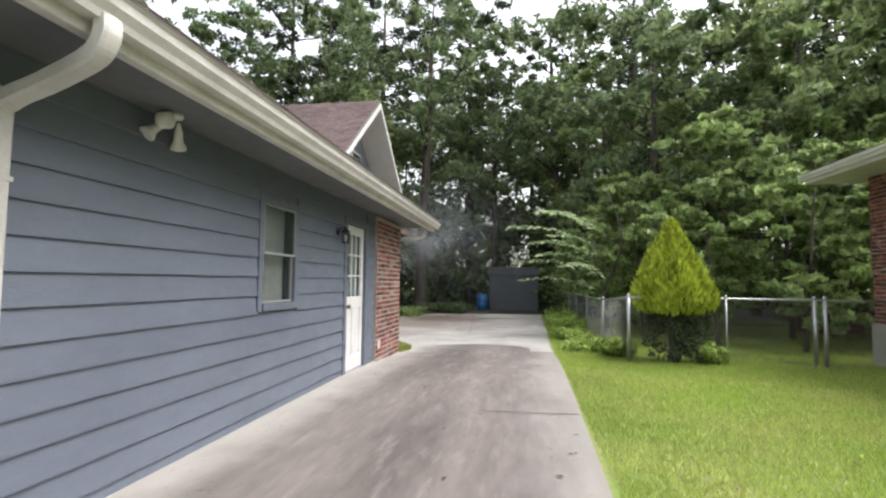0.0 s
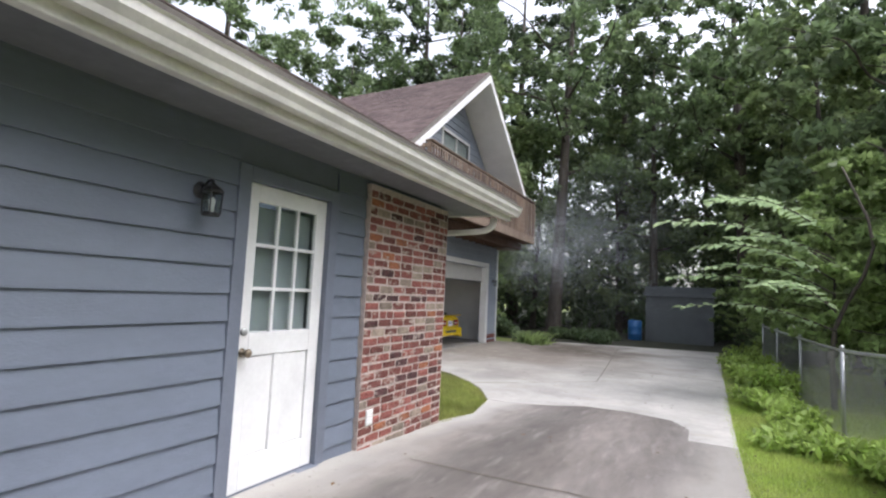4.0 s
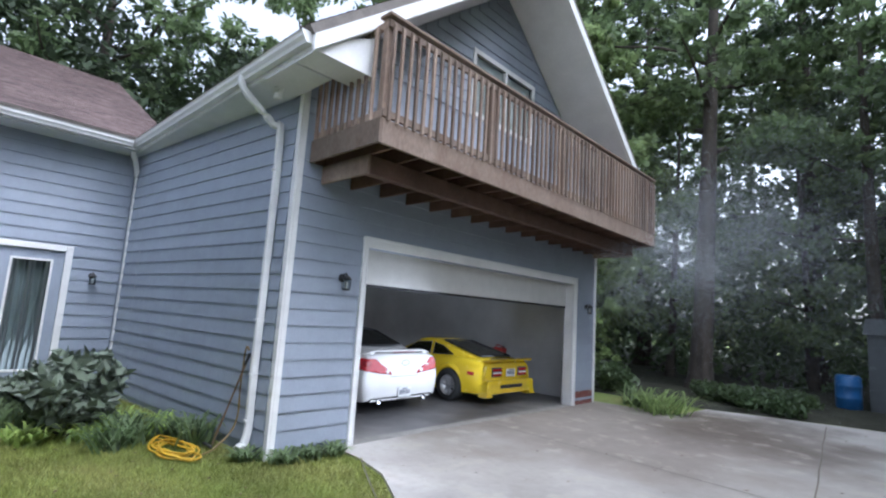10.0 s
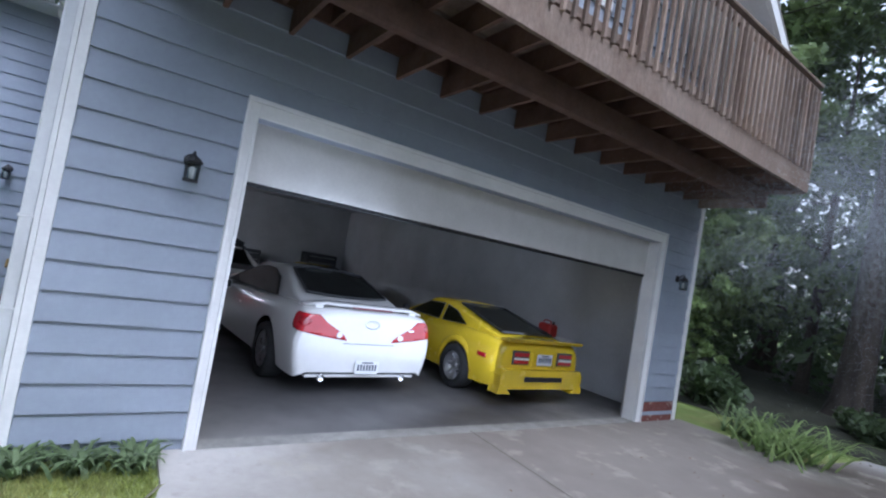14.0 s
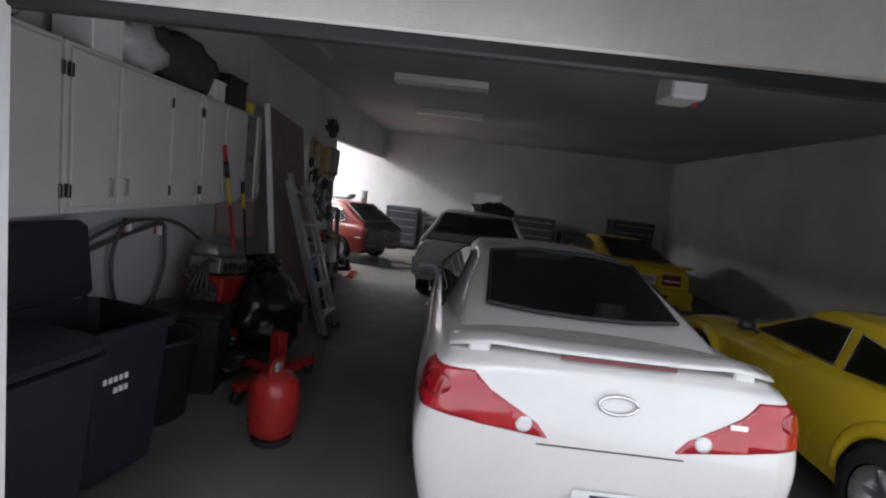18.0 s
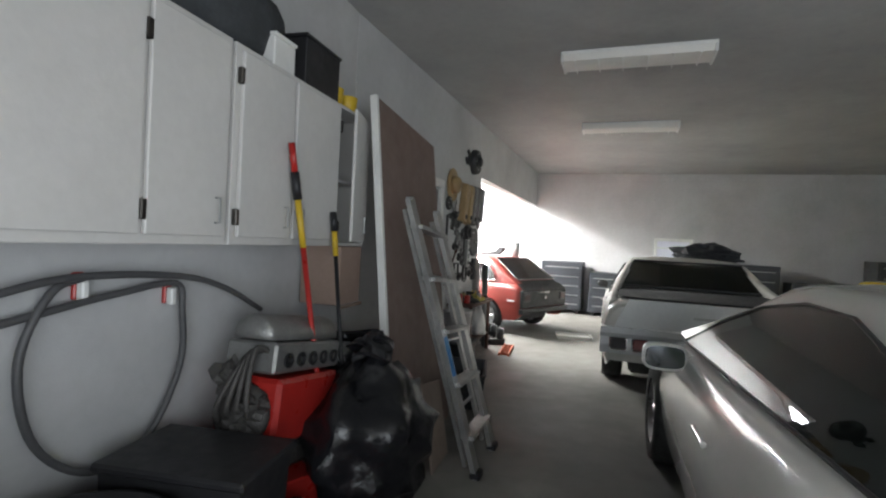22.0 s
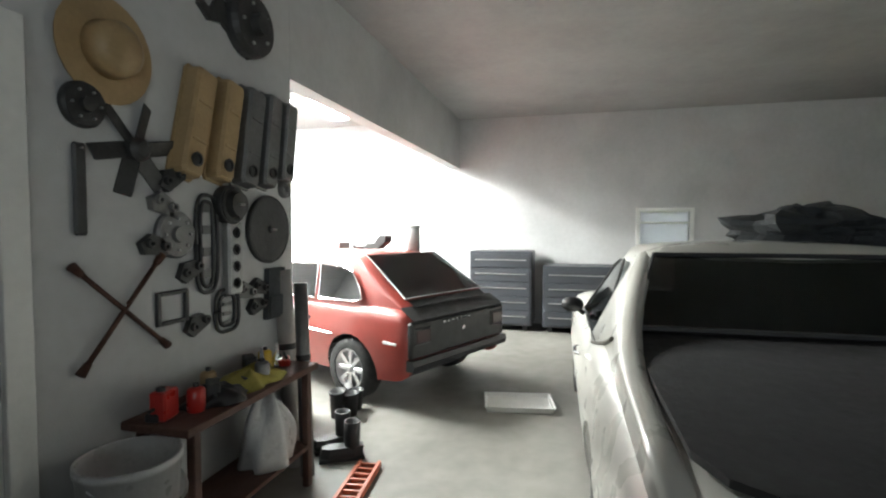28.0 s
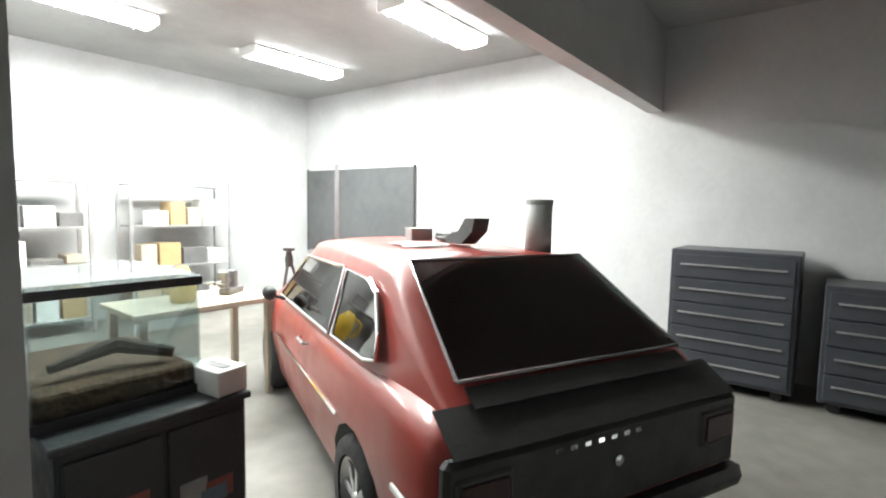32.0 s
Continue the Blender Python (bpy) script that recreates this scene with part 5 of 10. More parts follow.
BAGPL = mat("white_bag_plastic", (0.55, 0.55, 0.55), 0.3, 0.06, 6, 0.3, 12)
DARKCLOTH = mat("dark_cloth", (0.05, 0.055, 0.06), 0.8, 0.15, 6, 0.3, 20)
YELLOW = mat("yellow_plastic", (0.62, 0.42, 0.03), 0.4, 0.05, 5)
GREENBIN = mat("navy_plastic", (0.011, 0.014, 0.022), 0.6, 0.08, 4, 0.1)
REDP = mat("red_enamel", (0.42, 0.025, 0.02), 0.3, 0.08, 5, 0.03)


def lump(name, x, y, z, r, seed, material, label, cat, rough=0.18, smooth=True, part_name="skin", n=(10, 14)):
    p = W1 @ Vector((x, y, z))
    t = thing(name, Matrix.Translation(p), label, cat)
    part(part_name, blob(B(), (p.x, p.y, p.z + r[2]), r, seed, n, rough), material, t, smooth=smooth)
    part("tied_end", blob(B(), (p.x + r[0] * 0.75, p.y, p.z + r[2] * 1.5), (r[0] * 0.3, r[1] * 0.35, r[2] * 0.4), seed + 9, (8, 10), 0.4), material, t, smooth=smooth)
    return t


lump("plastic_bag", -0.8, 0.16, CB1, (0.22, 0.12, 0.13), 3, BAGPL, "crumpled pale plastic bag on the cabinets", "bag", 0.25)
lump("plastic_bag", -1.98, 0.16, CB1, (0.24, 0.12, 0.17), 4, BAGPL, "crumpled pale plastic bag on the cabinets", "bag", 0.3)
lump("duffel_bag", -2.66, 0.14, CB1, (0.43, 0.13, 0.21), 5, DARKCLOTH, "dark cloth bag on the cabinets", "bag", 0.15)
for k, (x, w, h, mm, nm, lb) in enumerate(((-2.98, 0.09, 0.15, WHITE, "carton", "small white carton on the cabinets"), (-3.36, 0.19, 0.26, BLACK, "crate", "black plastic crate on the cabinets"), (-1.52, 0.13, 0.34, WHITE, "carton", "tall white carton on the cabinets"))):
    t = thing(nm, W1 @ Matrix.Translation((x, 0.17, CB1)), lb, "box")
    bm = B()
    box(bm, (-w, -0.11, 0.0), (w, 0.11, h), 0.006)
    part("box_body", bm, mm, t, local=True)
    bm = B()
    box(bm, (-w * 1.04, -0.118, h), (w * 1.04, 0.118, h + 0.018), 0.004)
    part("lid", bm, mm, t, local=True)
for x in (-3.62, -3.82):
    t = thing("paint_can", W1 @ Matrix.Translation((x, 0.2, CB1)), "yellow plastic tub on the cabinets", "tub", "yellow tubs")
    bm = B()
    lathe(bm, [(0.05, 0.0), (0.062, 0.005), (0.066, 0.10), (0.06, 0.12), (0.03, 0.125)], (0, 0, 0), "z", 18)
    part("can", bm, YELLOW, t, local=True, smooth=True)
    bm = B()
    lathe(bm, [(0.069, 0.10), (0.069, 0.118), (0.062, 0.12)], (0, 0, 0), "z", 18)
    part("lid", bm, YELLOW, t, local=True)


# ---- along the wall under the cabinets ----
def wheeled_bin(m, label, lid_open, material=GREENBIN):
    t = thing("wheelie_bin", m, label, "bin", "rubbish bins")
    corners = ((-1, -0.85), (-0.85, -1), (0.85, -1), (1, -0.85), (1, 0.85), (0.85, 1), (-0.85, 1), (-1, 0.85))
    bm = B()
    L = [[Vector((sx * w, sy * d, z)) for sx, sy in corners] for z, w, d in ((0.05, 0.20, 0.22), (0.09, 0.215, 0.235), (0.82, 0.255, 0.285), (0.83, 0.28, 0.31), (0.88, 0.285, 0.315), (0.885, 0.262, 0.292), (0.80, 0.245, 0.275), (0.12, 0.19, 0.21))]
    rings(bm, L)
    part("body", bm, material, t, local=True)
    # the lid: a shallow dished panel, hinged at the back
    bm = B()
    L = [[Vector((sx * w, 0.30 + (sy * d), z)) for sx, sy in corners] for z, w, d in ((0.0, 0.285, 0.31), (0.035, 0.29, 0.315), (0.075, 0.25, 0.26), (0.085, 0.14, 0.15))]
    rings(bm, L)
    hinge = Matrix.Translation((0, -0.315, 0.892)) @ Matrix.Rotation(radians(98 if lid_open else 0), 4, "X") @ Matrix.Diagonal((0.95, 0.72 if lid_open else 1.0, 1, 1))
    bmesh.ops.transform(bm, matrix=hinge, verts=bm.verts)
    bmesh.ops.recalc_face_normals(bm, faces=bm.faces[:])
    part("lid", bm, material, t, local=True)
    bm = B()
    tube(bm, curve_pts([(-0.25, -0.31, 0.84), (-0.25, -0.38, 0.89), (-0.22, -0.40, 0.90), (0.22, -0.40, 0.90), (0.25, -0.38, 0.89), (0.25, -0.31, 0.84)], 4), 0.015, 8)
    part("handle", bm, material, t, local=True)
    for s in (-1, 1):
        bm = B()
        lathe(bm, [(0.02, -0.025), (0.10, -0.025), (0.105, 0), (0.10, 0.025), (0.02, 0.025)], (s * 0.25, -0.22, 0.105), "x", 20)
        part("wheel", bm, RUBBER, t, local=True, smooth=True)
    for z, n in ((0.60, 5), (0.54, 3)):
        for j in range(n if lid_open else 0):
            bm = B()
            u = 0.02 + j * 0.030
            box(bm, (u, 0.25, z), (u + 0.020, 0.2765, z + 0.030), 0.002)
            part("print_bar", bm, WHITE, t, local=True)


wheeled_bin(W1 @ pose(-1.20, 0.45, 0, 0, 0, -16), "large dark navy wheeled bin with its lid thrown back", True)
wheeled_bin(W1 @ pose(-0.52, 0.50, 0, 0, 0, -12), "dark navy wheeled bin with a shut lid", False)
t = thing("litter_bin", W1 @ pose(-1.86, 0.42, 0), "black open plastic bin on the floor", "bin")
bm = B()
lathe(bm, [(0.20, 0.0), (0.22, 0.02), (0.27, 0.55), (0.285, 0.56), (0.285, 0.58), (0.262, 0.58), (0.21, 0.04), (0.01, 0.035)], (0, 0, 0), "z", 24)
part("tub", bm, BLACK, t, local=True, smooth=True)
bm = B()
tube(bm, curve_pts([(0.27, -0.05, 0.5), (0.33, -0.06, 0.62), (0.33, 0.06, 0.62), (0.27, 0.05, 0.5)], 4), 0.012, 6)
part("handle", bm, STEEL, t, local=True)
t = thing("storage_tote", W1 @ pose(-2.36, 0.42, 0, 0, 0, 96), "black storage tote on the floor by the bins", "tote")
bm = B()
rings(bm, [[Vector((sx * w, sy * d, z)) for sx, sy in ((-1, -1), (1, -1), (1, 1), (-1, 1))] for z, w, d in ((0, 0.24, 0.15), (0.60, 0.27, 0.18))])
part("tub", bm, BLACK, t, local=True)
bm = B()
box(bm, (-0.29, -0.20, 0.60), (0.29, 0.20, 0.635), 0.01)
part("lid", bm, BLACK, t, local=True)
bm = B()
box(bm, (-0.10, 0.168, 0.30), (0.10, 0.176, 0.35))
part("print_bar", bm, WHITE, t, local=True)


def red_jack():
    """Red oil tank on legs with an upright handle."""
    x, y = -5.84, 15.75
    t = thing("air_tank", pose(x, y, 0), "red portable air tank with carrying handle on the floor", "air tank")
    bm = B()
    lathe(bm, [(0.01, -0.02), (0.10, 0.0), (0.15, 0.05), (0.16, 0.12), (0.16, 0.30), (0.15, 0.37), (0.10, 0.42), (0.01, 0.44)], (0, 0, 0.03), "z", 24)
    part("tank", bm, REDP, t, local=True, smooth=True)
    bm = B()
    tube(bm, curve_pts([(-0.08, 0, 0.43), (-0.08, 0, 0.53), (0.08, 0, 0.53), (0.08, 0, 0.43)], 5), 0.012, 8)
    part("handle", bm, REDP, t, local=True)
    bm = B()
    lathe(bm, [(0.13, 0.0), (0.13, 0.04)], (0, 0, 0), "z", 20)
    part("foot_ring", bm, BLACK, t, local=True)
    bm = B()
    lathe(bm, [(0.02, 0.0), (0.02, 0.05), (0.03, 0.055), (0.03, 0.08), (0.004, 0.082)], (0, 0, 0.45), "z", 12)
    part("valve", bm, STEEL, t, local=True)
    t = thing("engine_stand", pose(-6.62, 15.46, 0, 0, 0, 67.8), "red steel engine stand on castors", "engine stand")
    bm = B()
    box(bm, (-0.05, -0.05, 0.10), (0.05, 0.05, 0.46), 0.008)
    part("column", bm, REDP, t, local=True)
    for s in (-1, 1):
        bm = B()
        box(bm, (-0.04, min(0, s * 0.42), 0.09), (0.04, max(0, s * 0.42), 0.15), 0.006)
        part("leg", bm, REDP, t, local=True)
        bm = B()
        lathe(bm, [(0.01, -0.02), (0.045, -0.02), (0.045, 0.02), (0.01, 0.02)], (0, s * 0.40, 0.045), "x", 16)
        part("castor", bm, BLACK, t, local=True, smooth=True)
    bm = B()
    box(bm, (-0.85, -0.035, 0.09), (-0.04, 0.035, 0.15), 0.006)
    part("spine", bm, REDP, t, local=True)
    bm = B()
    box(bm, (-0.98, -0.20, 0.15), (-0.66, 0.20, 0.305), 0.006)
    part("cradle", bm, REDP, t, local=True)
    bm = B()
    lathe(bm, [(0.01, -0.02), (0.045, -0.02), (0.045, 0.02), (0.01, 0.02)], (-0.82, 0, 0.045), "y", 16)
    part("castor", bm, BLACK, t, local=True, smooth=True)


red_jack()


def engine():
    IRON = mat("cast_iron", (0.09, 0.085, 0.08), 0.6, 0.15, 10, 0.3, 50, metal=0.4)
    ALU = mat("cast_aluminium", (0.34, 0.34, 0.33), 0.45, 0.1, 10, 0.2, 60, metal=0.7)
    t = thing("engine", W1 @ pose(-2.92, 0.34, 0.05, 0, -9, 0), "bare car engine with aluminium cover and red block on the stand", "engine")
    bm = B()
    box(bm, (-0.28, -0.17, 0.42), (0.30, 0.16, 0.72), 0.02)
    part("block", bm, REDP, t, "red painted engine block", local=True)
    bm = B()
    box(bm, (-0.30, -0.13, 0.74), (0.32, 0.13, 0.88), 0.012)
    h = part("cylinder_head", bm, ALU, t, local=True)
    for k in range(5):
        bm = B()
        lathe(bm, [(0.032, 0.0), (0.036, 0.012), (0.024, 0.014), (0.022, -0.01), (0.003, -0.01)], (-0.22 + k * 0.11, 0.13, 0.80), "y", 14)
        part("port", bm, BLACK, h, local=True)
    bm = B()
    L = []
    for xx in (-0.31, -0.29, 0.31, 0.33):
        e = 0.85 if abs(xx) > 0.3 and xx in (-0.31, 0.33) else 1.0
        L.append([Vector((xx, 0.11 * e * math.cos(a), 0.89 + 0.115 * e * math.sin(a))) for a in [math.pi * k / 9 for k in range(10)]])
    rings(bm, L)
    bmesh.ops.recalc_face_normals(bm, faces=bm.faces[:])
    part("rocker_cover", bm, ALU, t, "grey ribbed rocker cover", local=True, smooth=True)
    bm = B()
    lathe(bm, [(0.02, -0.02), (0.13, -0.02), (0.14, 0.0), (0.13, 0.03), (0.05, 0.04), (0.02, 0.06)], (0.32, 0, 0.56), "x", 24)
    part("pulley", bm, IRON, t, local=True, smooth=True)
    bm = B()
    box(bm, (-0.26, -0.14, 0.28), (0.26, 0.13, 0.41), 0.03)
    part("sump", bm, IRON, t, local=True)
    for k, (y, z, r) in enumerate(((-0.06, 0.70, 0.07), (0.08, 0.60, 0.05), (0.02, 0.46, 0.08))):
        bm = blob(B(), (0.36, y, z), (0.07, r, r * 1.1), 60 + k, (8, 12), 0.35)
        part("pump_casting", bm, IRON, t, local=True)
    for k in range(4):
        bm = B()
        tube(bm, curve_pts([(0.33, -0.10 + 0.07 * k, 0.50 + 0.05 * k), (0.42, -0.06 + 0.05 * k, 0.60), (0.38, 0.02 * k, 0.78 + 0.02 * k), (0.30, 0.03 * k, 0.84)], 4), 0.013, 6)
        part("engine_pipe", bm, IRON, t, local=True, smooth=True)


engine()


def bag(name, x, y, r, h, seed, label):
    t = thing(name, pose(x, y, 0), label, "rubbish bag")
    BAGB = mat("black_bin_bag", (0.012, 0.012, 0.014), 0.22, 0.1, 6, 0.6, 14)
    bm = blob(B(), (x, y, h * 0.5), (r, r * 0.8, h * 0.5), seed, (22, 30), 0.22)
    for v in bm.verts:
        f = max(0, (v.co.z - h * 0.72) / (h * 0.28))
        k = 1 - 0.62 * f
        v.co.x, v.co.y = x + (v.co.x - x) * k, y + (v.co.y - y) * k
        v.co += Vector((1, 1, 0)) * 0.02 * noise.noise(v.co * 9)
    part("sack", bm, BAGB, t, smooth=True)
    bm = blob(B(), (x, y, h * 1.02), (r * 0.3, r * 0.25, 0.07), seed + 1, (8, 12), 0.4)
    part("tied_neck", bm, BAGB, t)


BAG_AT = W1 @ Vector((-3.28, 0.70, 0))
bag("rubbish_bag", BAG_AT.x, BAG_AT.y, 0.40, 0.86, 8, "glossy black rubbish bag slumped against the engine")
bag("rubbish_bag", -6.75, 14.98, 0.24, 0.26, 18, "slumped black rubbish bag under the engine")
t = thing("lined_bin", W1 @ pose(-3.74, 0.32, 0), "black bin with a loose black liner folded over its rim", "bin")
bm = B()
lathe(bm, [(0.17, 0.0), (0.19, 0.02), (0.235, 0.76), (0.25, 0.78), (0.225, 0.78), (0.175, 0.04), (0.01, 0.035)], (0, 0, 0), "z", 24)
part("tub", bm, BLACK, t, local=True, smooth=True)
bm = B()
L = []
for r, z, e in ((0.20, 0.55, 0.0), (0.222, 0.80, 0.012), (0.262, 0.815, 0.018), (0.285, 0.74, 0.022), (0.29, 0.62, 0.03)):
    L.append([Vector(((r + e * math.sin(5 * a + 9 * z)) * math.cos(a), (r + e * math.sin(7 * a + 4 * z)) * math.sin(a), z + e * math.sin(3 * a))) for a in [2 * math.pi * k / 40 for k in range(40)]])
rings(bm, L, cap=False)
part("liner", bm, bpy.data.materials["black_bin_bag"], t, local=True)


def hose():
    t = thing("battery_cable", W1 @ Matrix.Translation((-2.4, 0.05, 1.2)), "heavy grey cable looped over two wall hooks", "cable")
    CAB = mat("grey_cable", (0.085, 0.085, 0.088), 0.5, 0.1)
    for k, pts in enumerate(([(-2.18, 0.05, 1.27), (-2.05, 0.06, 1.22), (-1.96, 0.06, 1.0), (-2.02, 0.06, 0.72), (-2.22, 0.06, 0.55), (-2.45, 0.06, 0.58), (-2.62, 0.06, 0.85), (-2.62, 0.06, 1.10), (-2.58, 0.06, 1.22), (-2.3, 0.06, 1.20), (-2.05, 0.05, 1.16), (-1.7, 0.05, 1.10), (-1.4, 0.05, 1.02)],
                             [(-1.5, 0.08, 1.12), (-1.9, 0.08, 1.24), (-2.18, 0.08, 1.275), (-2.6, 0.08, 1.25), (-2.85, 0.10, 1.18), (-3.1, 0.12, 1.05)])):
        bm = B()
        tube(bm, curve_pts(pts, 6), 0.014, 8)
        link_local("cable_loop", bm, CAB, t)
    for x, z in ((-2.18, 1.235), (-2.58, 1.18)):
        h = thing("wall_hook", W1 @ Matrix.Translation((x, 0, z)), "white and red plastic wall hook", "hook", "wall hooks")
        bm = B()
        box(bm, (-0.018, 0.0, -0.05), (0.018, 0.02, 0.05), 0.004)
        part("plate", bm, REDP, h, local=True)
        bm = B()
        box(bm, (-0.014, 0.02, -0.055), (0.014, 0.055, 0.02), 0.006)
        part("hook_arm", bm, WHITE, h, local=True)


def link_local(name, bm, material, t):
    """A part whose points are given in the frame of the long wall."""
    bmesh.ops.transform(bm, matrix=W1, verts=bm.verts)
    return part(name, bm, material, t, smooth=True)


hose()


def pole(name, a, b, bands, label):
    """A long handle leaning on the cabinets, banded: (from, to, radius, material) along it."""
    A, Bv = W1 @ Vector(a), W1 @ Vector(b)
    t = thing(name, Matrix.Translation(A), label, "pole", "leaning poles")
    for f0, f1, r, mm in bands:
        bm = B()
        tube(bm, [A.lerp(Bv, f0), A.lerp(Bv, f1)], r, 12)
        part("shaft" if r < 0.016 else "grip", bm, mm, t, smooth=True)


pole("extension_pole", (-3.24, 0.52, 0.0), (-2.97, 0.345, 1.91), ((0.0, 0.73, 0.014, REDP), (0.73, 0.855, 0.0165, YELLOW), (0.855, 0.926, 0.022, BLACK), (0.926, 1.0, 0.0165, REDP)), "red and yellow extension pole leaning on the cabinet")
pole("extension_pole", (-3.48, 0.50, 0.0), (-3.43, 0.345, 1.60), ((0.0, 0.84, 0.012, BLACK), (0.84, 0.93, 0.017, YELLOW), (0.93, 1.0, 0.019, BLACK)), "black and yellow pole leaning on the cabinet")


def leaning_sheet():
    BROWN = mat("brown_hardboard", (0.19, 0.135, 0.112), 0.75, 0.06, 3, 0.08, stain=0.1)
    t = thing("hardboard_sheet", pose(-8.4, 14.6, 0), "tall brown hardboard door panel with white edge leaning on the wall", "panel")
    m = Matrix.Translation((-7.70, 15.02, 0.0)) @ Matrix.Rotation(radians(3), 4, "Z") @ Matrix.Rotation(radians(8.0), 4, "X") @ Matrix.Rotation(radians(-5.0), 4, "Y")
    bm = B()
    box(bm, (-1.2, -0.04, 0.0), (-0.03, 0.0, 2.44), 0.002, m)
    part("sheet", bm, BROWN, t)
    bm = B()
    prism(bm, [(-0.029, -0.042), (0.0, -0.042), (0.0, -0.030), (-0.004, -0.028), (-0.004, -0.024), (0.0, -0.022), (0.0, -0.012), (-0.004, -0.010), (-0.004, -0.006), (0.0, -0.004), (0.0, 0.006), (-0.029, 0.006)], "z", 0.0, 2.445)
    bmesh.ops.transform(bm, matrix=m, verts=bm.verts)
    part("edge_strip", bm, WHITE, t, "white grooved edge moulding")
    t = thing("board_offcut", pose(-8.0, 15.15, 0), "tan board offcut leaning at the foot of the panel", "board")
    bm = B()
    box(bm, (-0.36, -0.012, 0.0), (0.0, 0.0, 0.55), 0.002, Matrix.Translation((-7.86, 15.22, 0.0)) @ Matrix.Rotation(radians(4), 4, "Z") @ Matrix.Rotation(radians(13), 4, "X") @ Matrix.Rotation(radians(-8), 4, "Y"))
    part("offcut", bm, mat("pale_hardboard", (0.27, 0.21, 0.17), 0.8, 0.08, 4, 0.1, stain=0.15), t)


leaning_sheet()


def ladder():
    ALU = mat("ladder_aluminium", (0.52, 0.52, 0.51), 0.35, 0.12, 8, 0.1, 40, metal=0.75, stain=0.2, sscale=6)
    t = thing("step_ladder", pose(-8.4, 15.2, 0), "folded aluminium step ladder with blue label leaning on the panel", "ladder")
    # frame of the ladder: u across, v up along the rails
    def rail(name, foot, top, w, d, mm=ALU):
        A, C = Vector(foot), Vector(top)
        ax = (C - A).normalized()
        sx = Vector((1, 0, 0)) - ax * ax.x
        sx.normalize()
        sy = ax.cross(sx)
        bm = B()
        rings(bm, [[p + sx * a * w + sy * b * d for a, b in ((-1, -1), (1, -1), (1, 1), (-1, 1))] for p in (A, C)])
        bmesh.ops.recalc_face_normals(bm, faces=bm.faces[:])
        return part(name, bm, mm, t)
    F0, T0 = (-7.95, 15.48, 0.0), (-7.86, 14.97, 1.72)
    F1, T1 = (-8.42, 15.46, 0.0), (-8.27, 15.00, 1.66)
    G0, G1 = (-8.04, 15.38, 0.02), (-7.95, 14.90, 1.66)
    H0, H1 = (-8.51, 15.36, 0.02), (-8.36, 14.93, 1.60)
    r = rail("rail", F0, T0, 0.042, 0.016)
    rail("rail", F1, T1, 0.042, 0.016)
    rail("rear_rail", G0, G1, 0.025, 0.012)
    rail("rear_rail", H0, H1, 0.025, 0.012)
    a, b = Vector(F0).lerp(Vector(T0), 0.36), Vector(F0).lerp(Vector(T0), 0.50)
    bm = B()
    rings(bm, [[p + Vector((0.030, 0.0175, 0.004)) * u + Vector((s, 0, 0)) for u in (1.0,) for s in (-0.052, 0.002)] + [p + Vector((0.030, 0.0205, 0.006)) + Vector((s, 0, 0)) for s in (0.002, -0.052)] for p in (a, b)])
    part("label_strip", bm, mat("blue_label", (0.02, 0.20, 0.50), 0.4), r)
    for k in range(5):
        f = 0.14 + k * 0.19
        p, q = Vector(F0).lerp(Vector(T0), f), Vector(F1).lerp(Vector(T1), f)
        bm = B()
        rings(bm, [[e + Vector((0, a2 * 0.045, b2 * 0.012)) for a2, b2 in ((-1, -1), (1, -1), (1, 1), (-1, 1))] for e in (p, q)])
        bmesh.ops.recalc_face_normals(bm, faces=bm.faces[:])
        part("tread", bm, ALU, t)
    for k in range(3):
        f = 0.2 + k * 0.27
        p, q = Vector(G0).lerp(Vector(G1), f), Vector(H0).lerp(Vector(H1), f)
        bm = B()
        tube(bm, [p, q], 0.012, 8)
        part("rear_bar", bm, ALU, t)
    for e in (F0, F1):
        bm = B()
        box(bm, (e[0] - 0.045, e[1] - 0.035, 0.0), (e[0] + 0.045, e[1] + 0.03, 0.05), 0.008)
        part("foot", bm, BLACK, t)
    for k, e in enumerate((T0, T1)):
        bm = B()
        lathe(bm, [(0.004, -0.024), (0.016, -0.022), (0.016, 0.022), (0.004, 0.024)], e, "y", 12)
        part("rivet", bm, STEEL, t)


ladder()
t = thing("black_tray", pose(-9.35, 14.92, 0, 0, 0, 15), "black plastic oil tray on the floor by the ladder", "tray")
bm = B()
rings(bm, [[Vector((sx * w, sy * w * 0.7, z)) for sx, sy in ((-1, -1), (1, -1), (1, 1), (-1, 1))] for z, w in ((0.0, 0.26), (0.30, 0.30), (0.32, 0.32), (0.32, 0.295), (0.30, 0.285), (0.03, 0.245))])
part("pan", bm, BLACK, t, local=True)
for s in (-1, 1):
    part("handle", tube(B(), curve_pts([(s * 0.30, -0.08, 0.29), (s * 0.345, -0.06, 0.30), (s * 0.345, 0.06, 0.30), (s * 0.30, 0.08, 0.29)], 4), 0.009, 6), BLACK, t, local=True)


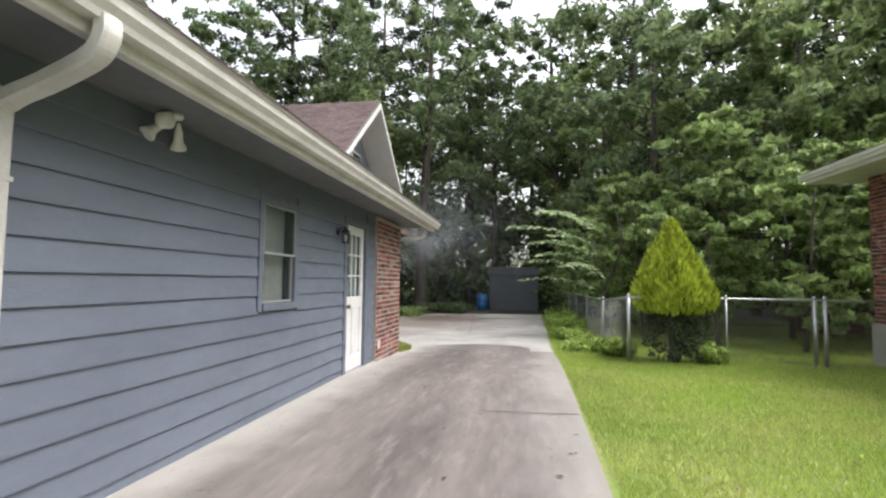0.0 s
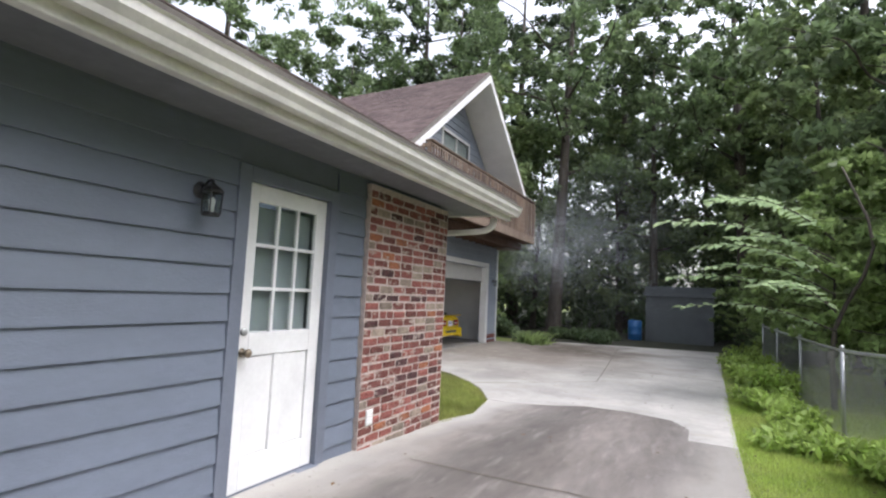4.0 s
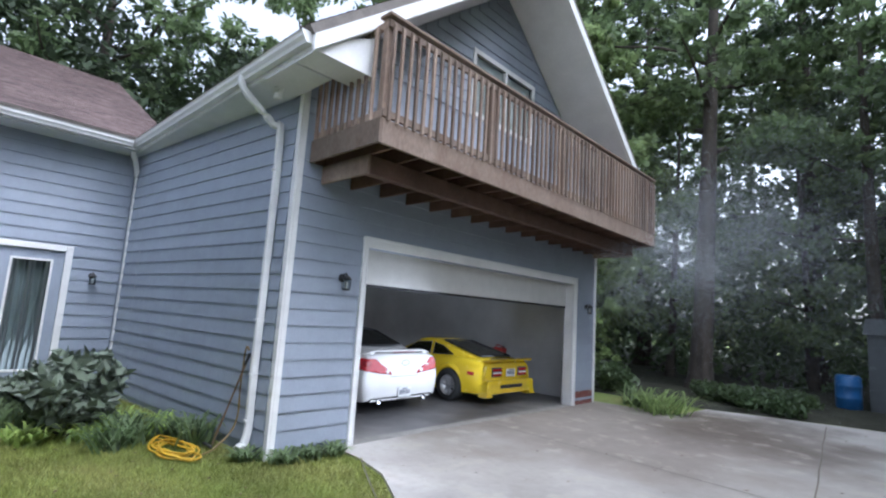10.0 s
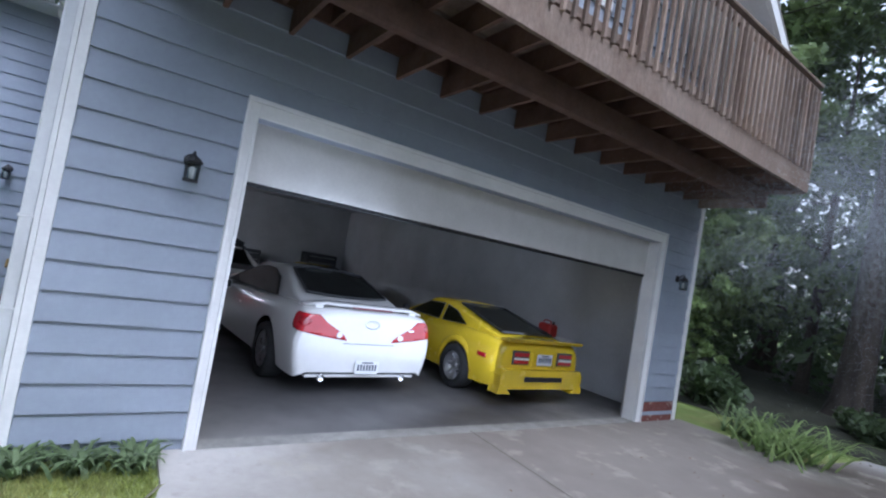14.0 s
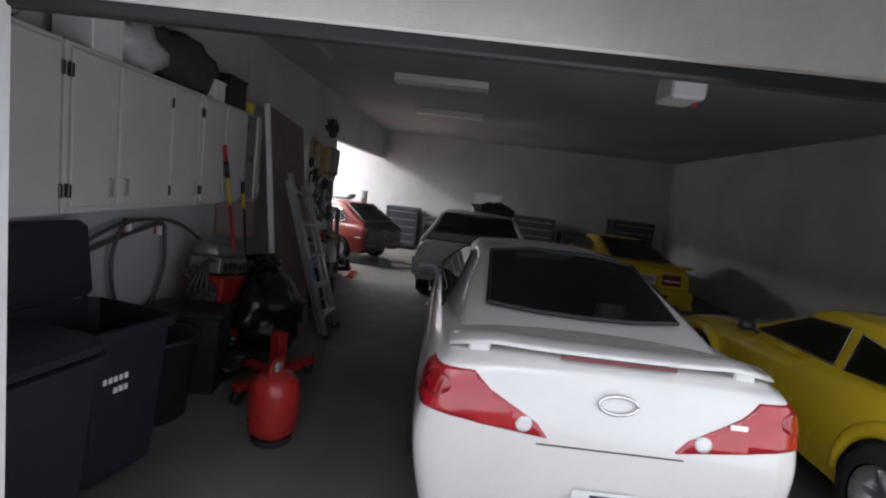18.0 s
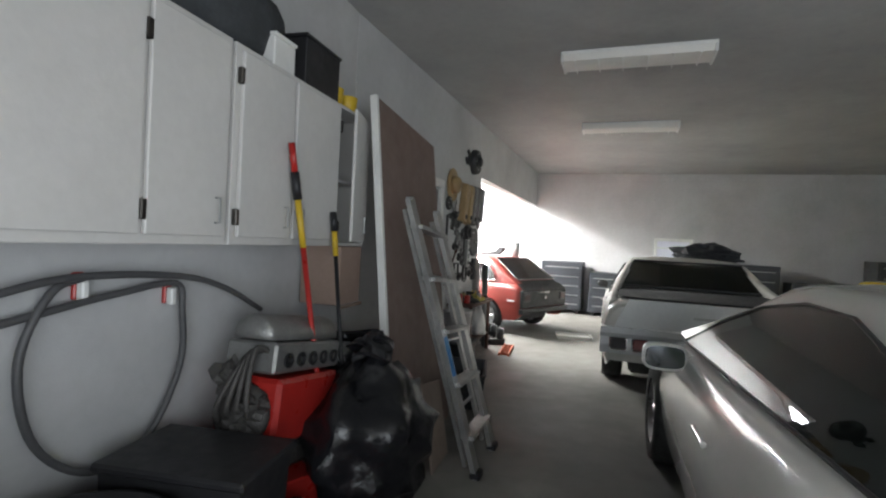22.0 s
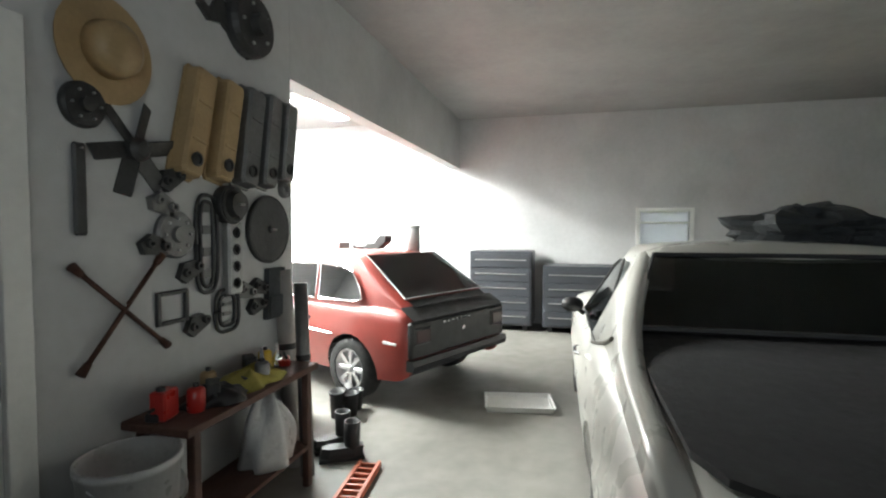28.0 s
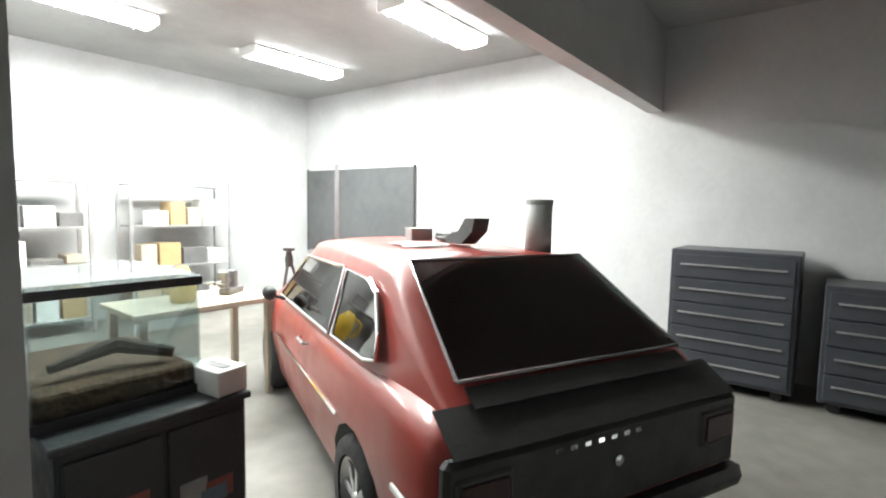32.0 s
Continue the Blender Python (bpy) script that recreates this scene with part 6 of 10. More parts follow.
# ---- doorway into the house ----
bm = B()
a, b, _, c = DOORI
box(bm, (a - 0.09, WY, 0.0), (a, WY + 0.025, c + 0.09), 0.003)
box(bm, (b, WY, 0.0), (b + 0.09, WY + 0.025, c + 0.09), 0.003)
box(bm, (a, WY, c), (b, WY + 0.027, c + 0.09), 0.003)
box(bm, (a - 0.002, WY - 0.13, 0.0), (a + 0.018, WY - 0.001, c - 0.02))
box(bm, (b - 0.018, WY - 0.13, 0.0), (b + 0.002, WY - 0.001, c - 0.02))
struct("trim_inner_door", bm, WHITE, "white casing round the grey glazed door")
bm = B()
box(bm, (-11.87, 9.7, 2.6), (-9.32, WY - 0.13, 2.7))
struct("ceiling_den", bm, WHITE, "white ceiling of the room behind the door")
bm = B()
box(bm, (-11.87, 9.7, -0.02), (-9.32, WY - 0.02, 0.02))
struct("floor_den", bm, mat("red_floor", (0.22, 0.10, 0.085), 0.6, 0.12, 3, 0.1), "dull red floor of the room behind")
GREYDOOR = mat("grey_door", (0.17, 0.17, 0.18), 0.5, 0.05, 5, 0.05)
d = thing("door_2", pose((a + b) / 2, WY - 0.03, 0), "closed dark grey door with one large glass pane", "door", kind="structure")
ga, gb, gl, gt, f0, f1 = a + 0.135, b - 0.135, 0.20, c - 0.16, WY - 0.056, WY - 0.012
for q0, q1 in (((a + 0.02, 0.012), (ga, c - 0.022)), ((gb, 0.012), (b - 0.02, c - 0.022)), ((ga, 0.012), (gb, gl)), ((ga, gt), (gb, c - 0.022))):
    bm = B()
    box(bm, (q0[0], f0, q0[1]), (q1[0], f1, q1[1]), 0.003)
    part("stile" if q1[1] - q0[1] > 1 else "rail", bm, GREYDOOR, d)
for q0, q1 in (((ga, gl), (ga + 0.018, gt)), ((gb - 0.018, gl), (gb, gt)), ((ga + 0.018, gl), (gb - 0.018, gl + 0.018)), ((ga + 0.018, gt - 0.018), (gb - 0.018, gt))):
    bm = B()
    box(bm, (q0[0], f0 + 0.004, q0[1]), (q1[0], f1 + 0.008, q1[1]), 0.004)
    part("glazing_bead", bm, mat("grey_bead", (0.30, 0.30, 0.31), 0.5, 0.05), d, "lighter grey glazing bead")
bm = B()
box(bm, (ga + 0.004, WY - 0.036, gl + 0.004), (gb - 0.004, WY - 0.032, gt - 0.004))
part("pane", bm, GLASS, d).visible_shadow = False
for z, prof in ((0.96, [(0.03, 0.0), (0.03, 0.008), (0.012, 0.014), (0.012, 0.035), (0.026, 0.045), (0.024, 0.06), (0.003, 0.064)]), (1.12, [(0.028, 0.0), (0.028, 0.012), (0.018, 0.02), (0.003, 0.022)])):
    bm = B()
    lathe(bm, prof, (a + 0.075, f1, z), "y", 16)
    part("knob" if z < 1 else "deadbolt", bm, STEEL, d, smooth=True)
t = thing("red_case", pose(-9.335, 14.60, 1.10), "red case on a small bracket shelf beside the glazed door", "case")
bm = B()
box(bm, (-0.14, -0.12, 0.0), (0.14, 0.06, 0.30), 0.015)
part("shell", bm, REDP, t, local=True)
bm = B()
box(bm, (-0.16, -0.334, -0.02), (0.16, 0.08, -0.001), 0.004)
part("shelf_board", bm, STEEL, t, local=True)
for k in (-0.13, 0.13):
    bm = B()
    tube(bm, [(k, -0.328, -0.30), (k, 0.03, -0.025)], 0.009, 6)
    part("brace", bm, STEEL, t, local=True)
bm = B()
tube(bm, curve_pts([(-0.05, 0.0, 0.30), (-0.04, 0.0, 0.345), (0.04, 0.0, 0.345), (0.05, 0.0, 0.30)], 4), 0.008, 6)
part("handle", bm, BLACK, t, local=True)


# ---- cars ----
def smooth_rows(rows, n):
    """More stations along a car, eased between the given ones."""
    P = curve_pts([Vector((*r[:3],)) for r in rows], n)
    Q = curve_pts([Vector((r[0], *r[3:5])) for r in rows], n)
    return [(p.x, p.y, p.z, q.y, q.z) for p, q in zip(P, Q)]


def car_lower(rows, wheels, R, paint, t, name="body", tuck=0.93, crown=0.03, label=""):
    """The lower body: rows of (s, z_bottom, half_width, z_shoulder, z_top) from tail to nose; s runs forward along -x. Wheel arches are cut out."""
    st = smooth_rows(rows, 7)
    bm = B()
    loops = []
    for s, zb, hw, zs, zt in st:
        half = []
        for f in np.linspace(0, 1, 13):
            z = zb + (zs - zb) * f
            w = hw * (tuck + (1 - tuck) * math.sin(min(1, f * 1.5) * math.pi / 2)) * (1 - 0.03 * max(0, f - 0.7) / 0.3)
            half.append((w, z))
        wl = half[-1][0]
        for f in (0.35, 0.7, 0.93):
            half.append((wl * (1 - 0.16 * f ** 2 - 0.02 * f), zs + (zt - zs) * math.sin(f * math.pi / 2)))
        half += [(wl * 0.6, zt + crown * 0.55), (wl * 0.3, zt + crown * 0.9), (0.0, zt + crown)]
        ring = [(-s, w, z) for w, z in half] + [(-s, -w, z) for w, z in half[-2::-1]]
        loops.append([Vector(p) for p in ring])
    rings(bm, loops, cap=True, closed=False)
    vs = list(bm.verts)
    n = len(loops[0])
    bm.faces.new([vs[i] for i in range(n)])
    bm.faces.new([vs[len(vs) - n + i] for i in range(n)][::-1])
    doomed = []
    for f in bm.faces:
        c = f.calc_center_median()
        for sw, zw in wheels:
            if abs(c.y) > 0.35 and (c.x + sw) ** 2 + (c.z - zw) ** 2 < R * R:
                doomed.append(f)
                break
    edge = {v for f in doomed for v in f.verts}
    bmesh.ops.delete(bm, geom=doomed, context="FACES")
    for v in edge:
        if v.is_valid and v.link_faces:
            for sw, zw in wheels:
                d = Vector((v.co.x + sw, v.co.z - zw))
                if 0.5 * R < d.length < R * 1.35:
                    d = d.normalized() * R
                    v.co.x, v.co.z = d.x - sw, max(d.y + zw, v.co.z if v.co.z < zw - 0.12 else d.y + zw)
    bmesh.ops.recalc_face_normals(bm, faces=bm.faces[:])
    return part(name, bm, paint, t, label, local=True, smooth=True)


def car_cabin(g, paint, t):
    """The upper body: g gives windscreen base/top, roof rear, backlight base (along s), belt and roof heights, half widths at belt and roof."""
    a, b, c, d, zb, zr, wb, wr = g
    def section(s):
        if s <= c:
            f = (s - d) / (c - d)
        elif s >= b:
            f = (a - s) / (a - b)
        else:
            f = 1.0
        f = max(0, min(1, f))
        mid = (c + b) / 2
        z = zb + (zr - zb) * f + (0.028 * math.cos((s - mid) / (b - c + 0.01) * math.pi / 2) if c <= s <= b else 0)
        base = wb * (0.88 if s <= c else 1.0) if s <= d + 0.001 else wb * (1 - 0.12 * max(0, (c - s) / (c - d)))
        w = base + (wr - base) * f
        return z, w
    def base_w(s):
        return wb * (1 - 0.12 * max(0, (c - s) / (c - d)))
    bm = B()
    loops = []
    ss = [d, d + (c - d) * 0.25, d + (c - d) * 0.5, d + (c - d) * 0.75] + list(np.linspace(c, b, 7)) + [b + (a - b) * 0.33, b + (a - b) * 0.66, a]
    for s in ss:
        z, w = section(s)
        f = (z - zb) / (zr - zb)
        half = []
        for q in np.linspace(0, 1, 6):
            half.append((min(wb, w + (wb - w) * (1 - q)) if s > c else w + (base_w(s) - w) * (1 - q), zb - 0.02 + (z - 0.05 * f - zb + 0.02) * q))
        half += [(w * 0.955, z - 0.018 * f), (w * 0.86, z), (w * 0.5, z + 0.018 * f), (0, z + 0.024 * f)]
        loops.append([Vector((-s, y, q)) for y, q in half] + [Vector((-s, -y, q)) for y, q in half[-2::-1]])
    rings(bm, loops, closed=False)
    bmesh.ops.recalc_face_normals(bm, faces=bm.faces[:])
    part("roof", bm, paint, t, local=True, smooth=True)
    return section


def glass_patch(name, pts, material, t, out, label="", rim=None, rw=0.02):
    """A pane through corner points, lifted off the body along out; optional bright rim round it."""
    P = [Vector(p) + Vector(out) * 0.006 for p in pts]
    bm = B()
    bm.faces.new([bm.verts.new(p) for p in P])
    r = bmesh.ops.extrude_face_region(bm, geom=bm.faces[:])
    for v in r["geom"]:
        if isinstance(v, bmesh.types.BMVert):
            v.co += Vector(out) * 0.003
    bmesh.ops.recalc_face_normals(bm, faces=bm.faces[:])
    g = part(name, bm, material, t, label, local=True)
    if rim:
        bm = B()
        L = P + [P[0]]
        tube(bm, [p + Vector(out) * 0.004 for p in L], rw, 6)
        part("window_trim", bm, rim, g, local=True)
    return g


def wheel(t, x, y, r, w, side, rim, spokes=6, dish=0.0, rimr=0.66):
    """A wheel in a car's frame: tyre, rim with spokes, hub; side is +1 or -1."""
    wh = thing("wheel", FRAME[t] @ Matrix.Translation((x, y, r)), "", "")
    wh.parent = t
    wh.matrix_world = FRAME[t] @ Matrix.Translation((x, y, r))
    wh.matrix_parent_inverse = Matrix()
    wh.matrix_basis = Matrix.Translation((x, y, r))
    bm = B()
    h = w / 2
    rr = r * rimr
    lathe(bm, [(rr, -h), (r * 0.93, -h), (r * 0.985, -h * 0.7), (r, -h * 0.3), (r, h * 0.3), (r * 0.985, h * 0.7), (r * 0.93, h), (rr, h)], (0, 0, 0), "y", 36)
    bmesh.ops.delete(bm, geom=[f for f in bm.faces if len(f.verts) > 4], context="FACES")
    part("tyre", bm, RUBBER, wh, local=True, smooth=True)
    s = side
    bm = B()
    lathe(bm, [(rr, -h * s), (rr * 0.97, h * s * 0.92), (rr * 0.93, h * s * 0.95), (rr * 0.86, h * s * (0.4 - dish)), (rr * 0.3, h * s * (0.45 - dish)), (rr * 0.02, h * s * (0.47 - dish))], (0, 0, 0), "y", 30)
    part("rim", bm, rim, wh, local=True, smooth=True)
    for k in range(spokes):
        bm = B()
        a = 2 * math.pi * k / spokes
        box(bm, (rr * 0.15, h * s * (0.45 - dish), -rr * 0.10), (rr * 0.93, h * s * (0.75 - dish), rr * 0.10), 0.004, Matrix.Rotation(a, 4, "Y"))
        part("spoke", bm, rim, wh, local=True)
    bm = B()
    lathe(bm, [(rr * 0.2, h * s * (0.5 - dish)), (rr * 0.18, h * s * (0.85 - dish)), (0.004, h * s * (0.88 - dish))], (0, 0, 0), "y", 14)
    part("hub_cap", bm, rim, wh, local=True, smooth=True)
    return wh


def car_base(t, L, hw, zf=0.20, cabin=None):
    """Dark underside and seats that close the body from within."""
    bm = B()
    box(bm, (-L + 0.3, -hw + 0.28, zf), (-0.25, hw - 0.28, zf + 0.22), 0.03)
    part("underbody", bm, BLACK, t, local=True)
    if cabin:
        s0, s1, z0, z1 = cabin
        for s in (s0, s1):
            for y in (-0.36, 0.36):
                bm = B()
                box(bm, (-s - 0.5, y - 0.24, z0), (-s - 0.02, y + 0.24, z0 + 0.16), 0.05)
                box(bm, (-0.07, -0.23, 0), (0.07, 0.23, z1 - z0 - 0.06), 0.05, Matrix.Translation((-s, y, z0 + 0.1)) @ Matrix.Rotation(radians(14), 4, "Y"))
                box(bm, (-0.05, -0.11, 0), (0.05, 0.11, 0.17), 0.03, Matrix.Translation((-s + 0.16, y, z1 + 0.02)))
                part("seat", bm, CABIN, t, local=True)


def bars(bm, x, y0, y1, z0, z1, n, out):
    """Plain bars in place of writing on a plate."""
    w = (y1 - y0) / n
    for k in range(n):
        box(bm, (x, y0 + k * w + w * 0.22, z0), (x + out, y0 + (k + 1) * w - w * 0.22, z1))


def plate(t, x, y, z, tint):
    p = part("licence_plate", box(B(), (x, y - 0.152, z - 0.076), (x + 0.008, y + 0.152, z + 0.076), 0.003), WHITE, t, "white licence plate", local=True)
    bm = B()
    bars(bm, x + 0.009, y - 0.13, y + 0.13, z - 0.035, z + 0.035, 7, 0.002)
    part("character_bar", bm, tint, p, local=True)
    bm = B()
    box(bm, (x + 0.009, y - 0.07, z + 0.048), (x + 0.011, y + 0.07, z + 0.062))
    part("character_bar", bm, tint, p, local=True)


RED_LENS = mat("red_lens", (0.42, 0.012, 0.02), 0.12, 0.08, 12, 0.02, 40, coat=1.0)
CLEAR_LENS = mat("clear_lens", (0.75, 0.73, 0.72), 0.1, 0.05, 10, 0, coat=1.0)
DARKGREY = mat("dark_grey_plastic", (0.05, 0.05, 0.052), 0.6, 0.1)
INK = mat("plate_ink", (0.03, 0.04, 0.08), 0.6)


RED_DEEP = mat("deep_red_lens", (0.30, 0.006, 0.012), 0.12, 0.05, 12, 0, coat=1.0)


def lens_on(body, s, outline, material, parent, name, label, lift):
    """A lamp lens laid on a car's tail: an outline of (side, height), pressed on the body from behind and aside."""
    tree = BVHTree.FromPolygons([v.co.copy() for v in body.data.vertices], [tuple(p.vertices) for p in body.data.polygons])
    bm = B()
    bm.faces.new([bm.verts.new((0, y, z)) for y, z in outline])
    for axis, lo, hi in ((1, 0.0, 1.0), (2, 0.5, 1.0)):
        for k in range(int((hi - lo) / 0.035)):
            c = [0, 0, 0]
            c[axis] = lo + k * 0.035
            no = [0, 0, 0]
            no[axis] = 1
            bmesh.ops.bisect_plane(bm, geom=bm.verts[:] + bm.edges[:] + bm.faces[:], plane_co=c, plane_no=no)
    bmesh.ops.triangulate(bm, faces=bm.faces[:])
    for v in bm.verts:
        turn = 1.15 * max(0.0, v.co.y - 0.62) / 0.31
        d = Vector((-math.cos(turn), -s * math.sin(turn), 0))
        aim = Vector((-0.12 * turn - 0.05, s * min(v.co.y, 0.86), v.co.z))
        hit, nrm, _, _ = tree.ray_cast(aim - d * 1.0, d)
        if hit is None:
            hit, nrm, _, _ = tree.find_nearest(aim)
        v.co = hit - d * lift
    r = bmesh.ops.extrude_face_region(bm, geom=bm.faces[:])
    for v in r["geom"]:
        if isinstance(v, bmesh.types.BMVert):
            v.co += Vector((-0.02, -s * 0.01, 0))
    bmesh.ops.recalc_face_normals(bm, faces=bm.faces[:])
    return part(name, bm, material, parent, label, local=True, smooth=True)


def pearl_coupe(m):
    PAINT = mat("pearl_white_paint", (0.70, 0.69, 0.665), 0.22, 0.02, 2, 0.0, coat=0.8)
    t = thing("coupe", m, "pearl white two-door coupe with boot spoiler parked in the garage", "car")
    rows = [(0.0, 0.28, 0.76, 0.68, 0.76), (0.03, 0.24, 0.85, 0.74, 0.88), (0.12, 0.22, 0.885, 0.77, 0.945), (0.45, 0.22, 0.90, 0.80, 0.96), (1.0, 0.22, 0.908, 0.82, 0.955), (2.0, 0.22, 0.908, 0.82, 0.93),
            (3.0, 0.22, 0.90, 0.80, 0.90), (3.6, 0.22, 0.89, 0.74, 0.84), (4.2, 0.24, 0.85, 0.66, 0.72), (4.5, 0.27, 0.74, 0.58, 0.62), (4.62, 0.34, 0.60, 0.5, 0.54)]
    body = car_lower(rows, [(0.92, 0.33), (3.77, 0.33)], 0.385, PAINT, t)
    g = (3.40, 2.45, 1.50, 0.42, 0.93, 1.275, 0.80, 0.57)
    sec = car_cabin(g, PAINT, t)
    car_base(t, 4.6, 0.9, 0.2, (1.35, 2.3, 0.45, 0.95))
    # rear window with dark surround, side glass
    def back(f, w):
        s = g[3] + (g[2] - g[3]) * f
        z, hw = sec(s)
        return (-s, hw * w, z + 0.012)
    R1 = [back(0.30, -0.80), back(0.26, -0.4), back(0.25, 0), back(0.26, 0.4), back(0.30, 0.80), back(0.96, 0.86), back(1.0, 0.4), back(1.0, -0.4), back(0.96, -0.86)]
    n = Vector((0.38, 0, 0.92))
    glass_patch("rear_window", R1, AUTOGLASS, t, n * 2.2, "dark tinted rear window", BLACK, 0.014)
    for s in (-1, 1):
        def side(x, z):
            f = (z - g[4]) / (g[5] - g[4])
            return (-x, s * (g[6] + (g[7] - g[6]) * f + 0.004), z)
        pts = [side(0.98, 0.955), side(3.12, 0.915), side(2.80, 1.07), side(2.46, 1.185), side(2.1, 1.238), side(1.75, 1.232), side(1.38, 1.155)]
        glass_patch("side_window", pts if s > 0 else pts[::-1], AUTOGLASS, t, Vector((0, s, 0.35)) * 1.4, "dark side glass", BLACK, 0.007)
        wheel(t, -0.92, s * 0.795, 0.325, 0.235, s, ALLOY, 10)
        wheel(t, -3.77, s * 0.795, 0.325, 0.225, s, ALLOY, 10)
        bm = B()
        rings(bm, [[Vector((-2.90 + dx, s * 0.955 + 0.105 * k * math.copysign(abs(math.cos(a)) ** 0.55, math.cos(a)), 0.865 + 0.068 * k * math.copysign(abs(math.sin(a)) ** 0.55, math.sin(a)))) for a in [2 * math.pi * q / 20 for q in range(20)]]
                   for dx, k in ((-0.10, 0.35), (-0.09, 0.65), (-0.05, 0.92), (0.0, 1.0), (0.05, 1.0), (0.055, 0.97))])
        bmesh.ops.recalc_face_normals(bm, faces=bm.faces[:])
        mi = part("door_mirror", bm, PAINT, t, "white door mirror", local=True, smooth=True)
        bm = B()
        rings(bm, [[Vector((-2.90 + dx, s * 0.955 + 0.093 * math.copysign(abs(math.cos(a)) ** 0.55, math.cos(a)), 0.865 + 0.056 * math.copysign(abs(math.sin(a)) ** 0.55, math.sin(a)))) for a in [2 * math.pi * q / 20 for q in range(20)]] for dx in (0.05, 0.058)])
        bmesh.ops.recalc_face_normals(bm, faces=bm.faces[:])
        part("mirror_glass", bm, mat("mirror_silver", (0.05, 0.055, 0.06), 0.08, 0, 1, 0, metal=1.0), mi, local=True)
        bm = B()
        tube(bm, [(-2.90, s * 0.82, 0.85), (-2.90, s * 0.90, 0.86)], 0.028, 8)
        part("mirror_stalk", bm, PAINT, mi, local=True)
        # wrap-round tail lamp: wide at the flank, a tongue towards the emblem
        tl = lens_on(body, s, [(0.93, 0.765), (0.93, 0.865), (0.86, 0.90), (0.64, 0.895), (0.565, 0.825), (0.43, 0.75), (0.34, 0.695), (0.29, 0.635), (0.60, 0.67), (0.86, 0.725)], RED_LENS, t, "tail_lamp", "large red wrap-round tail lamp", 0.010)
        lens_on(body, s, [(0.40 + 0.036 * math.cos(a), 0.692 + 0.036 * math.sin(a)) for a in [2 * math.pi * k / 12 for k in range(12)]], CLEAR_LENS, tl, "reverse_lamp", "", 0.017)
        lens_on(body, s, [(0.76 + 0.055 * math.cos(a), 0.82 + 0.05 * math.sin(a)) for a in [2 * math.pi * k / 14 for k in range(14)]], RED_DEEP, tl, "lamp_disc", "", 0.014)
        bm = B()
        lathe(bm, [(0.04, -0.12), (0.042, 0.03), (0.034, 0.032), (0.03, -0.1)], (-0.04, s * 0.52, 0.215), "x", 14)
        part("exhaust_tip", bm, CHROME, t, local=True, smooth=True)
        bm = B()
        box(bm, (-2.25, s * 0.905, 0.70), (-2.05, s * 0.925, 0.725), 0.006)
        part("door_handle", bm, PAINT, t, local=True)
    # boot spoiler on two feet with a brake strip
    bm = B()
    prof = [(-0.01, 0.0), (0.02, 0.016), (0.12, 0.028), (0.24, 0.0), (0.24, -0.03), (0.05, -0.022)]
    L = []
    for y in np.linspace(-0.76, 0.76, 15):
        q = abs(y) / 0.76
        L.append([Vector((-0.06 - x - 0.10 * q ** 3, y, 1.012 - 0.045 * max(0, q - 0.75) * 4 + z)) for x, z in prof])
    rings(bm, L)
    bmesh.ops.recalc_face_normals(bm, faces=bm.faces[:])
    sp = part("spoiler", bm, PAINT, t, "white boot spoiler", local=True, smooth=True)
    for s in (-1, 1):
        bm = B()
        box(bm, (-0.26, s * 0.62 - 0.05, 0.93), (-0.14, s * 0.62 + 0.05, 1.0), 0.01)
        part("spoiler_foot", bm, PAINT, sp, local=True)
    bm = B()
    box(bm, (-0.066, -0.26, 0.985), (-0.050, 0.26, 1.003), 0.002)
    part("brake_strip", bm, mat("dark_red_lens", (0.16, 0.02, 0.03), 0.2), sp, local=True)
    # oval emblem, model plate, bumper seam, plate
    bm = B()
    P = [(0.012, 0.085 * math.cos(a), 0.825 + 0.042 * math.sin(a)) for a in [2 * math.pi * k / 24 for k in range(25)]]
    tube(bm, P, 0.008, 6)
    part("emblem", bm, CHROME, t, "oval chrome emblem", local=True, smooth=True)
    bm = B()
    box(bm, (0.006, 0.50, 0.775), (0.014, 0.58, 0.80), 0.002)
    part("model_plate", bm, CHROME, t, local=True)
    bm = B()
    box(bm, (0.0, -0.33, 0.598), (0.004, 0.33, 0.604))
    part("boot_seam", bm, DARKGREY, t, local=True)
    bm = B()
    box(bm, (-0.14, -0.70, 0.215), (-0.03, 0.70, 0.25), 0.01)
    part("bumper_lip", bm, PAINT, t, local=True)
    plate(t, 0.028, 0.0, 0.345, INK)
    return t


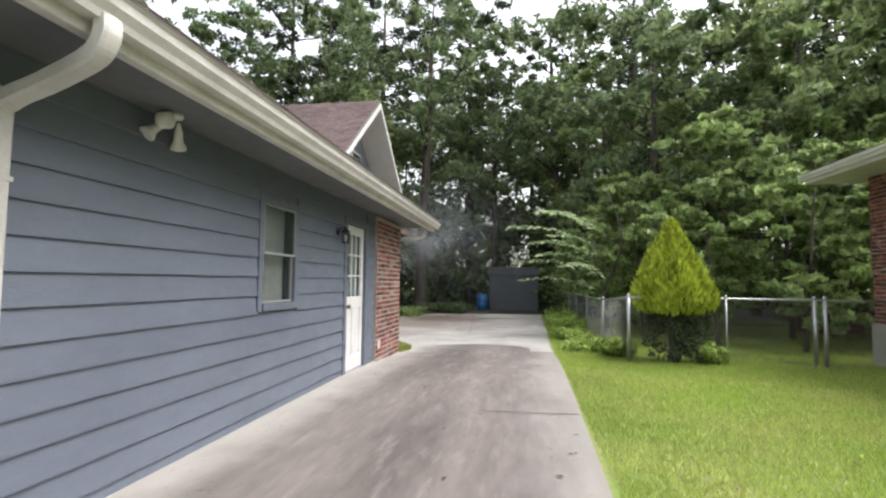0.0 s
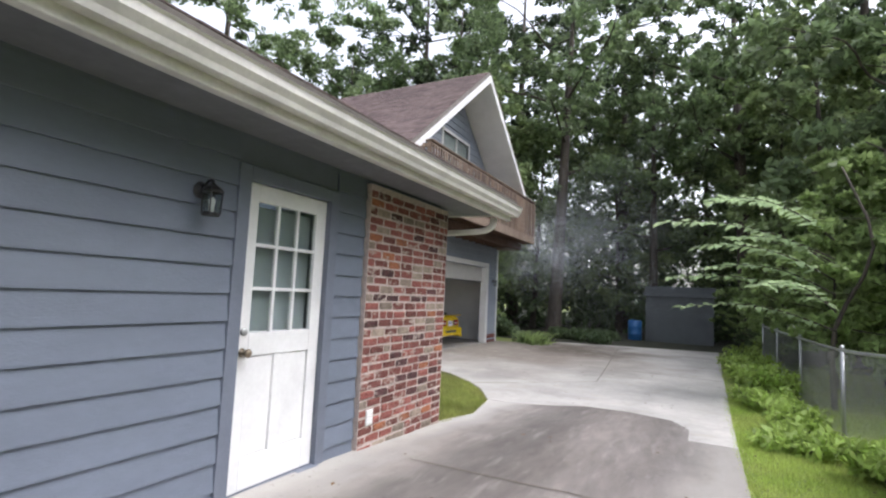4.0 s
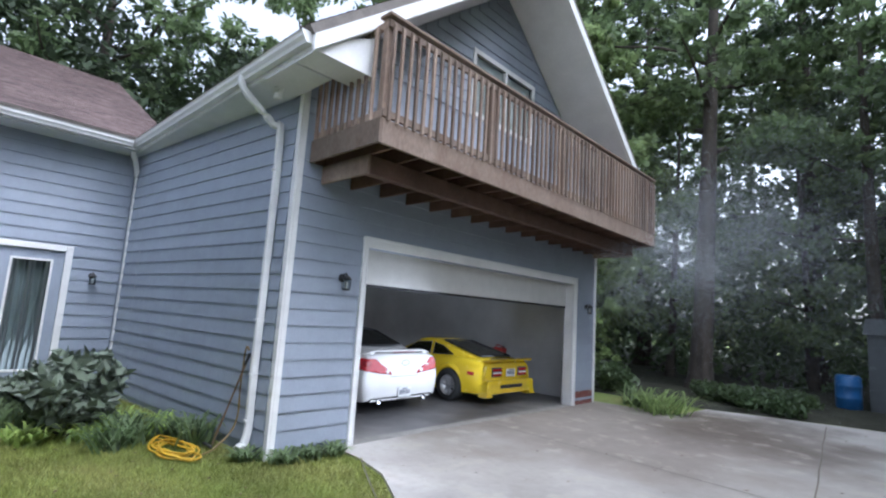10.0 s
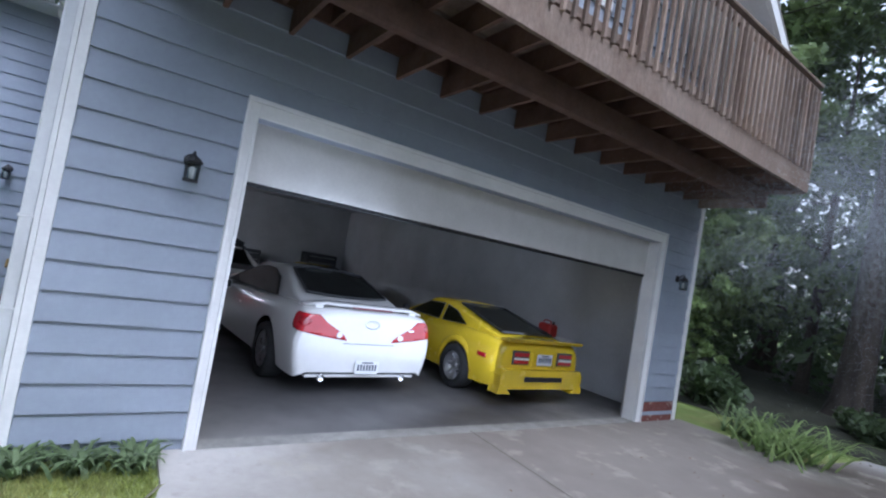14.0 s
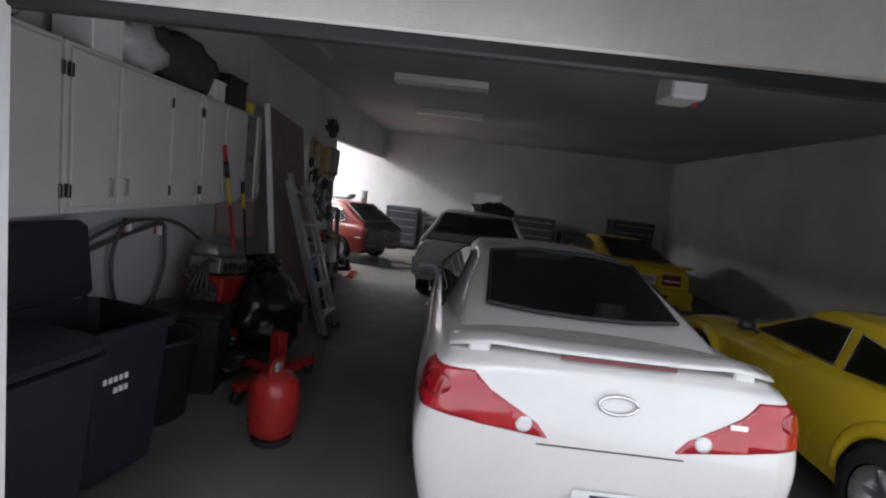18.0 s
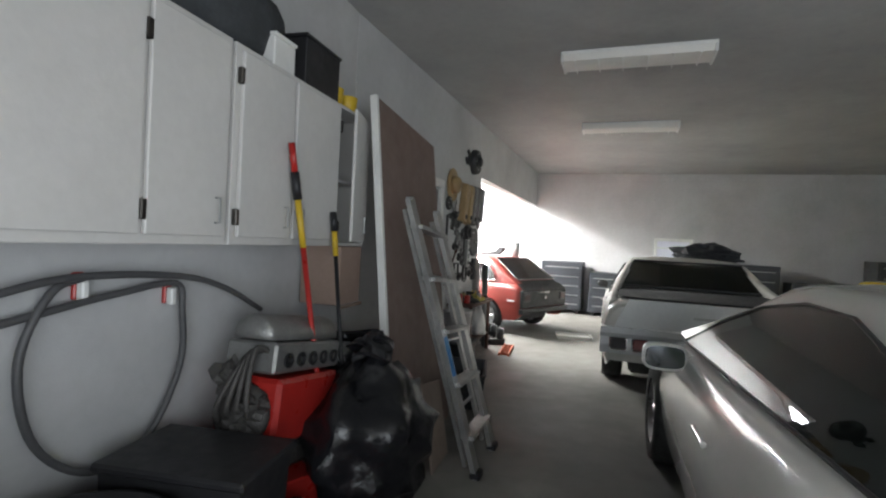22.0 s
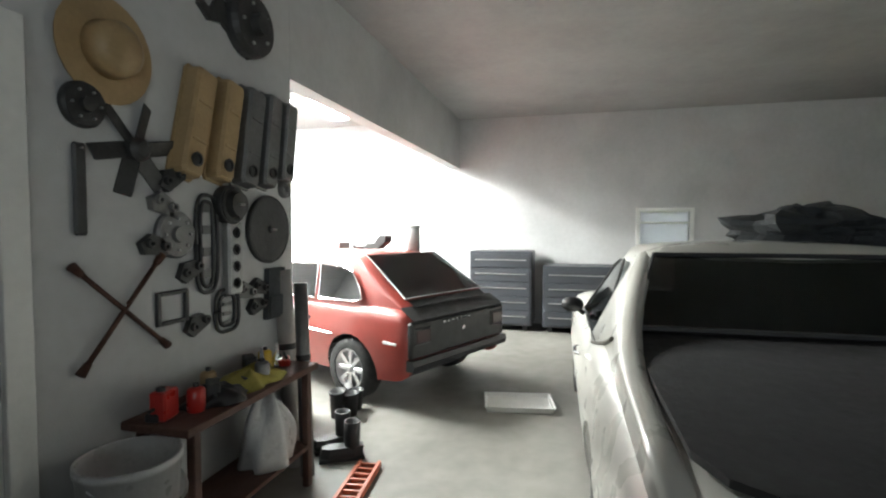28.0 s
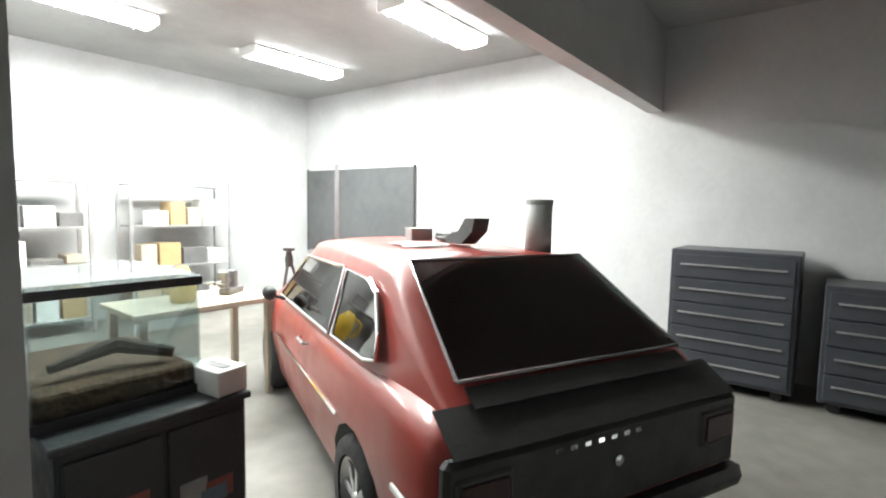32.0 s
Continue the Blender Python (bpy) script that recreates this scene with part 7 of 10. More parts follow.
def fast_coupe(m):
    """Yellow long-nosed hatch coupe with flared arches and a bobtail."""
    PAINT = mat("yellow_paint", (0.72, 0.52, 0.015), 0.25, 0.03, 2, 0.0, coat=0.7)
    t = thing("sports_car", m, "bright yellow fastback sports car with flared arches", "car")
    rows = [(0.0, 0.40, 0.70, 0.64, 0.72), (0.06, 0.28, 0.79, 0.72, 0.85), (0.3, 0.24, 0.84, 0.74, 0.88), (0.9, 0.22, 0.85, 0.74, 0.90), (1.8, 0.22, 0.81, 0.74, 0.88), (2.8, 0.22, 0.81, 0.72, 0.84),
            (3.5, 0.22, 0.82, 0.68, 0.78), (4.0, 0.26, 0.74, 0.60, 0.66), (4.15, 0.34, 0.6, 0.52, 0.56)]
    car_lower(rows, [(0.95, 0.32), (3.25, 0.32)], 0.37, PAINT, t, tuck=0.95)
    g = (2.72, 2.10, 1.55, 0.18, 0.87, 1.19, 0.74, 0.55)
    sec = car_cabin(g, PAINT, t)
    car_base(t, 4.1, 0.82, 0.2, (1.4, 1.9, 0.4, 0.85))
    def back(f, w):
        s = g[3] + (g[2] - g[3]) * f
        z, hw = sec(s)
        return (-s, hw * w, z + 0.016)
    n = Vector((0.25, 0, 0.97))
    glass_patch("rear_window", [back(0.14, -0.78), back(0.14, 0.78), back(0.93, 0.80), back(0.93, -0.80)], AUTOGLASS, t, n * 2.0, "dark hatch window", BLACK, 0.02)
    for s in (-1, 1):
        def side(x, z):
            f = (z - g[4]) / (g[5] - g[4])
            return (-x, s * (g[6] + (g[7] - g[6]) * f + 0.006), z)
        pts = [side(1.60, 0.90), side(2.5, 0.90), side(2.12, 1.12), side(1.7, 1.145)]
        glass_patch("side_window", pts if s > 0 else pts[::-1], AUTOGLASS, t, Vector((0, s, 0.35)) * 1.5, "dark door glass", CHROME, 0.008)
        pts = [side(0.92, 0.93), side(1.52, 0.90), side(1.60, 1.135), side(1.30, 1.085)]
        glass_patch("quarter_window", pts if s > 0 else pts[::-1], AUTOGLASS, t, Vector((0, s, 0.35)) * 1.5, "dark quarter glass", CHROME, 0.008)
        for x in (0.95, 3.25):
            wheel(t, -x, s * 0.74, 0.32, 0.25, s, ALLOY, 8, 0.35)
            bm = B()
            P = [(-x + 0.40 * math.cos(a), s * 0.82, 0.32 + 0.40 * math.sin(a)) for a in [math.pi * k / 14 for k in range(15)]]
            tube(bm, P, [0.02 + 0.035 * math.sin(math.pi * k / 14) for k in range(15)], 8)
            part("arch_flare", bm, PAINT, t, local=True, smooth=True)
        # tail lamps: two rows in a dark frame
        bm = B()
        box(bm, (-0.02, s * 0.28, 0.58), (0.02, s * 0.60, 0.765), 0.01)
        tl = part("tail_lamp", bm, DARKGREY, t, "rectangular tail lamp with red rows", local=True)
        for z0, mm in ((0.69, RED_LENS), (0.64, CLEAR_LENS), (0.595, RED_LENS)):
            bm = B()
            box(bm, (0.02, s * 0.30, z0), (0.032, s * 0.58, z0 + (0.055 if mm is RED_LENS else 0.035)), 0.005)
            part("lens", bm, mm, tl, local=True)
        bm = B()
        box(bm, (-0.06, s * 0.20, 0.55), (0.02, s * 0.235, 0.74), 0.006)
        part("overrider", bm, PAINT, t, local=True)
        bm = B()
        box(bm, (-0.42, s * 0.845, 0.60), (-0.25, s * 0.87, 0.66), 0.005)
        part("side_marker", bm, RED_LENS, t, local=True)
        bm = B()
        lathe(bm, [(0.01, -0.07), (0.05, -0.05), (0.055, 0.04), (0.01, 0.06)], (0, 0, 0), "y", 12, Matrix.Translation((-2.45, s * 0.86, 0.94)))
        part("door_mirror", bm, BLACK, t, local=True, smooth=True)
        bm = B()
        tube(bm, [(-2.45, s * 0.76, 0.88), (-2.45, s * 0.83, 0.92)], 0.015, 6)
        part("mirror_stalk", bm, BLACK, t, local=True)
    # tail spoiler lip, deep bumper skirt, plate
    bm = B()
    L = []
    for y in np.linspace(-0.74, 0.74, 9):
        L.append([Vector((-0.16 + x, y, 0.885 + z)) for x, z in ((0, 0), (0.20, 0.0), (0.235, 0.045), (0.20, 0.055), (0.02, 0.03))])
    rings(bm, L)
    bmesh.ops.recalc_face_normals(bm, faces=bm.faces[:])
    part("tail_lip", bm, PAINT, t, local=True)
    bm = B()
    prism(bm, [(-0.80, 0.26), (0.80, 0.26), (0.82, 0.44), (0.76, 0.52), (-0.76, 0.52), (-0.82, 0.44)], "x", -0.15, 0.07)
    sk = part("bumper_skirt", bm, PAINT, t, "deep yellow rear skirt", local=True)
    bm = B()
    box(bm, (0.07, -0.38, 0.36), (0.076, 0.38, 0.43), 0.004)
    part("slot", bm, BLACK, sk, local=True)
    for s in (-1, 1):
        bm = B()
        prism(bm, [(s * 0.60, 0.2), (s * 0.84, 0.2), (s * 0.82, 0.30), (s * 0.68, 0.27)], "x", -0.12, 0.075)
        part("skirt_fin", bm, PAINT, sk, local=True)
    plate(t, 0.03, 0.0, 0.66, INK)
    return t


def coupe_pickup(m):
    """Long white pickup-coupe: cab, open bed under a black cover, full-width bumper with paired lamps."""
    PAINT = mat("aged_white_paint", (0.57, 0.56, 0.52), 0.3, 0.04, 2, 0.02, coat=0.5)
    # Lighter, cooler copy of the body white: door daylight put into the colour
    TAIL_DAYLIT = mat("tailgate_white", (0.66, 0.68, 0.69), 0.35, 0.05, 3, coat=0.3)
    t = thing("coupe_pickup", m, "long white coupe pickup with black bed cover", "car")
    rows = [(0.0, 0.40, 0.92, 0.76, 0.92), (0.03, 0.36, 0.95, 0.83, 0.975), (0.4, 0.28, 0.965, 0.84, 0.985), (1.2, 0.26, 0.975, 0.86, 0.985), (1.65, 0.26, 0.975, 0.84, 0.965), (1.95, 0.26, 0.975, 0.80, 0.905), (3.0, 0.26, 0.975, 0.79, 0.885), (3.8, 0.26, 0.965, 0.77, 0.865), (4.5, 0.30, 0.93, 0.74, 0.82), (4.75, 0.36, 0.86, 0.68, 0.76)]
    car_lower(rows, [(1.05, 0.34), (3.7, 0.34)], 0.39, PAINT, t, tuck=0.94, crown=0.012)
    g = (3.20, 2.58, 1.90, 1.42, 0.87, 1.36, 0.88, 0.64)
    car_cabin(g, PAINT, t)
    car_base(t, 4.7, 0.96, 0.24, (1.95, 2.2, 0.5, 0.95))
    # bed cover, and the flying buttresses that fall from the roof to the bed sides
    bm = B()
    prism(bm, [(-0.055, -0.58), (-0.075, -0.69), (-0.14, -0.775), (-0.25, -0.815), (-1.5, -0.785), (-1.5, 0.785), (-0.25, 0.815), (-0.14, 0.775), (-0.075, 0.69), (-0.055, 0.58)], "z", 1.000, 1.018)
    part("bed_cover", bm, mat("black_vinyl", (0.016, 0.016, 0.018), 0.75, 0.1, 6, 0.15, 30), t, "matt black bed cover", local=True)
    for s in (-1, 1):
        bm = B()
        L = []
        for x, top, h in ((-2.02, 0.640, 1.358), (-1.90, 0.665, 1.345), (-1.72, 0.715, 1.265), (-1.52, 0.768, 1.170), (-1.30, 0.812, 1.095), (-1.05, 0.845, 1.048), (-0.75, 0.868, 1.020), (-0.40, 0.880, 1.004), (-0.12, 0.885, 0.985)):
            w = 0.065
            L.append([Vector((x, s * y, z)) for y, z in ((0.905, 0.88), (top + (0.905 - top) * 0.45, 0.955 + (h - 0.955) * 0.55), (top + 0.012, h - 0.012), (top - 0.012, h), (top - w * 0.8, h - 0.006), (top - w, h - 0.025), (max(top - w, 0.79), 0.955))])
        rings(bm, L)
        bmesh.ops.recalc_face_normals(bm, faces=bm.faces[:])
        part("buttress", bm, PAINT, t, local=True, smooth=True)
        def side(x, z):
            f = (z - g[4]) / (g[5] - g[4])
            return (-x, s * (g[6] + (g[7] - g[6]) * f + 0.006), z)
        pts = [side(1.71, 0.900), side(1.78, 0.888), side(2.93, 0.885), side(2.86, 0.93), side(2.58, 1.23), side(2.46, 1.275), side(2.30, 1.285), side(2.24, 1.26)]
        glass_patch("side_window", pts if s > 0 else pts[::-1], AUTOGLASS, t, Vector((0, s, 0.4)) * 1.6, "dark door glass", BLACK, 0.008)
        for x in (1.05, 3.7):
            wheel(t, -x, s * 0.83, 0.335, 0.215, s, ALLOY, 5)
        # paired square lamps set in the bumper
        for y in (0.80, 0.60):
            bm = B()
            box(bm, (0.05, s * y - 0.085, 0.515), (0.092, s * y + 0.085, 0.655), 0.02)
            tl = part("tail_lamp", bm, CHROME, t, "square lamp set in the bumper", local=True)
            bm = B()
            box(bm, (0.09, s * y - 0.07, 0.53), (0.10, s * y + 0.07, 0.64), 0.016)
            part("lens", bm, DARKGREY if y > 0.7 else mat("dull_red_lens", (0.20, 0.03, 0.035), 0.25), tl, local=True)
        bm = B()
        lathe(bm, [(0.01, -0.06), (0.06, -0.04), (0.062, 0.03), (0.01, 0.05)], (0, 0, 0), "x", 14, Matrix.Translation((-2.60, s * 0.99, 0.965)) @ Matrix.Diagonal((1, 1.2, 0.8, 1)))
        part("door_mirror", bm, BLACK, t, local=True, smooth=True)
        bm = B()
        tube(bm, [(-2.62, s * 0.91, 0.90), (-2.62, s * 0.96, 0.935)], 0.016, 6)
        part("mirror_stalk", bm, BLACK, t, local=True)
        bm = B()
        tube(bm, [(-2.06, s * 0.968, 0.80), (-2.04, s * 0.99, 0.80), (-1.92, s * 0.99, 0.80), (-1.90, s * 0.968, 0.80)], 0.011, 6)
        part("door_handle", bm, CHROME, t, local=True)
        bm = B()
        tube(bm, curve_pts([(-1.74, s * 0.915, 0.905), (-1.62, s * 0.905, 0.925), (-1.45, s * 0.882, 0.965), (-1.30, s * 0.864, 1.02)], 4), 0.010, 6)
        part("belt_moulding", bm, mat("dull_bronze_trim", (0.075, 0.065, 0.052), 0.45, 0.1, 8, 0.05),  t, "dark bent belt moulding", local=True, smooth=True)
    pts = [(-1.46, -0.76, 1.03), (-1.46, 0.76, 1.03), (-1.87, 0.61, 1.335), (-1.87, -0.61, 1.335)]
    glass_patch("rear_window", pts, AUTOGLASS, t, Vector((0.8, 0, 0.6)) * 1.6, "dark cab rear window", BLACK, 0.016)
    # tailgate, full-width bumper
    bm = B()
    prism(bm, [(-0.86, 0.70), (0.86, 0.70), (0.72, 1.0), (-0.72, 1.0)], "x", -0.02, 0.03)
    tg = part("tailgate", bm, TAIL_DAYLIT, t, "white tailgate with the cool door daylight in its colour", local=True)
    bm = B()
    box(bm, (0.03, -0.16, 0.86), (0.036, 0.16, 0.885), 0.002)
    part("badge", bm, STEEL, tg, local=True)
    bm = B()
    prism(bm, [(-0.05, 0.47), (0.05, 0.48), (0.075, 0.56), (0.075, 0.64), (0.10, 0.68), (0.10, 0.735), (-0.05, 0.735)], "y", -0.965, 0.965)
    part("bumper", bm, mat("bumper_white", (0.60, 0.62, 0.64), 0.3, 0.04, 3, 0.02, coat=0.3), t, "broad pale bumper", local=True)
    p = part("licence_plate", box(B(), (0.075, -0.15, 0.50), (0.083, 0.15, 0.64), 0.003), WHITE, t, "white licence plate", local=True)
    bm = B()
    bars(bm, 0.084, -0.13, 0.13, 0.54, 0.60, 6, 0.002)
    part("character_bar", bm, INK, p, local=True)
    return t


def hatchback(m):
    """Small old red three-door hatch with a black tail panel and chrome trim."""
    PAINT = mat("faded_red_paint", (0.30, 0.045, 0.035), 0.38, 0.06, 2, 0.03, col2=(0.25, 0.045, 0.035), stain=0.15, coat=0.3)
    TAIL = mat("matt_black_paint", (0.03, 0.03, 0.03), 0.6, 0.1, 4)
    t = thing("hatchback", m, "old red three-door hatchback with a blackened tail", "car")
    rows = [(0.0, 0.40, 0.68, 0.62, 0.74), (0.05, 0.32, 0.745, 0.74, 0.84), (0.22, 0.26, 0.775, 0.80, 0.89), (0.8, 0.24, 0.79, 0.81, 0.90), (1.8, 0.24, 0.79, 0.79, 0.885), (2.8, 0.24, 0.785, 0.76, 0.85), (3.5, 0.26, 0.75, 0.70, 0.78), (3.85, 0.32, 0.68, 0.62, 0.70), (3.95, 0.38, 0.62, 0.56, 0.62)]
    car_lower(rows, [(0.72, 0.29), (3.1, 0.29)], 0.335, PAINT, t, tuck=0.94, crown=0.015)
    g = (2.85, 2.25, 0.80, 0.10, 0.87, 1.31, 0.735, 0.58)
    sec = car_cabin(g, PAINT, t)
    car_base(t, 3.9, 0.78, 0.22, (1.2, 1.95, 0.42, 0.85))
    def back(f, w):
        s = g[3] + (g[2] - g[3]) * f
        z, hw = sec(s)
        return (-s, hw * w, z + 0.030)
    n = Vector((0.5, 0, 0.86))
    glass_patch("rear_window", [back(0.13, -0.90), back(0.13, 0.90), back(0.96, 0.87), back(0.96, -0.87)], AUTOGLASS, t, n * 2.0, "dark rear window with bright trim", CHROME, 0.009)
    for s in (-1, 1):
        def side(x, z):
            f = (z - g[4]) / (g[5] - g[4])
            return (-x, s * (g[6] + (g[7] - g[6]) * f + 0.006), z)
        pts = [side(0.60, 0.945), side(0.72, 0.918), side(1.22, 0.905), side(1.32, 1.235), side(0.95, 1.225), side(0.82, 1.185), side(0.66, 1.04)]
        glass_patch("quarter_window", pts if s > 0 else pts[::-1], AUTOGLASS, t, Vector((0, s, 0.4)) * 1.5, "quarter glass in bright trim", CHROME, 0.010)
        pts = [side(1.27, 0.90), side(2.66, 0.885), side(2.22, 1.22), side(1.37, 1.24)]
        glass_patch("side_window", pts if s > 0 else pts[::-1], AUTOGLASS, t, Vector((0, s, 0.4)) * 1.5, "door glass in bright trim", CHROME, 0.010)
        for x in (0.72, 3.1):
            wheel(t, -x, s * 0.70, 0.29, 0.185, s, ALLOY, 8, rimr=0.68)
        bm = B()
        tube(bm, [(-0.95, s * 0.796, 0.60), (-2.6, s * 0.80, 0.60)], 0.010, 6)
        part("side_moulding", bm, CHROME, t, "bright side moulding", local=True)
        bm = B()
        box(bm, (-0.26, s * 0.785, 0.60), (-0.10, s * 0.80, 0.625), 0.004)
        part("side_marker", bm, CLEAR_LENS, t, local=True)
        bm = B()
        box(bm, (-0.02, s * 0.48, 0.60), (0.035, s * 0.70, 0.75), 0.01)
        tl = part("tail_lamp", bm, DARKGREY, t, "dark tail lamp", local=True)
        bm = B()
        box(bm, (0.035, s * 0.50, 0.62), (0.042, s * 0.68, 0.73), 0.006)
        part("lens", bm, mat("sooty_lens", (0.045, 0.018, 0.018), 0.4), tl, local=True)
        bm = B()
        tube(bm, [(-1.56, s * 0.79, 0.78), (-1.58, s * 0.815, 0.78), (-1.72, s * 0.815, 0.78), (-1.74, s * 0.79, 0.78)], 0.010, 6)
        part("door_handle", bm, CHROME, t, local=True)
        bm = B()
        lathe(bm, [(0.01, -0.05), (0.05, -0.03), (0.05, 0.03), (0.01, 0.05)], (0, 0, 0), "x", 12, Matrix.Translation((-2.5, s * 0.86, 0.93)))
        part("door_mirror", bm, BLACK, t, local=True, smooth=True)
        bm = B()
        tube(bm, [(-2.5, s * 0.75, 0.88), (-2.5, s * 0.83, 0.91)], 0.012, 6)
        part("mirror_stalk", bm, BLACK, t, local=True)
    bm = B()
    box(bm, (-0.04, -0.73, 0.48), (0.022, 0.73, 0.80), 0.02)
    tp = part("tail_panel", bm, TAIL, t, "blackened tail panel", local=True)
    pts = [(0.018, -0.70, 0.80), (0.018, 0.70, 0.80), (-0.14, 0.70, 0.90), (-0.14, -0.70, 0.90)]
    glass_patch("tail_skin", pts, TAIL, t, Vector((0.6, 0, 1.2)), "blackened top of the tail")
    pts = [back(0.0, -0.86), back(0.0, 0.86), back(0.11, 0.86), back(0.11, -0.86)]
    glass_patch("hatch_skin", pts, TAIL, t, n * 1.2, "blackened lower hatch")
    for k in range(7):
        bm = B()
        y = -0.30 + k * 0.065
        box(bm, (0.022, y, 0.745), (0.028, y + 0.03, 0.765), 0.002)
        part("letter_bar", bm, CHROME, tp, local=True)
    bm = B()
    lathe(bm, [(0.022, 0), (0.022, 0.012), (0.003, 0.014)], (0.022, 0, 0.66), "x", 12)
    part("hatch_lock", bm, CHROME, tp, local=True)
    bm = B()
    prism(bm, [(-0.03, 0.38), (0.045, 0.385), (0.06, 0.43), (0.045, 0.475), (-0.03, 0.475)], "y", -0.74, 0.74)
    part("bumper", bm, BLACK, t, local=True)
    return t


# ---- parked cars ----
pearl_coupe(pose(-5.07, 17.66, 0, 0, 0, 3) @ Matrix.Diagonal((1.0, 1.06, 1.05, 1)))
Y = fast_coupe(pose(-4.58, 20.16, 0))
far_car = copy_thing(Y, pose(-11.4, 20.0, 0, 0, 0, 2))
tagged(far_car, "second yellow sports car deep in the garage")
coupe_pickup(pose(-10.05, 17.06, 0, 0, 0, 1.5))
HB = pose(-13.40, 15.05, 0, 0, 0, 66) @ Matrix.Diagonal((0.92, 0.92, 0.92, 1))
hatchback(HB)


# ---- things on the car roofs ----
def roof_item(name, x, y, z, label, cat, group=""):
    return thing(name, HB @ Matrix.Translation((x, y, z)), label, cat, group)


RZ = 1.358
t = roof_item("cardboard_tube", -0.98, 0.40, RZ - 0.02, "grey carton tube standing on the red car's roof", "tube")
part("tube_wall", lathe(B(), [(0.075, 0.0), (0.075, 0.30), (0.066, 0.30), (0.066, 0.02), (0.002, 0.02)], (0, 0, 0), "z", 24), mat("grey_card", (0.33, 0.34, 0.33), 0.7, 0.06), t, local=True, smooth=True)
part("rim_band", lathe(B(), [(0.079, 0.27), (0.079, 0.30), (0.07, 0.302)], (0, 0, 0), "z", 24), mat("card_band", (0.25, 0.26, 0.25), 0.6), t, local=True)
t = roof_item("paper_sheet", -1.35, -0.18, RZ, "loose white papers on the red car's roof", "paper")
for k in range(3):
    bm = B()
    box(bm, (-0.15, -0.11, 0.002 + 0.004 * k), (0.15, 0.11, 0.004 + 0.004 * k), m=Matrix.Rotation(radians(25 * k - 20), 4, "Z"))
    part("sheet", bm, WHITE, t, local=True)
t = roof_item("power_drill", -1.55, 0.10, RZ + 0.02, "dark cordless power tool lying on the car roof", "power tool")
part("motor", lathe(B(), [(0.02, -0.10), (0.035, -0.09), (0.04, 0.05), (0.025, 0.09), (0.01, 0.14)], (0, 0, 0.02), "x", 14), BLACK, t, local=True, smooth=True)
bm = B()
box(bm, (-0.09, 0.0, -0.012), (-0.03, 0.14, 0.045), 0.012)
part("grip", bm, DARKGREY, t, local=True)
bm = B()
box(bm, (-0.11, 0.13, -0.02), (0.0, 0.20, 0.05), 0.01)
part("battery", bm, BLACK, t, local=True)
t = roof_item("small_box", -1.75, 0.0, RZ - 0.005, "small steel tin on the car roof", "box")
bm = B()
box(bm, (-0.05, -0.08, 0.0), (0.05, 0.08, 0.08), 0.004)
part("tin", bm, STEEL, t, local=True)
bm = B()
box(bm, (-0.052, -0.082, 0.08), (0.052, 0.082, 0.09), 0.003)
part("lid", bm, STEEL, t, local=True)
t = roof_item("hand_vacuum", -1.15, 0.02, RZ + 0.0, "black hand-held blower on the car roof", "blower")
bm = B()
prism(bm, [(-0.16, 0.02), (0.02, 0.02), (0.14, 0.10), (0.16, 0.17), (0.06, 0.17), (-0.02, 0.09), (-0.16, 0.06)], "y", -0.05, 0.05)
part("casing", bm, BLACK, t, local=True)
bm = B()
tube(bm, [(-0.16, 0, 0.04), (-0.36, -0.02, 0.035)], [0.02, 0.008], 8)
part("nozzle", bm, DARKGREY, t, local=True)
t = thing("tarpaulin", pose(-12.45, 17.28, 1.37), "crumpled black tarpaulin heaped on the pickup roof", "tarpaulin")
part("folded_cloth", blob(B(), (-12.45, 17.28, 1.47), (0.28, 0.34, 0.13), 31, (14, 22), 0.28), DARKCLOTH, t)
bm = blob(B(), (-12.35, 17.50, 1.42), (0.16, 0.20, 0.07), 33, (10, 16), 0.3)
part("loose_fold", bm, DARKCLOTH, t)


# ---- the tool wall ----
HY = WY + 0.002
TAN = mat("tan_enamel", (0.40, 0.28, 0.14), 0.5, 0.1, 6, 0.1)
GREYMET = mat("grey_metal", (0.22, 0.22, 0.22), 0.45, 0.12, 8, 0.1, metal=0.6)
DKMET = mat("dark_metal", (0.07, 0.07, 0.07), 0.5, 0.12, 8, 0.15, metal=0.5)


def hung(name, x, z, label, cat, group="parts hung on the wall", tilt=0):
    return thing(name, Matrix.Translation((x, HY, z)) @ Matrix.Rotation(radians(tilt), 4, "Y"), label, cat, group)


def nail(t, z):
    part("nail", lathe(B(), [(0.003, -0.001), (0.003, 0.03), (0.006, 0.031), (0.001, 0.033)], (0, 0, z), "y", 8), STEEL, t, local=True)


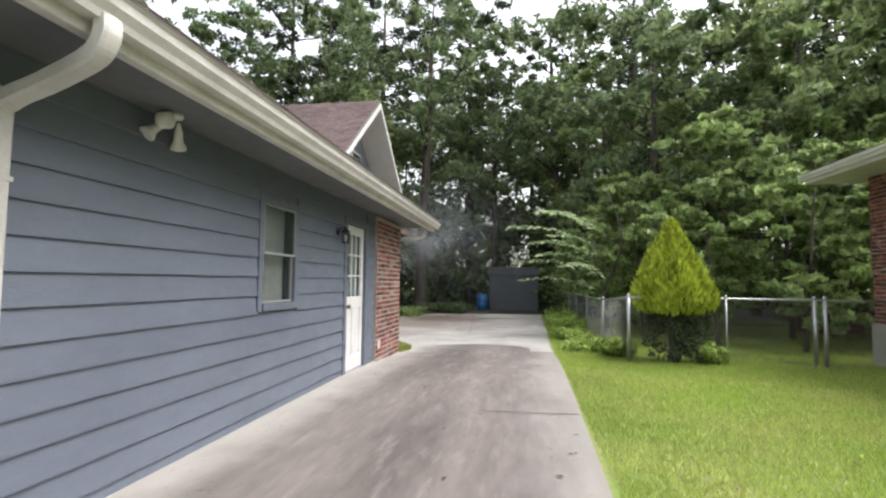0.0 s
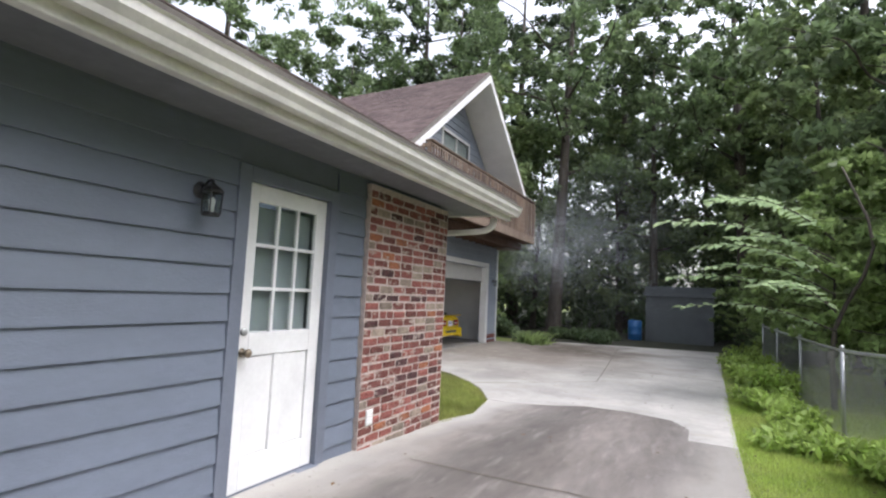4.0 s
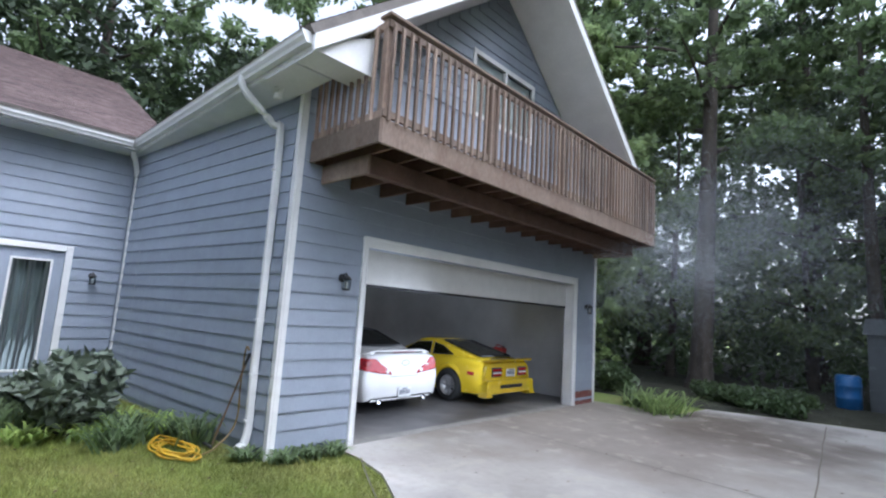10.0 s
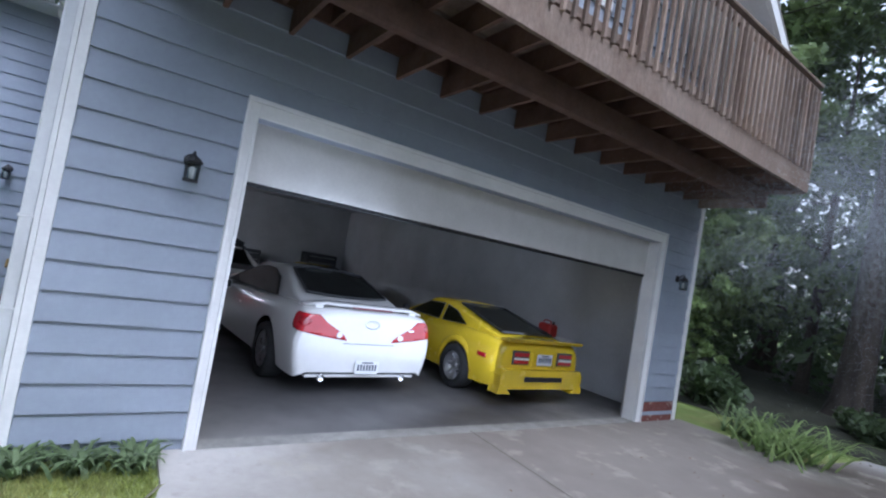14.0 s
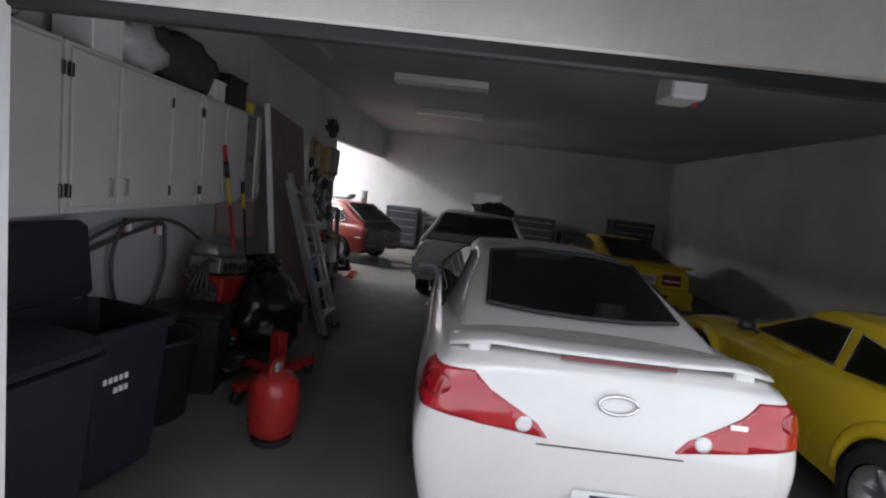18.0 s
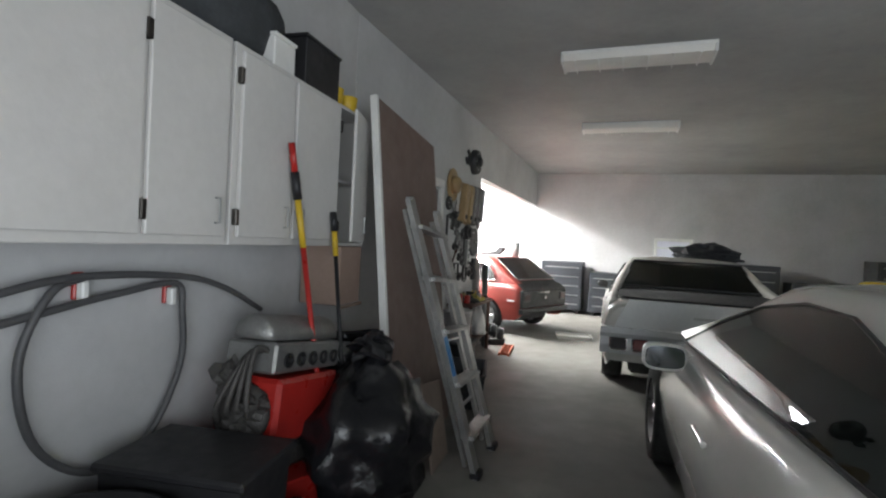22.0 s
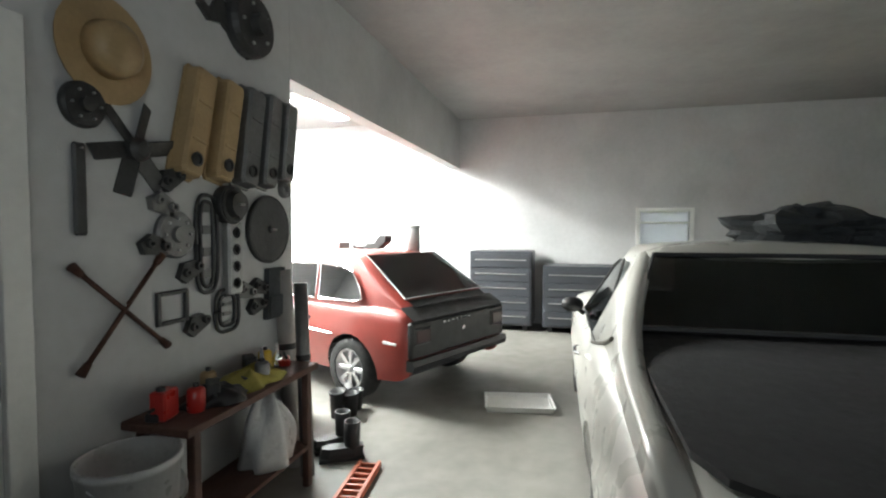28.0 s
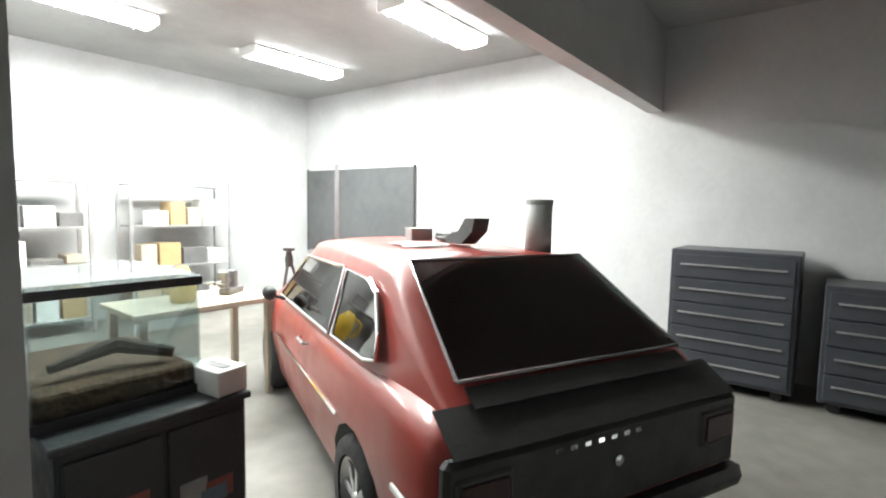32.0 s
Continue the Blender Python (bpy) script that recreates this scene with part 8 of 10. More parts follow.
def valve_cover(x, z, L, w, mm, tilt, label):
    t = hung("valve_cover", x, z, label, "engine part", tilt=tilt)
    bm = B()
    rings(bm, [[Vector((a * w * s, d, c * L * s2)) for a, c in ((-1, -0.92), (-0.8, -1), (0.8, -1), (1, -0.92), (1, 0.92), (0.8, 1), (-0.8, 1), (-1, 0.92))] for d, s, s2 in ((0.0, 1.12, 1.04), (0.012, 1.12, 1.04), (0.014, 1.0, 1.0), (0.07, 0.92, 0.98), (0.085, 0.75, 0.95))])
    part("shell", bm, mm, t, local=True)
    part("filler_hole", lathe(B(), [(0.03, 0.084), (0.034, 0.095), (0.024, 0.097), (0.022, 0.086), (0.002, 0.086)], (0, 0, -L * 0.7), "y", 14), DKMET, t, local=True)
    for k in (-1, 1):
        bm = B()
        box(bm, (-w * 0.6, 0.085, k * L * 0.35 - 0.006), (w * 0.6, 0.092, k * L * 0.35 + 0.006), 0.002)
        part("rib", bm, mm, t, local=True)
    nail(t, L * 0.9)


valve_cover(-11.12, 1.97, 0.26, 0.07, TAN, -14, "tan enamelled rocker cover hung on the wall")
valve_cover(-11.33, 1.97, 0.26, 0.065, TAN, -12, "tan enamelled rocker cover hung on the wall")
valve_cover(-11.52, 1.97, 0.27, 0.075, GREYMET, -10, "grey cast rocker cover hung on the wall")
valve_cover(-11.70, 1.98, 0.27, 0.065, GREYMET, -9, "grey cast rocker cover hung on the wall")
valve_cover(-11.87, 2.0, 0.24, 0.06, GREYMET, -8, "narrow grey rocker cover near the wall's end")


def disc(x, z, r, mm, label, cat="engine part", hub=0.35, holes=6, depth=0.03):
    t = hung("clutch_disc" if holes else "air_filter_lid", x, z, label, cat)
    part("plate", lathe(B(), [(0.004, 0.0), (r, 0.0), (r, depth * 0.6), (r * 0.92, depth), (r * hub, depth), (r * hub * 0.9, depth * 1.6), (0.004, depth * 1.7)], (0, 0, 0), "y", 32), mm, t, local=True, smooth=False)
    if not holes:
        part("rim", tube(B(), [(r * 0.97 * math.cos(a), depth * 0.8, r * 0.97 * math.sin(a)) for a in [2 * math.pi * k / 32 for k in range(33)]], 0.006, 6), mm, t, local=True, smooth=True)
        part("wing_nut", box(B(), (-0.022, depth * 1.6, -0.006), (0.022, depth * 1.6 + 0.016, 0.006), 0.003), STEEL, t, local=True)
    for k in range(holes):
        a = 2 * math.pi * k / holes
        part("bolt", lathe(B(), [(r * 0.06, depth), (r * 0.06, depth + 0.008), (0.002, depth + 0.009)], (r * 0.65 * math.cos(a), 0, r * 0.65 * math.sin(a)), "y", 8), STEEL, t, local=True)


disc(-10.60, 1.93, 0.085, DKMET, "black pulley wheel hung on the wall")
disc(-11.73, 1.47, 0.20, DKMET, "large dark round filter lid on the wall", holes=0, hub=0.12, depth=0.025)
disc(-11.37, 1.60, 0.10, DKMET, "dark round air filter on the wall", holes=0, hub=0.7, depth=0.06)
disc(-11.90, 1.72, 0.055, GREYMET, "small steel disc on the wall", holes=4)
disc(-11.55, 2.58, 0.17, DKMET, "dark brake drum high on the wall", holes=5, depth=0.08)
disc(-11.02, 1.45, 0.11, GREYMET, "grey bell housing plate on the wall", holes=8)


def star_bracket():
    t = hung("fan_blade", -10.82, 1.80, "dark six-armed radiator fan hung on the wall", "fan")
    part("hub", lathe(B(), [(0.05, 0.0), (0.05, 0.04), (0.03, 0.06), (0.003, 0.062)], (0, 0, 0), "y", 18), DKMET, t, local=True)
    for k in range(6):
        bm = B()
        box(bm, (0.03, 0.01, -0.035), (0.20, 0.016, 0.035), 0.004, Matrix.Rotation(radians(60 * k + 12), 4, "Y") @ Matrix.Rotation(radians(22), 4, "X"))
        part("blade", bm, DKMET, t, local=True)


star_bracket()


def lug_wrench():
    t = hung("lug_wrench", -10.74, 1.15, "rusty cross-shaped wheel wrench hung on the wall", "wrench")
    RUST = mat("rusted_steel", (0.11, 0.055, 0.04), 0.7, 0.2, 10, 0.2, metal=0.4)
    for a in (48, -42):
        bm = B()
        m = Matrix.Rotation(radians(a), 4, "Y")
        tube(bm, [m @ Vector((-0.26, 0.025, 0)), m @ Vector((0.26, 0.025, 0))], 0.010, 10)
        arm = part("arm", bm, RUST, t, local=True, smooth=True)
        for s in (-1, 1):
            bm = B()
            tube(bm, [m @ Vector((s * 0.235, 0.025, 0)), m @ Vector((s * 0.285, 0.025, 0))], [0.014, 0.019], 10)
            part("socket", bm, RUST, arm, local=True, smooth=True)
    nail(t, 0.02)


lug_wrench()


def frame_bit():
    t = hung("window_regulator", -11.0, 1.12, "small rectangular metal frame hung on the wall", "frame")
    for a, b in (((-0.09, 0.0, -0.075), (-0.07, 0.02, 0.075)), ((0.07, 0.0, -0.075), (0.09, 0.02, 0.075)), ((-0.07, 0.0, 0.057), (0.07, 0.02, 0.075)), ((-0.07, 0.0, -0.075), (0.07, 0.02, -0.057))):
        bm = B()
        box(bm, a, b, 0.003)
        part("side_bar", bm, DKMET, t, local=True)
    t = hung("pry_bar", -10.58, 1.62, "short black steel bar hung on the wall", "bar")
    bm = B()
    box(bm, (-0.025, 0.0, -0.17), (0.025, 0.02, 0.17), 0.008)
    part("flat_bar", bm, DKMET, t, local=True)
    nail(t, 0.15)


frame_bit()


def gasket(x, z, w, h, label):
    """An oval gasket: an open ring on the wall."""
    t = hung("gasket", x, z, label, "gasket")
    for dw in (0.0, 0.03):
        P = []
        for k in range(33):
            a = 2 * math.pi * k / 32
            c, s = math.cos(a), math.sin(a)
            P.append((math.copysign(abs(c) ** 0.6, c) * (w - dw), 0.012, math.copysign(abs(s) ** 0.6, s) * (h - dw)))
        part("ring", tube(B(), P, 0.010, 6), DKMET, t, local=True, smooth=True)
    for k in range(4):
        bm = B()
        box(bm, (-w * 0.35, 0.004, -h * 0.7 + k * h * 0.45), (w * 0.35, 0.014, -h * 0.7 + k * h * 0.45 + h * 0.18), 0.002)
        part("web_plate", bm, GREYMET, t, local=True)


gasket(-11.22, 1.40, 0.075, 0.24, "long oval black sump gasket on the wall")
gasket(-11.36, 1.05, 0.09, 0.11, "round gasket hung on the wall")


def head_on_wall():
    t = hung("cylinder_head", -11.39, 1.32, "bare aluminium cylinder head plate with ports on the wall", "engine part")
    bm = B()
    box(bm, (-0.055, 0.0, -0.19), (0.055, 0.05, 0.19), 0.01)
    part("casting", bm, mat("bare_aluminium", (0.45, 0.45, 0.44), 0.4, 0.12, 12, 0.2, metal=0.7), t, local=True)
    for k in range(4):
        part("port", lathe(B(), [(0.026, 0.05), (0.03, 0.054), (0.02, 0.055), (0.018, 0.04), (0.002, 0.04)], (0.0, 0, -0.13 + k * 0.088), "y", 14), BLACK, t, local=True)


head_on_wall()


def odds():
    spec = [("hose_clamp", -11.10, 1.28, DKMET), ("bracket", -10.95, 1.58, GREYMET), ("bracket", -11.0, 1.70, DKMET), ("bracket", -11.62, 1.14, DKMET), ("bracket", -11.5, 1.13, GREYMET), ("bracket", -11.60, 1.04, DKMET), ("bracket", -11.14, 1.02, DKMET), ("bracket", -10.9, 1.40, DKMET)]
    for k, (nm, x, z, mm) in enumerate(spec):
        rg = random.Random(k)
        t = hung(nm, x, z, "small dark engine bracket hung on the wall", "engine part", tilt=rg.uniform(-30, 30))
        bm = B()
        prism(bm, [(-0.07, -0.03), (0.05, -0.045), (0.08, 0.0), (0.03, 0.05), (-0.04, 0.035)], "y", 0.0, 0.03)
        part("casting", bm, mm, t, local=True)
        for s in (-1, 1):
            part("boss", lathe(B(), [(0.02, 0.0), (0.02, 0.05), (0.01, 0.05), (0.01, 0.03)], (s * 0.04, 0, 0.005), "y", 12), mm, t, local=True)
    # funnels, apron, leather bag, tan cap
    t = hung("tool_apron", -11.78, 1.10, "dark cloth apron hung near the wall's end", "apron")
    bm = B()
    prism(bm, [(-0.10, -0.16), (0.10, -0.16), (0.08, 0.14), (-0.08, 0.14)], "y", 0.0, 0.035)
    part("cloth", bm, DARKCLOTH, t, local=True)
    bm = B()
    box(bm, (-0.09, 0.036, -0.15), (0.09, 0.05, -0.02), 0.006)
    part("pocket", bm, DARKCLOTH, t, local=True)
    t = hung("straw_hat", -10.70, 2.16, "tan straw hat hung high on the wall", "hat")
    part("brim", lathe(B(), [(0.10, 0.0), (0.20, 0.01), (0.205, 0.02), (0.10, 0.02)], (0, 0, 0), "y", 26), TAN, t, local=True)
    part("crown", lathe(B(), [(0.11, 0.02), (0.10, 0.09), (0.06, 0.12), (0.003, 0.122)], (0, 0, 0), "y", 22), TAN, t, local=True, smooth=True)
    t = hung("spanner", -11.42, 2.52, "large dark open-ended spanner hung over the covers", "spanner", tilt=60)
    bm = B()
    prism(bm, [(-0.03, -0.18), (0.03, -0.18), (0.035, 0.06), (0.10, 0.13), (0.09, 0.22), (0.05, 0.23), (0.045, 0.15), (-0.045, 0.15), (-0.05, 0.23), (-0.09, 0.22), (-0.10, 0.13), (-0.035, 0.06)], "y", 0.0, 0.02)
    part("forging", bm, DKMET, t, local=True)
    nail(t, 0.0)


odds()


# ---- low bench, bucket, funnels and rolls under the tools ----
def bench():
    WOODB = mat("oily_bench_wood", (0.11, 0.055, 0.04), 0.7, 0.2, 5, 0.2, stretch=(0.4, 1, 1))
    x0, x1, y0, y1, z = -11.72, -10.72, WY + 0.01, WY + 0.34, 0.70
    t = thing("work_bench", pose((x0 + x1) / 2, y0, 0), "small dark red-brown wooden bench under the tool wall", "bench")
    for k in range(2):
        bm = B()
        box(bm, (x0, y0 + k * 0.166, z - 0.035), (x1, y0 + 0.162 + k * 0.166, z), 0.004)
        part("top_board", bm, WOODB, t)
    for x in (x0 + 0.05, x1 - 0.09):
        for y in (y0 + 0.02, y1 - 0.06):
            bm = B()
            box(bm, (x, y, 0.0), (x + 0.04, y + 0.04, z - 0.036), 0.004)
            part("leg", bm, WOODB, t)
    bm = B()
    box(bm, (x0 + 0.05, y0 + 0.02, 0.22), (x1 - 0.05, y1 - 0.02, 0.245), 0.003)
    part("lower_shelf", bm, WOODB, t)
    rg = random.Random(9)
    for k in range(9):
        x = x0 + 0.08 + k * 0.105
        mm = (REDP, YELLOW, BLACK, GREYMET, BLACK, TAN, DKMET, REDP, BLACK)[k]
        q = thing("bench_odd", pose(x, y0 + rg.uniform(0.08, 0.25), z, 0, 0, rg.uniform(0, 90)), "small coloured tin or tool lying on the bench", "tin", "odds on the bench")
        if k % 2:
            part("can", lathe(B(), [(0.035, 0.0), (0.037, 0.003), (0.037, 0.09), (0.03, 0.1), (0.01, 0.104)], (0, 0, 0), "z", 16), mm, q, local=True, smooth=True)
            part("cap", lathe(B(), [(0.012, 0.104), (0.012, 0.12), (0.002, 0.121)], (0, 0, 0), "z", 10), BLACK, q, local=True)
        else:
            bm = B()
            box(bm, (-0.06, -0.03, 0.0), (0.06, 0.03, 0.035 + 0.03 * (k % 4)), 0.006)
            part("case", bm, mm, q, local=True)
            bm = B()
            tube(bm, [(-0.05, 0.0, 0.05), (0.08, 0.01, 0.055)], 0.008, 8)
            part("handle", bm, DKMET, q, local=True)
    for x in (-11.48, -11.62):
        f = thing("funnel", pose(x, WY + 0.13, z), "shiny tin funnel standing on the bench", "funnel", "funnels")
        part("cone", lathe(B(), [(0.055, 0.0), (0.057, 0.004), (0.012, 0.075), (0.009, 0.13), (0.007, 0.13)], (0, 0, 0), "z", 18), CHROME, f, local=True, smooth=True)
        part("rim", lathe(B(), [(0.057, 0.0), (0.06, 0.004), (0.057, 0.008)], (0, 0, 0), "z", 18), CHROME, f, local=True)
    b = thing("bucket", pose(-10.58, WY + 0.21, 0.29) @ Matrix.Scale(1.12, 4), "white plastic bucket with printed sides on a dark crate", "bucket")
    part("pail", lathe(B(), [(0.125, 0.30), (0.128, 0.305), (0.15, 0.60), (0.155, 0.60), (0.155, 0.625), (0.144, 0.625), (0.12, 0.315), (0.002, 0.312)], (0, 0, -0.30), "z", 26), BAGPL, b, local=True, smooth=True)
    part("handle", tube(B(), curve_pts([(0.15, 0, 0.28), (0.10, 0.13, 0.20), (0, 0.16, 0.17), (-0.10, 0.13, 0.20), (-0.15, 0, 0.28)], 5), 0.004, 6), STEEL, b, local=True)
    c = thing("storage_crate", pose(-10.58, WY + 0.21, 0), "dark plastic crate on the floor under the bucket", "crate")
    for k, (p, q) in enumerate((((-0.22, -0.18, 0.0), (0.22, 0.18, 0.02)), ((-0.22, -0.18, 0.02), (-0.205, 0.18, 0.27)), ((0.205, -0.18, 0.02), (0.22, 0.18, 0.27)), ((-0.205, -0.18, 0.02), (0.205, -0.165, 0.27)), ((-0.205, 0.165, 0.02), (0.205, 0.18, 0.27)))):
        bm = B()
        box(bm, p, q, 0.004)
        part("side_panel" if k else "base", bm, BLACK, c, local=True)
    bm = B()
    box(bm, (-0.235, -0.195, 0.27), (0.235, 0.195, 0.29), 0.006)
    part("lid", bm, BLACK, c, local=True)
    # crumpled cloth and red block on the bench, a pale sack on its shelf
    for name, label, cat_, at, wx, wy, hh, mm, sd in (("rag", "crumpled dull yellow cloth lying on the bench", "cloth", (-11.30, WY + 0.19, z), 0.20, 0.13, 0.07, mat("dull_yellow_cloth", (0.40, 0.34, 0.08), 0.95, 0.15, 12, 0.2), 3),
                                                      ("rag", "dark oily rag heaped on the bench", "cloth", (-11.05, WY + 0.20, z), 0.16, 0.12, 0.06, BLACK, 8),
                                                      ("sack", "pale plastic sack slumped on the bench shelf", "sack", (-11.42, WY + 0.20, 0.245), 0.16, 0.13, 0.36, BAGPL, 5)):
        q = thing(name, pose(*at), label, cat_)
        rq = np.random.default_rng(sd)
        ph = rq.uniform(0, 6.28, 8)
        loops = []
        for i in range(9):
            h = i / 8
            r = math.sqrt(max(0.0, 1 - h ** 2.4)) * (1 if i else 0.97) + 0.01
            loops.append([Vector((wx * r * (1 + 0.16 * math.sin(3 * u + ph[0] + 4 * h) + 0.09 * math.sin(7 * u + ph[1] - 6 * h)) * math.cos(u), wy * r * (1 + 0.16 * math.sin(4 * u + ph[2]) + 0.08 * math.sin(9 * u + ph[3] + 5 * h)) * math.sin(u),
                                  hh * h * (1 + 0.15 * math.sin(2 * u + ph[4]) + 0.10 * math.sin(5 * u + ph[5])))) for u in (2 * math.pi * k / 36 for k in range(36))])
        part("folds", rings(B(), loops), mm, q, local=True, smooth=True)
    q = thing("red_tin", pose(-10.80, WY + 0.15, z, 0, 0, 12), "plain red square tin on the bench", "tin")
    bm = B()
    box(bm, (-0.05, -0.035, 0.0), (0.05, 0.035, 0.12), 0.008)
    part("can", bm, REDP, q, local=True)
    part("cap", lathe(B(), [(0.018, 0.12), (0.018, 0.135), (0.002, 0.136)], (0.02, 0, 0), "z", 12), BLACK, q, local=True)
    # rolls leaning at the wall's end
    for k, (x, y, lean, r, h, mm) in enumerate(((-11.86, WY + 0.10, 4, 0.055, 1.22, mat("kraft_roll", (0.36, 0.34, 0.32), 0.7, 0.06)), (-11.76, WY + 0.24, 3, 0.04, 1.15, GREYMET))):
        q = thing("paper_roll", pose(x, y, 0.0, 0, 0, 0) @ Matrix.Rotation(radians(lean), 4, "X") @ Matrix.Rotation(radians(-2 * k), 4, "Y"), "tall pale roll leaning at the end of the tool wall", "roll", "leaning rolls")
        part("roll", lathe(B(), [(r * 0.4, 0.0), (r, 0.0), (r, h), (r * 0.8, h), (r * 0.8, h - 0.04), (r * 0.35, h - 0.04)], (0, 0, 0), "z", 18), mm, q, local=True, smooth=True)
        part("band", lathe(B(), [(r + 0.001, h * 0.6), (r + 0.003, h * 0.6), (r + 0.003, h * 0.63), (r + 0.001, h * 0.63)], (0, 0, 0), "z", 18), BLACK, q, local=True)
    # floor: orange ramp, boots, cups
    o = thing("wheel_ramp", pose(-11.64, 14.83, 0, 0, 0, 6), "orange-red plastic ladder-shaped ramp on the floor", "ramp")
    ORG = mat("orange_plastic", (0.45, 0.10, 0.04), 0.5, 0.06)
    for y in (-0.06, 0.06):
        bm = B()
        box(bm, (-0.32, y - 0.012, 0.0), (0.32, y + 0.012, 0.04), 0.004)
        part("side_rail", bm, ORG, o, local=True)
    for k in range(10):
        bm = B()
        box(bm, (-0.30 + k * 0.064, -0.048, 0.008), (-0.28 + k * 0.064, 0.048, 0.034), 0.003)
        part("rung", bm, ORG, o, local=True)
    for k, (x, y) in enumerate(((-12.0, WY + 0.34), (-12.12, WY + 0.22))):
        q = thing("work_boot", pose(x, y, 0, 0, 0, -60 + 20 * k), "black work boot standing on the floor", "boot", "work boots")
        bm = B()
        rings(bm, [[Vector((xx * 0.13 + o2, yy * w, z)) for xx, yy in ((-1, -0.7), (-0.6, -1), (0.6, -1), (1, -0.5), (1, 0.5), (0.6, 1), (-0.6, 1), (-1, 0.7))] for z, w, o2 in ((0.025, 0.05, 0), (0.05, 0.052, 0), (0.085, 0.045, -0.01))])
        part("toe", bm, BLACK, q, local=True)
        part("shaft", lathe(B(), [(0.048, 0.06), (0.05, 0.12), (0.054, 0.24), (0.046, 0.24), (0.04, 0.1)], (-0.07, 0, 0), "z", 14), BLACK, q, local=True, smooth=True)
        bm = B()
        box(bm, (-0.145, -0.055, 0.0), (0.14, 0.055, 0.025), 0.006)
        part("sole", bm, RUBBER, q, local=True)


bench()
t = thing("oil_pan", pose(-13.24, 15.58, 0.0, 0, 0, 10), "shallow white plastic tray lying on the floor", "tray")
bm = B()
rings(bm, [[Vector((sx * w, sy * d, z)) for sx, sy in ((-1, -1), (1, -1), (1, 1), (-1, 1))] for z, w, d in ((0.0, 0.16, 0.26), (0.045, 0.175, 0.275), (0.05, 0.185, 0.285), (0.05, 0.168, 0.268), (0.02, 0.16, 0.26))])
part("tray_body", bm, WHITE, t, local=True)


# ---- the work bay ----
def tank_stand():
    x0, x1, y0, y1 = -12.66, -12.10, 13.20, 13.97
    STICK = mat("dark_painted_wood", (0.045, 0.045, 0.05), 0.5, 0.1, 6)
    t = thing("tank_cabinet", pose((x0 + x1) / 2, y0, 0), "dark cabinet covered in pale stickers under the glass tank", "cabinet")
    bm = B()
    box(bm, (x0, y0, 0.05), (x1, y1, 0.76), 0.006)
    part("body", bm, STICK, t)
    bm = B()
    box(bm, (x0 - 0.015, y0 - 0.015, 0.76), (x1 + 0.015, y1 + 0.015, 0.785), 0.004)
    part("top", bm, STICK, t)
    for k in range(2):
        bm = B()
        xx = x0 + 0.015 + k * 0.275
        box(bm, (xx, y1, 0.08), (xx + 0.255, y1 + 0.016, 0.73), 0.004)
        d = part("door", bm, STICK, t)
        rg = random.Random(20 + k)
        for j in range(6):
            u, v, w, h = xx + rg.uniform(0.01, 0.15), rg.uniform(0.12, 0.62), rg.uniform(0.05, 0.10), rg.uniform(0.03, 0.08)
            bm = B()
            box(bm, (u, y1 + 0.016, v), (u + w, y1 + 0.0175 + 0.0006 * j, v + h))
            part("sticker", bm, mat("sticker_%d" % (j % 3), ((0.34, 0.34, 0.33), (0.30, 0.10, 0.08), (0.14, 0.2, 0.26))[j % 3], 0.5) if k == 0 and j < 3 else bpy.data.materials["sticker_%d" % (j % 3)], d)
    bm = B()
    box(bm, (x0 + 0.03, y0 + 0.03, 0.0), (x1 - 0.03, y1 - 0.03, 0.05))
    part("plinth", bm, STICK, t)
    a = thing("glass_tank", pose(x0, y0, 0.785), "glass aquarium with dark rim and brown gravel on the cabinet", "aquarium")
    X0, X1, Y0, Y1, Z0, Z1 = x0 + 0.10, x1 + 0.02, y0 + 0.05, y1 - 0.12, 0.787, 1.20
    for p, q in (((X0, Y0, Z0), (X0 + 0.006, Y1, Z1)), ((X1 - 0.006, Y0, Z0), (X1, Y1, Z1)), ((X0 + 0.006, Y0, Z0), (X1 - 0.006, Y0 + 0.006, Z1)), ((X0 + 0.006, Y1 - 0.006, Z0), (X1 - 0.006, Y1, Z1))):
        bm = B()
        box(bm, p, q)
        part("pane", bm, GLASS, a)
    for z in (Z0, Z1 - 0.03):
        bm = B()
        for p, q in (((X0 - 0.008, Y0 - 0.008), (X1 + 0.008, Y0 - 0.0005)), ((X0 - 0.008, Y1 + 0.0005), (X1 + 0.008, Y1 + 0.008)), ((X0 - 0.008, Y0 - 0.0005), (X0 - 0.0005, Y1 + 0.0005)), ((X1 + 0.0005, Y0 - 0.0005), (X1 + 0.008, Y1 + 0.0005))):
            box(bm, (p[0], p[1], z), (q[0], q[1], z + 0.03))
        part("rim", bm, BLACK, a)
    bm = B()
    box(bm, (X0 + 0.01, Y0 + 0.01, Z0 + 0.002), (X1 - 0.01, Y1 - 0.01, Z0 + 0.10), 0.01)
    part("gravel", bm, mat("brown_gravel", (0.20, 0.12, 0.07), 0.9, 0.3, 30, 0.8, 60), a)
    bm = B()
    box(bm, (X0, Y0, Z1 + 0.002), (X1, Y1, Z1 + 0.012), 0.002)
    part("cover_glass", bm, GLASS, a)
    bm = B()
    tube(bm, [(X0 + 0.05, Y1 - 0.1, Z0 + 0.13), (X0 + 0.20, Y1 - 0.2, Z0 + 0.17), (X1 - 0.08, Y1 - 0.15, Z0 + 0.14)], [0.02, 0.03, 0.015], 8)
    part("driftwood", bm, BARK, a)
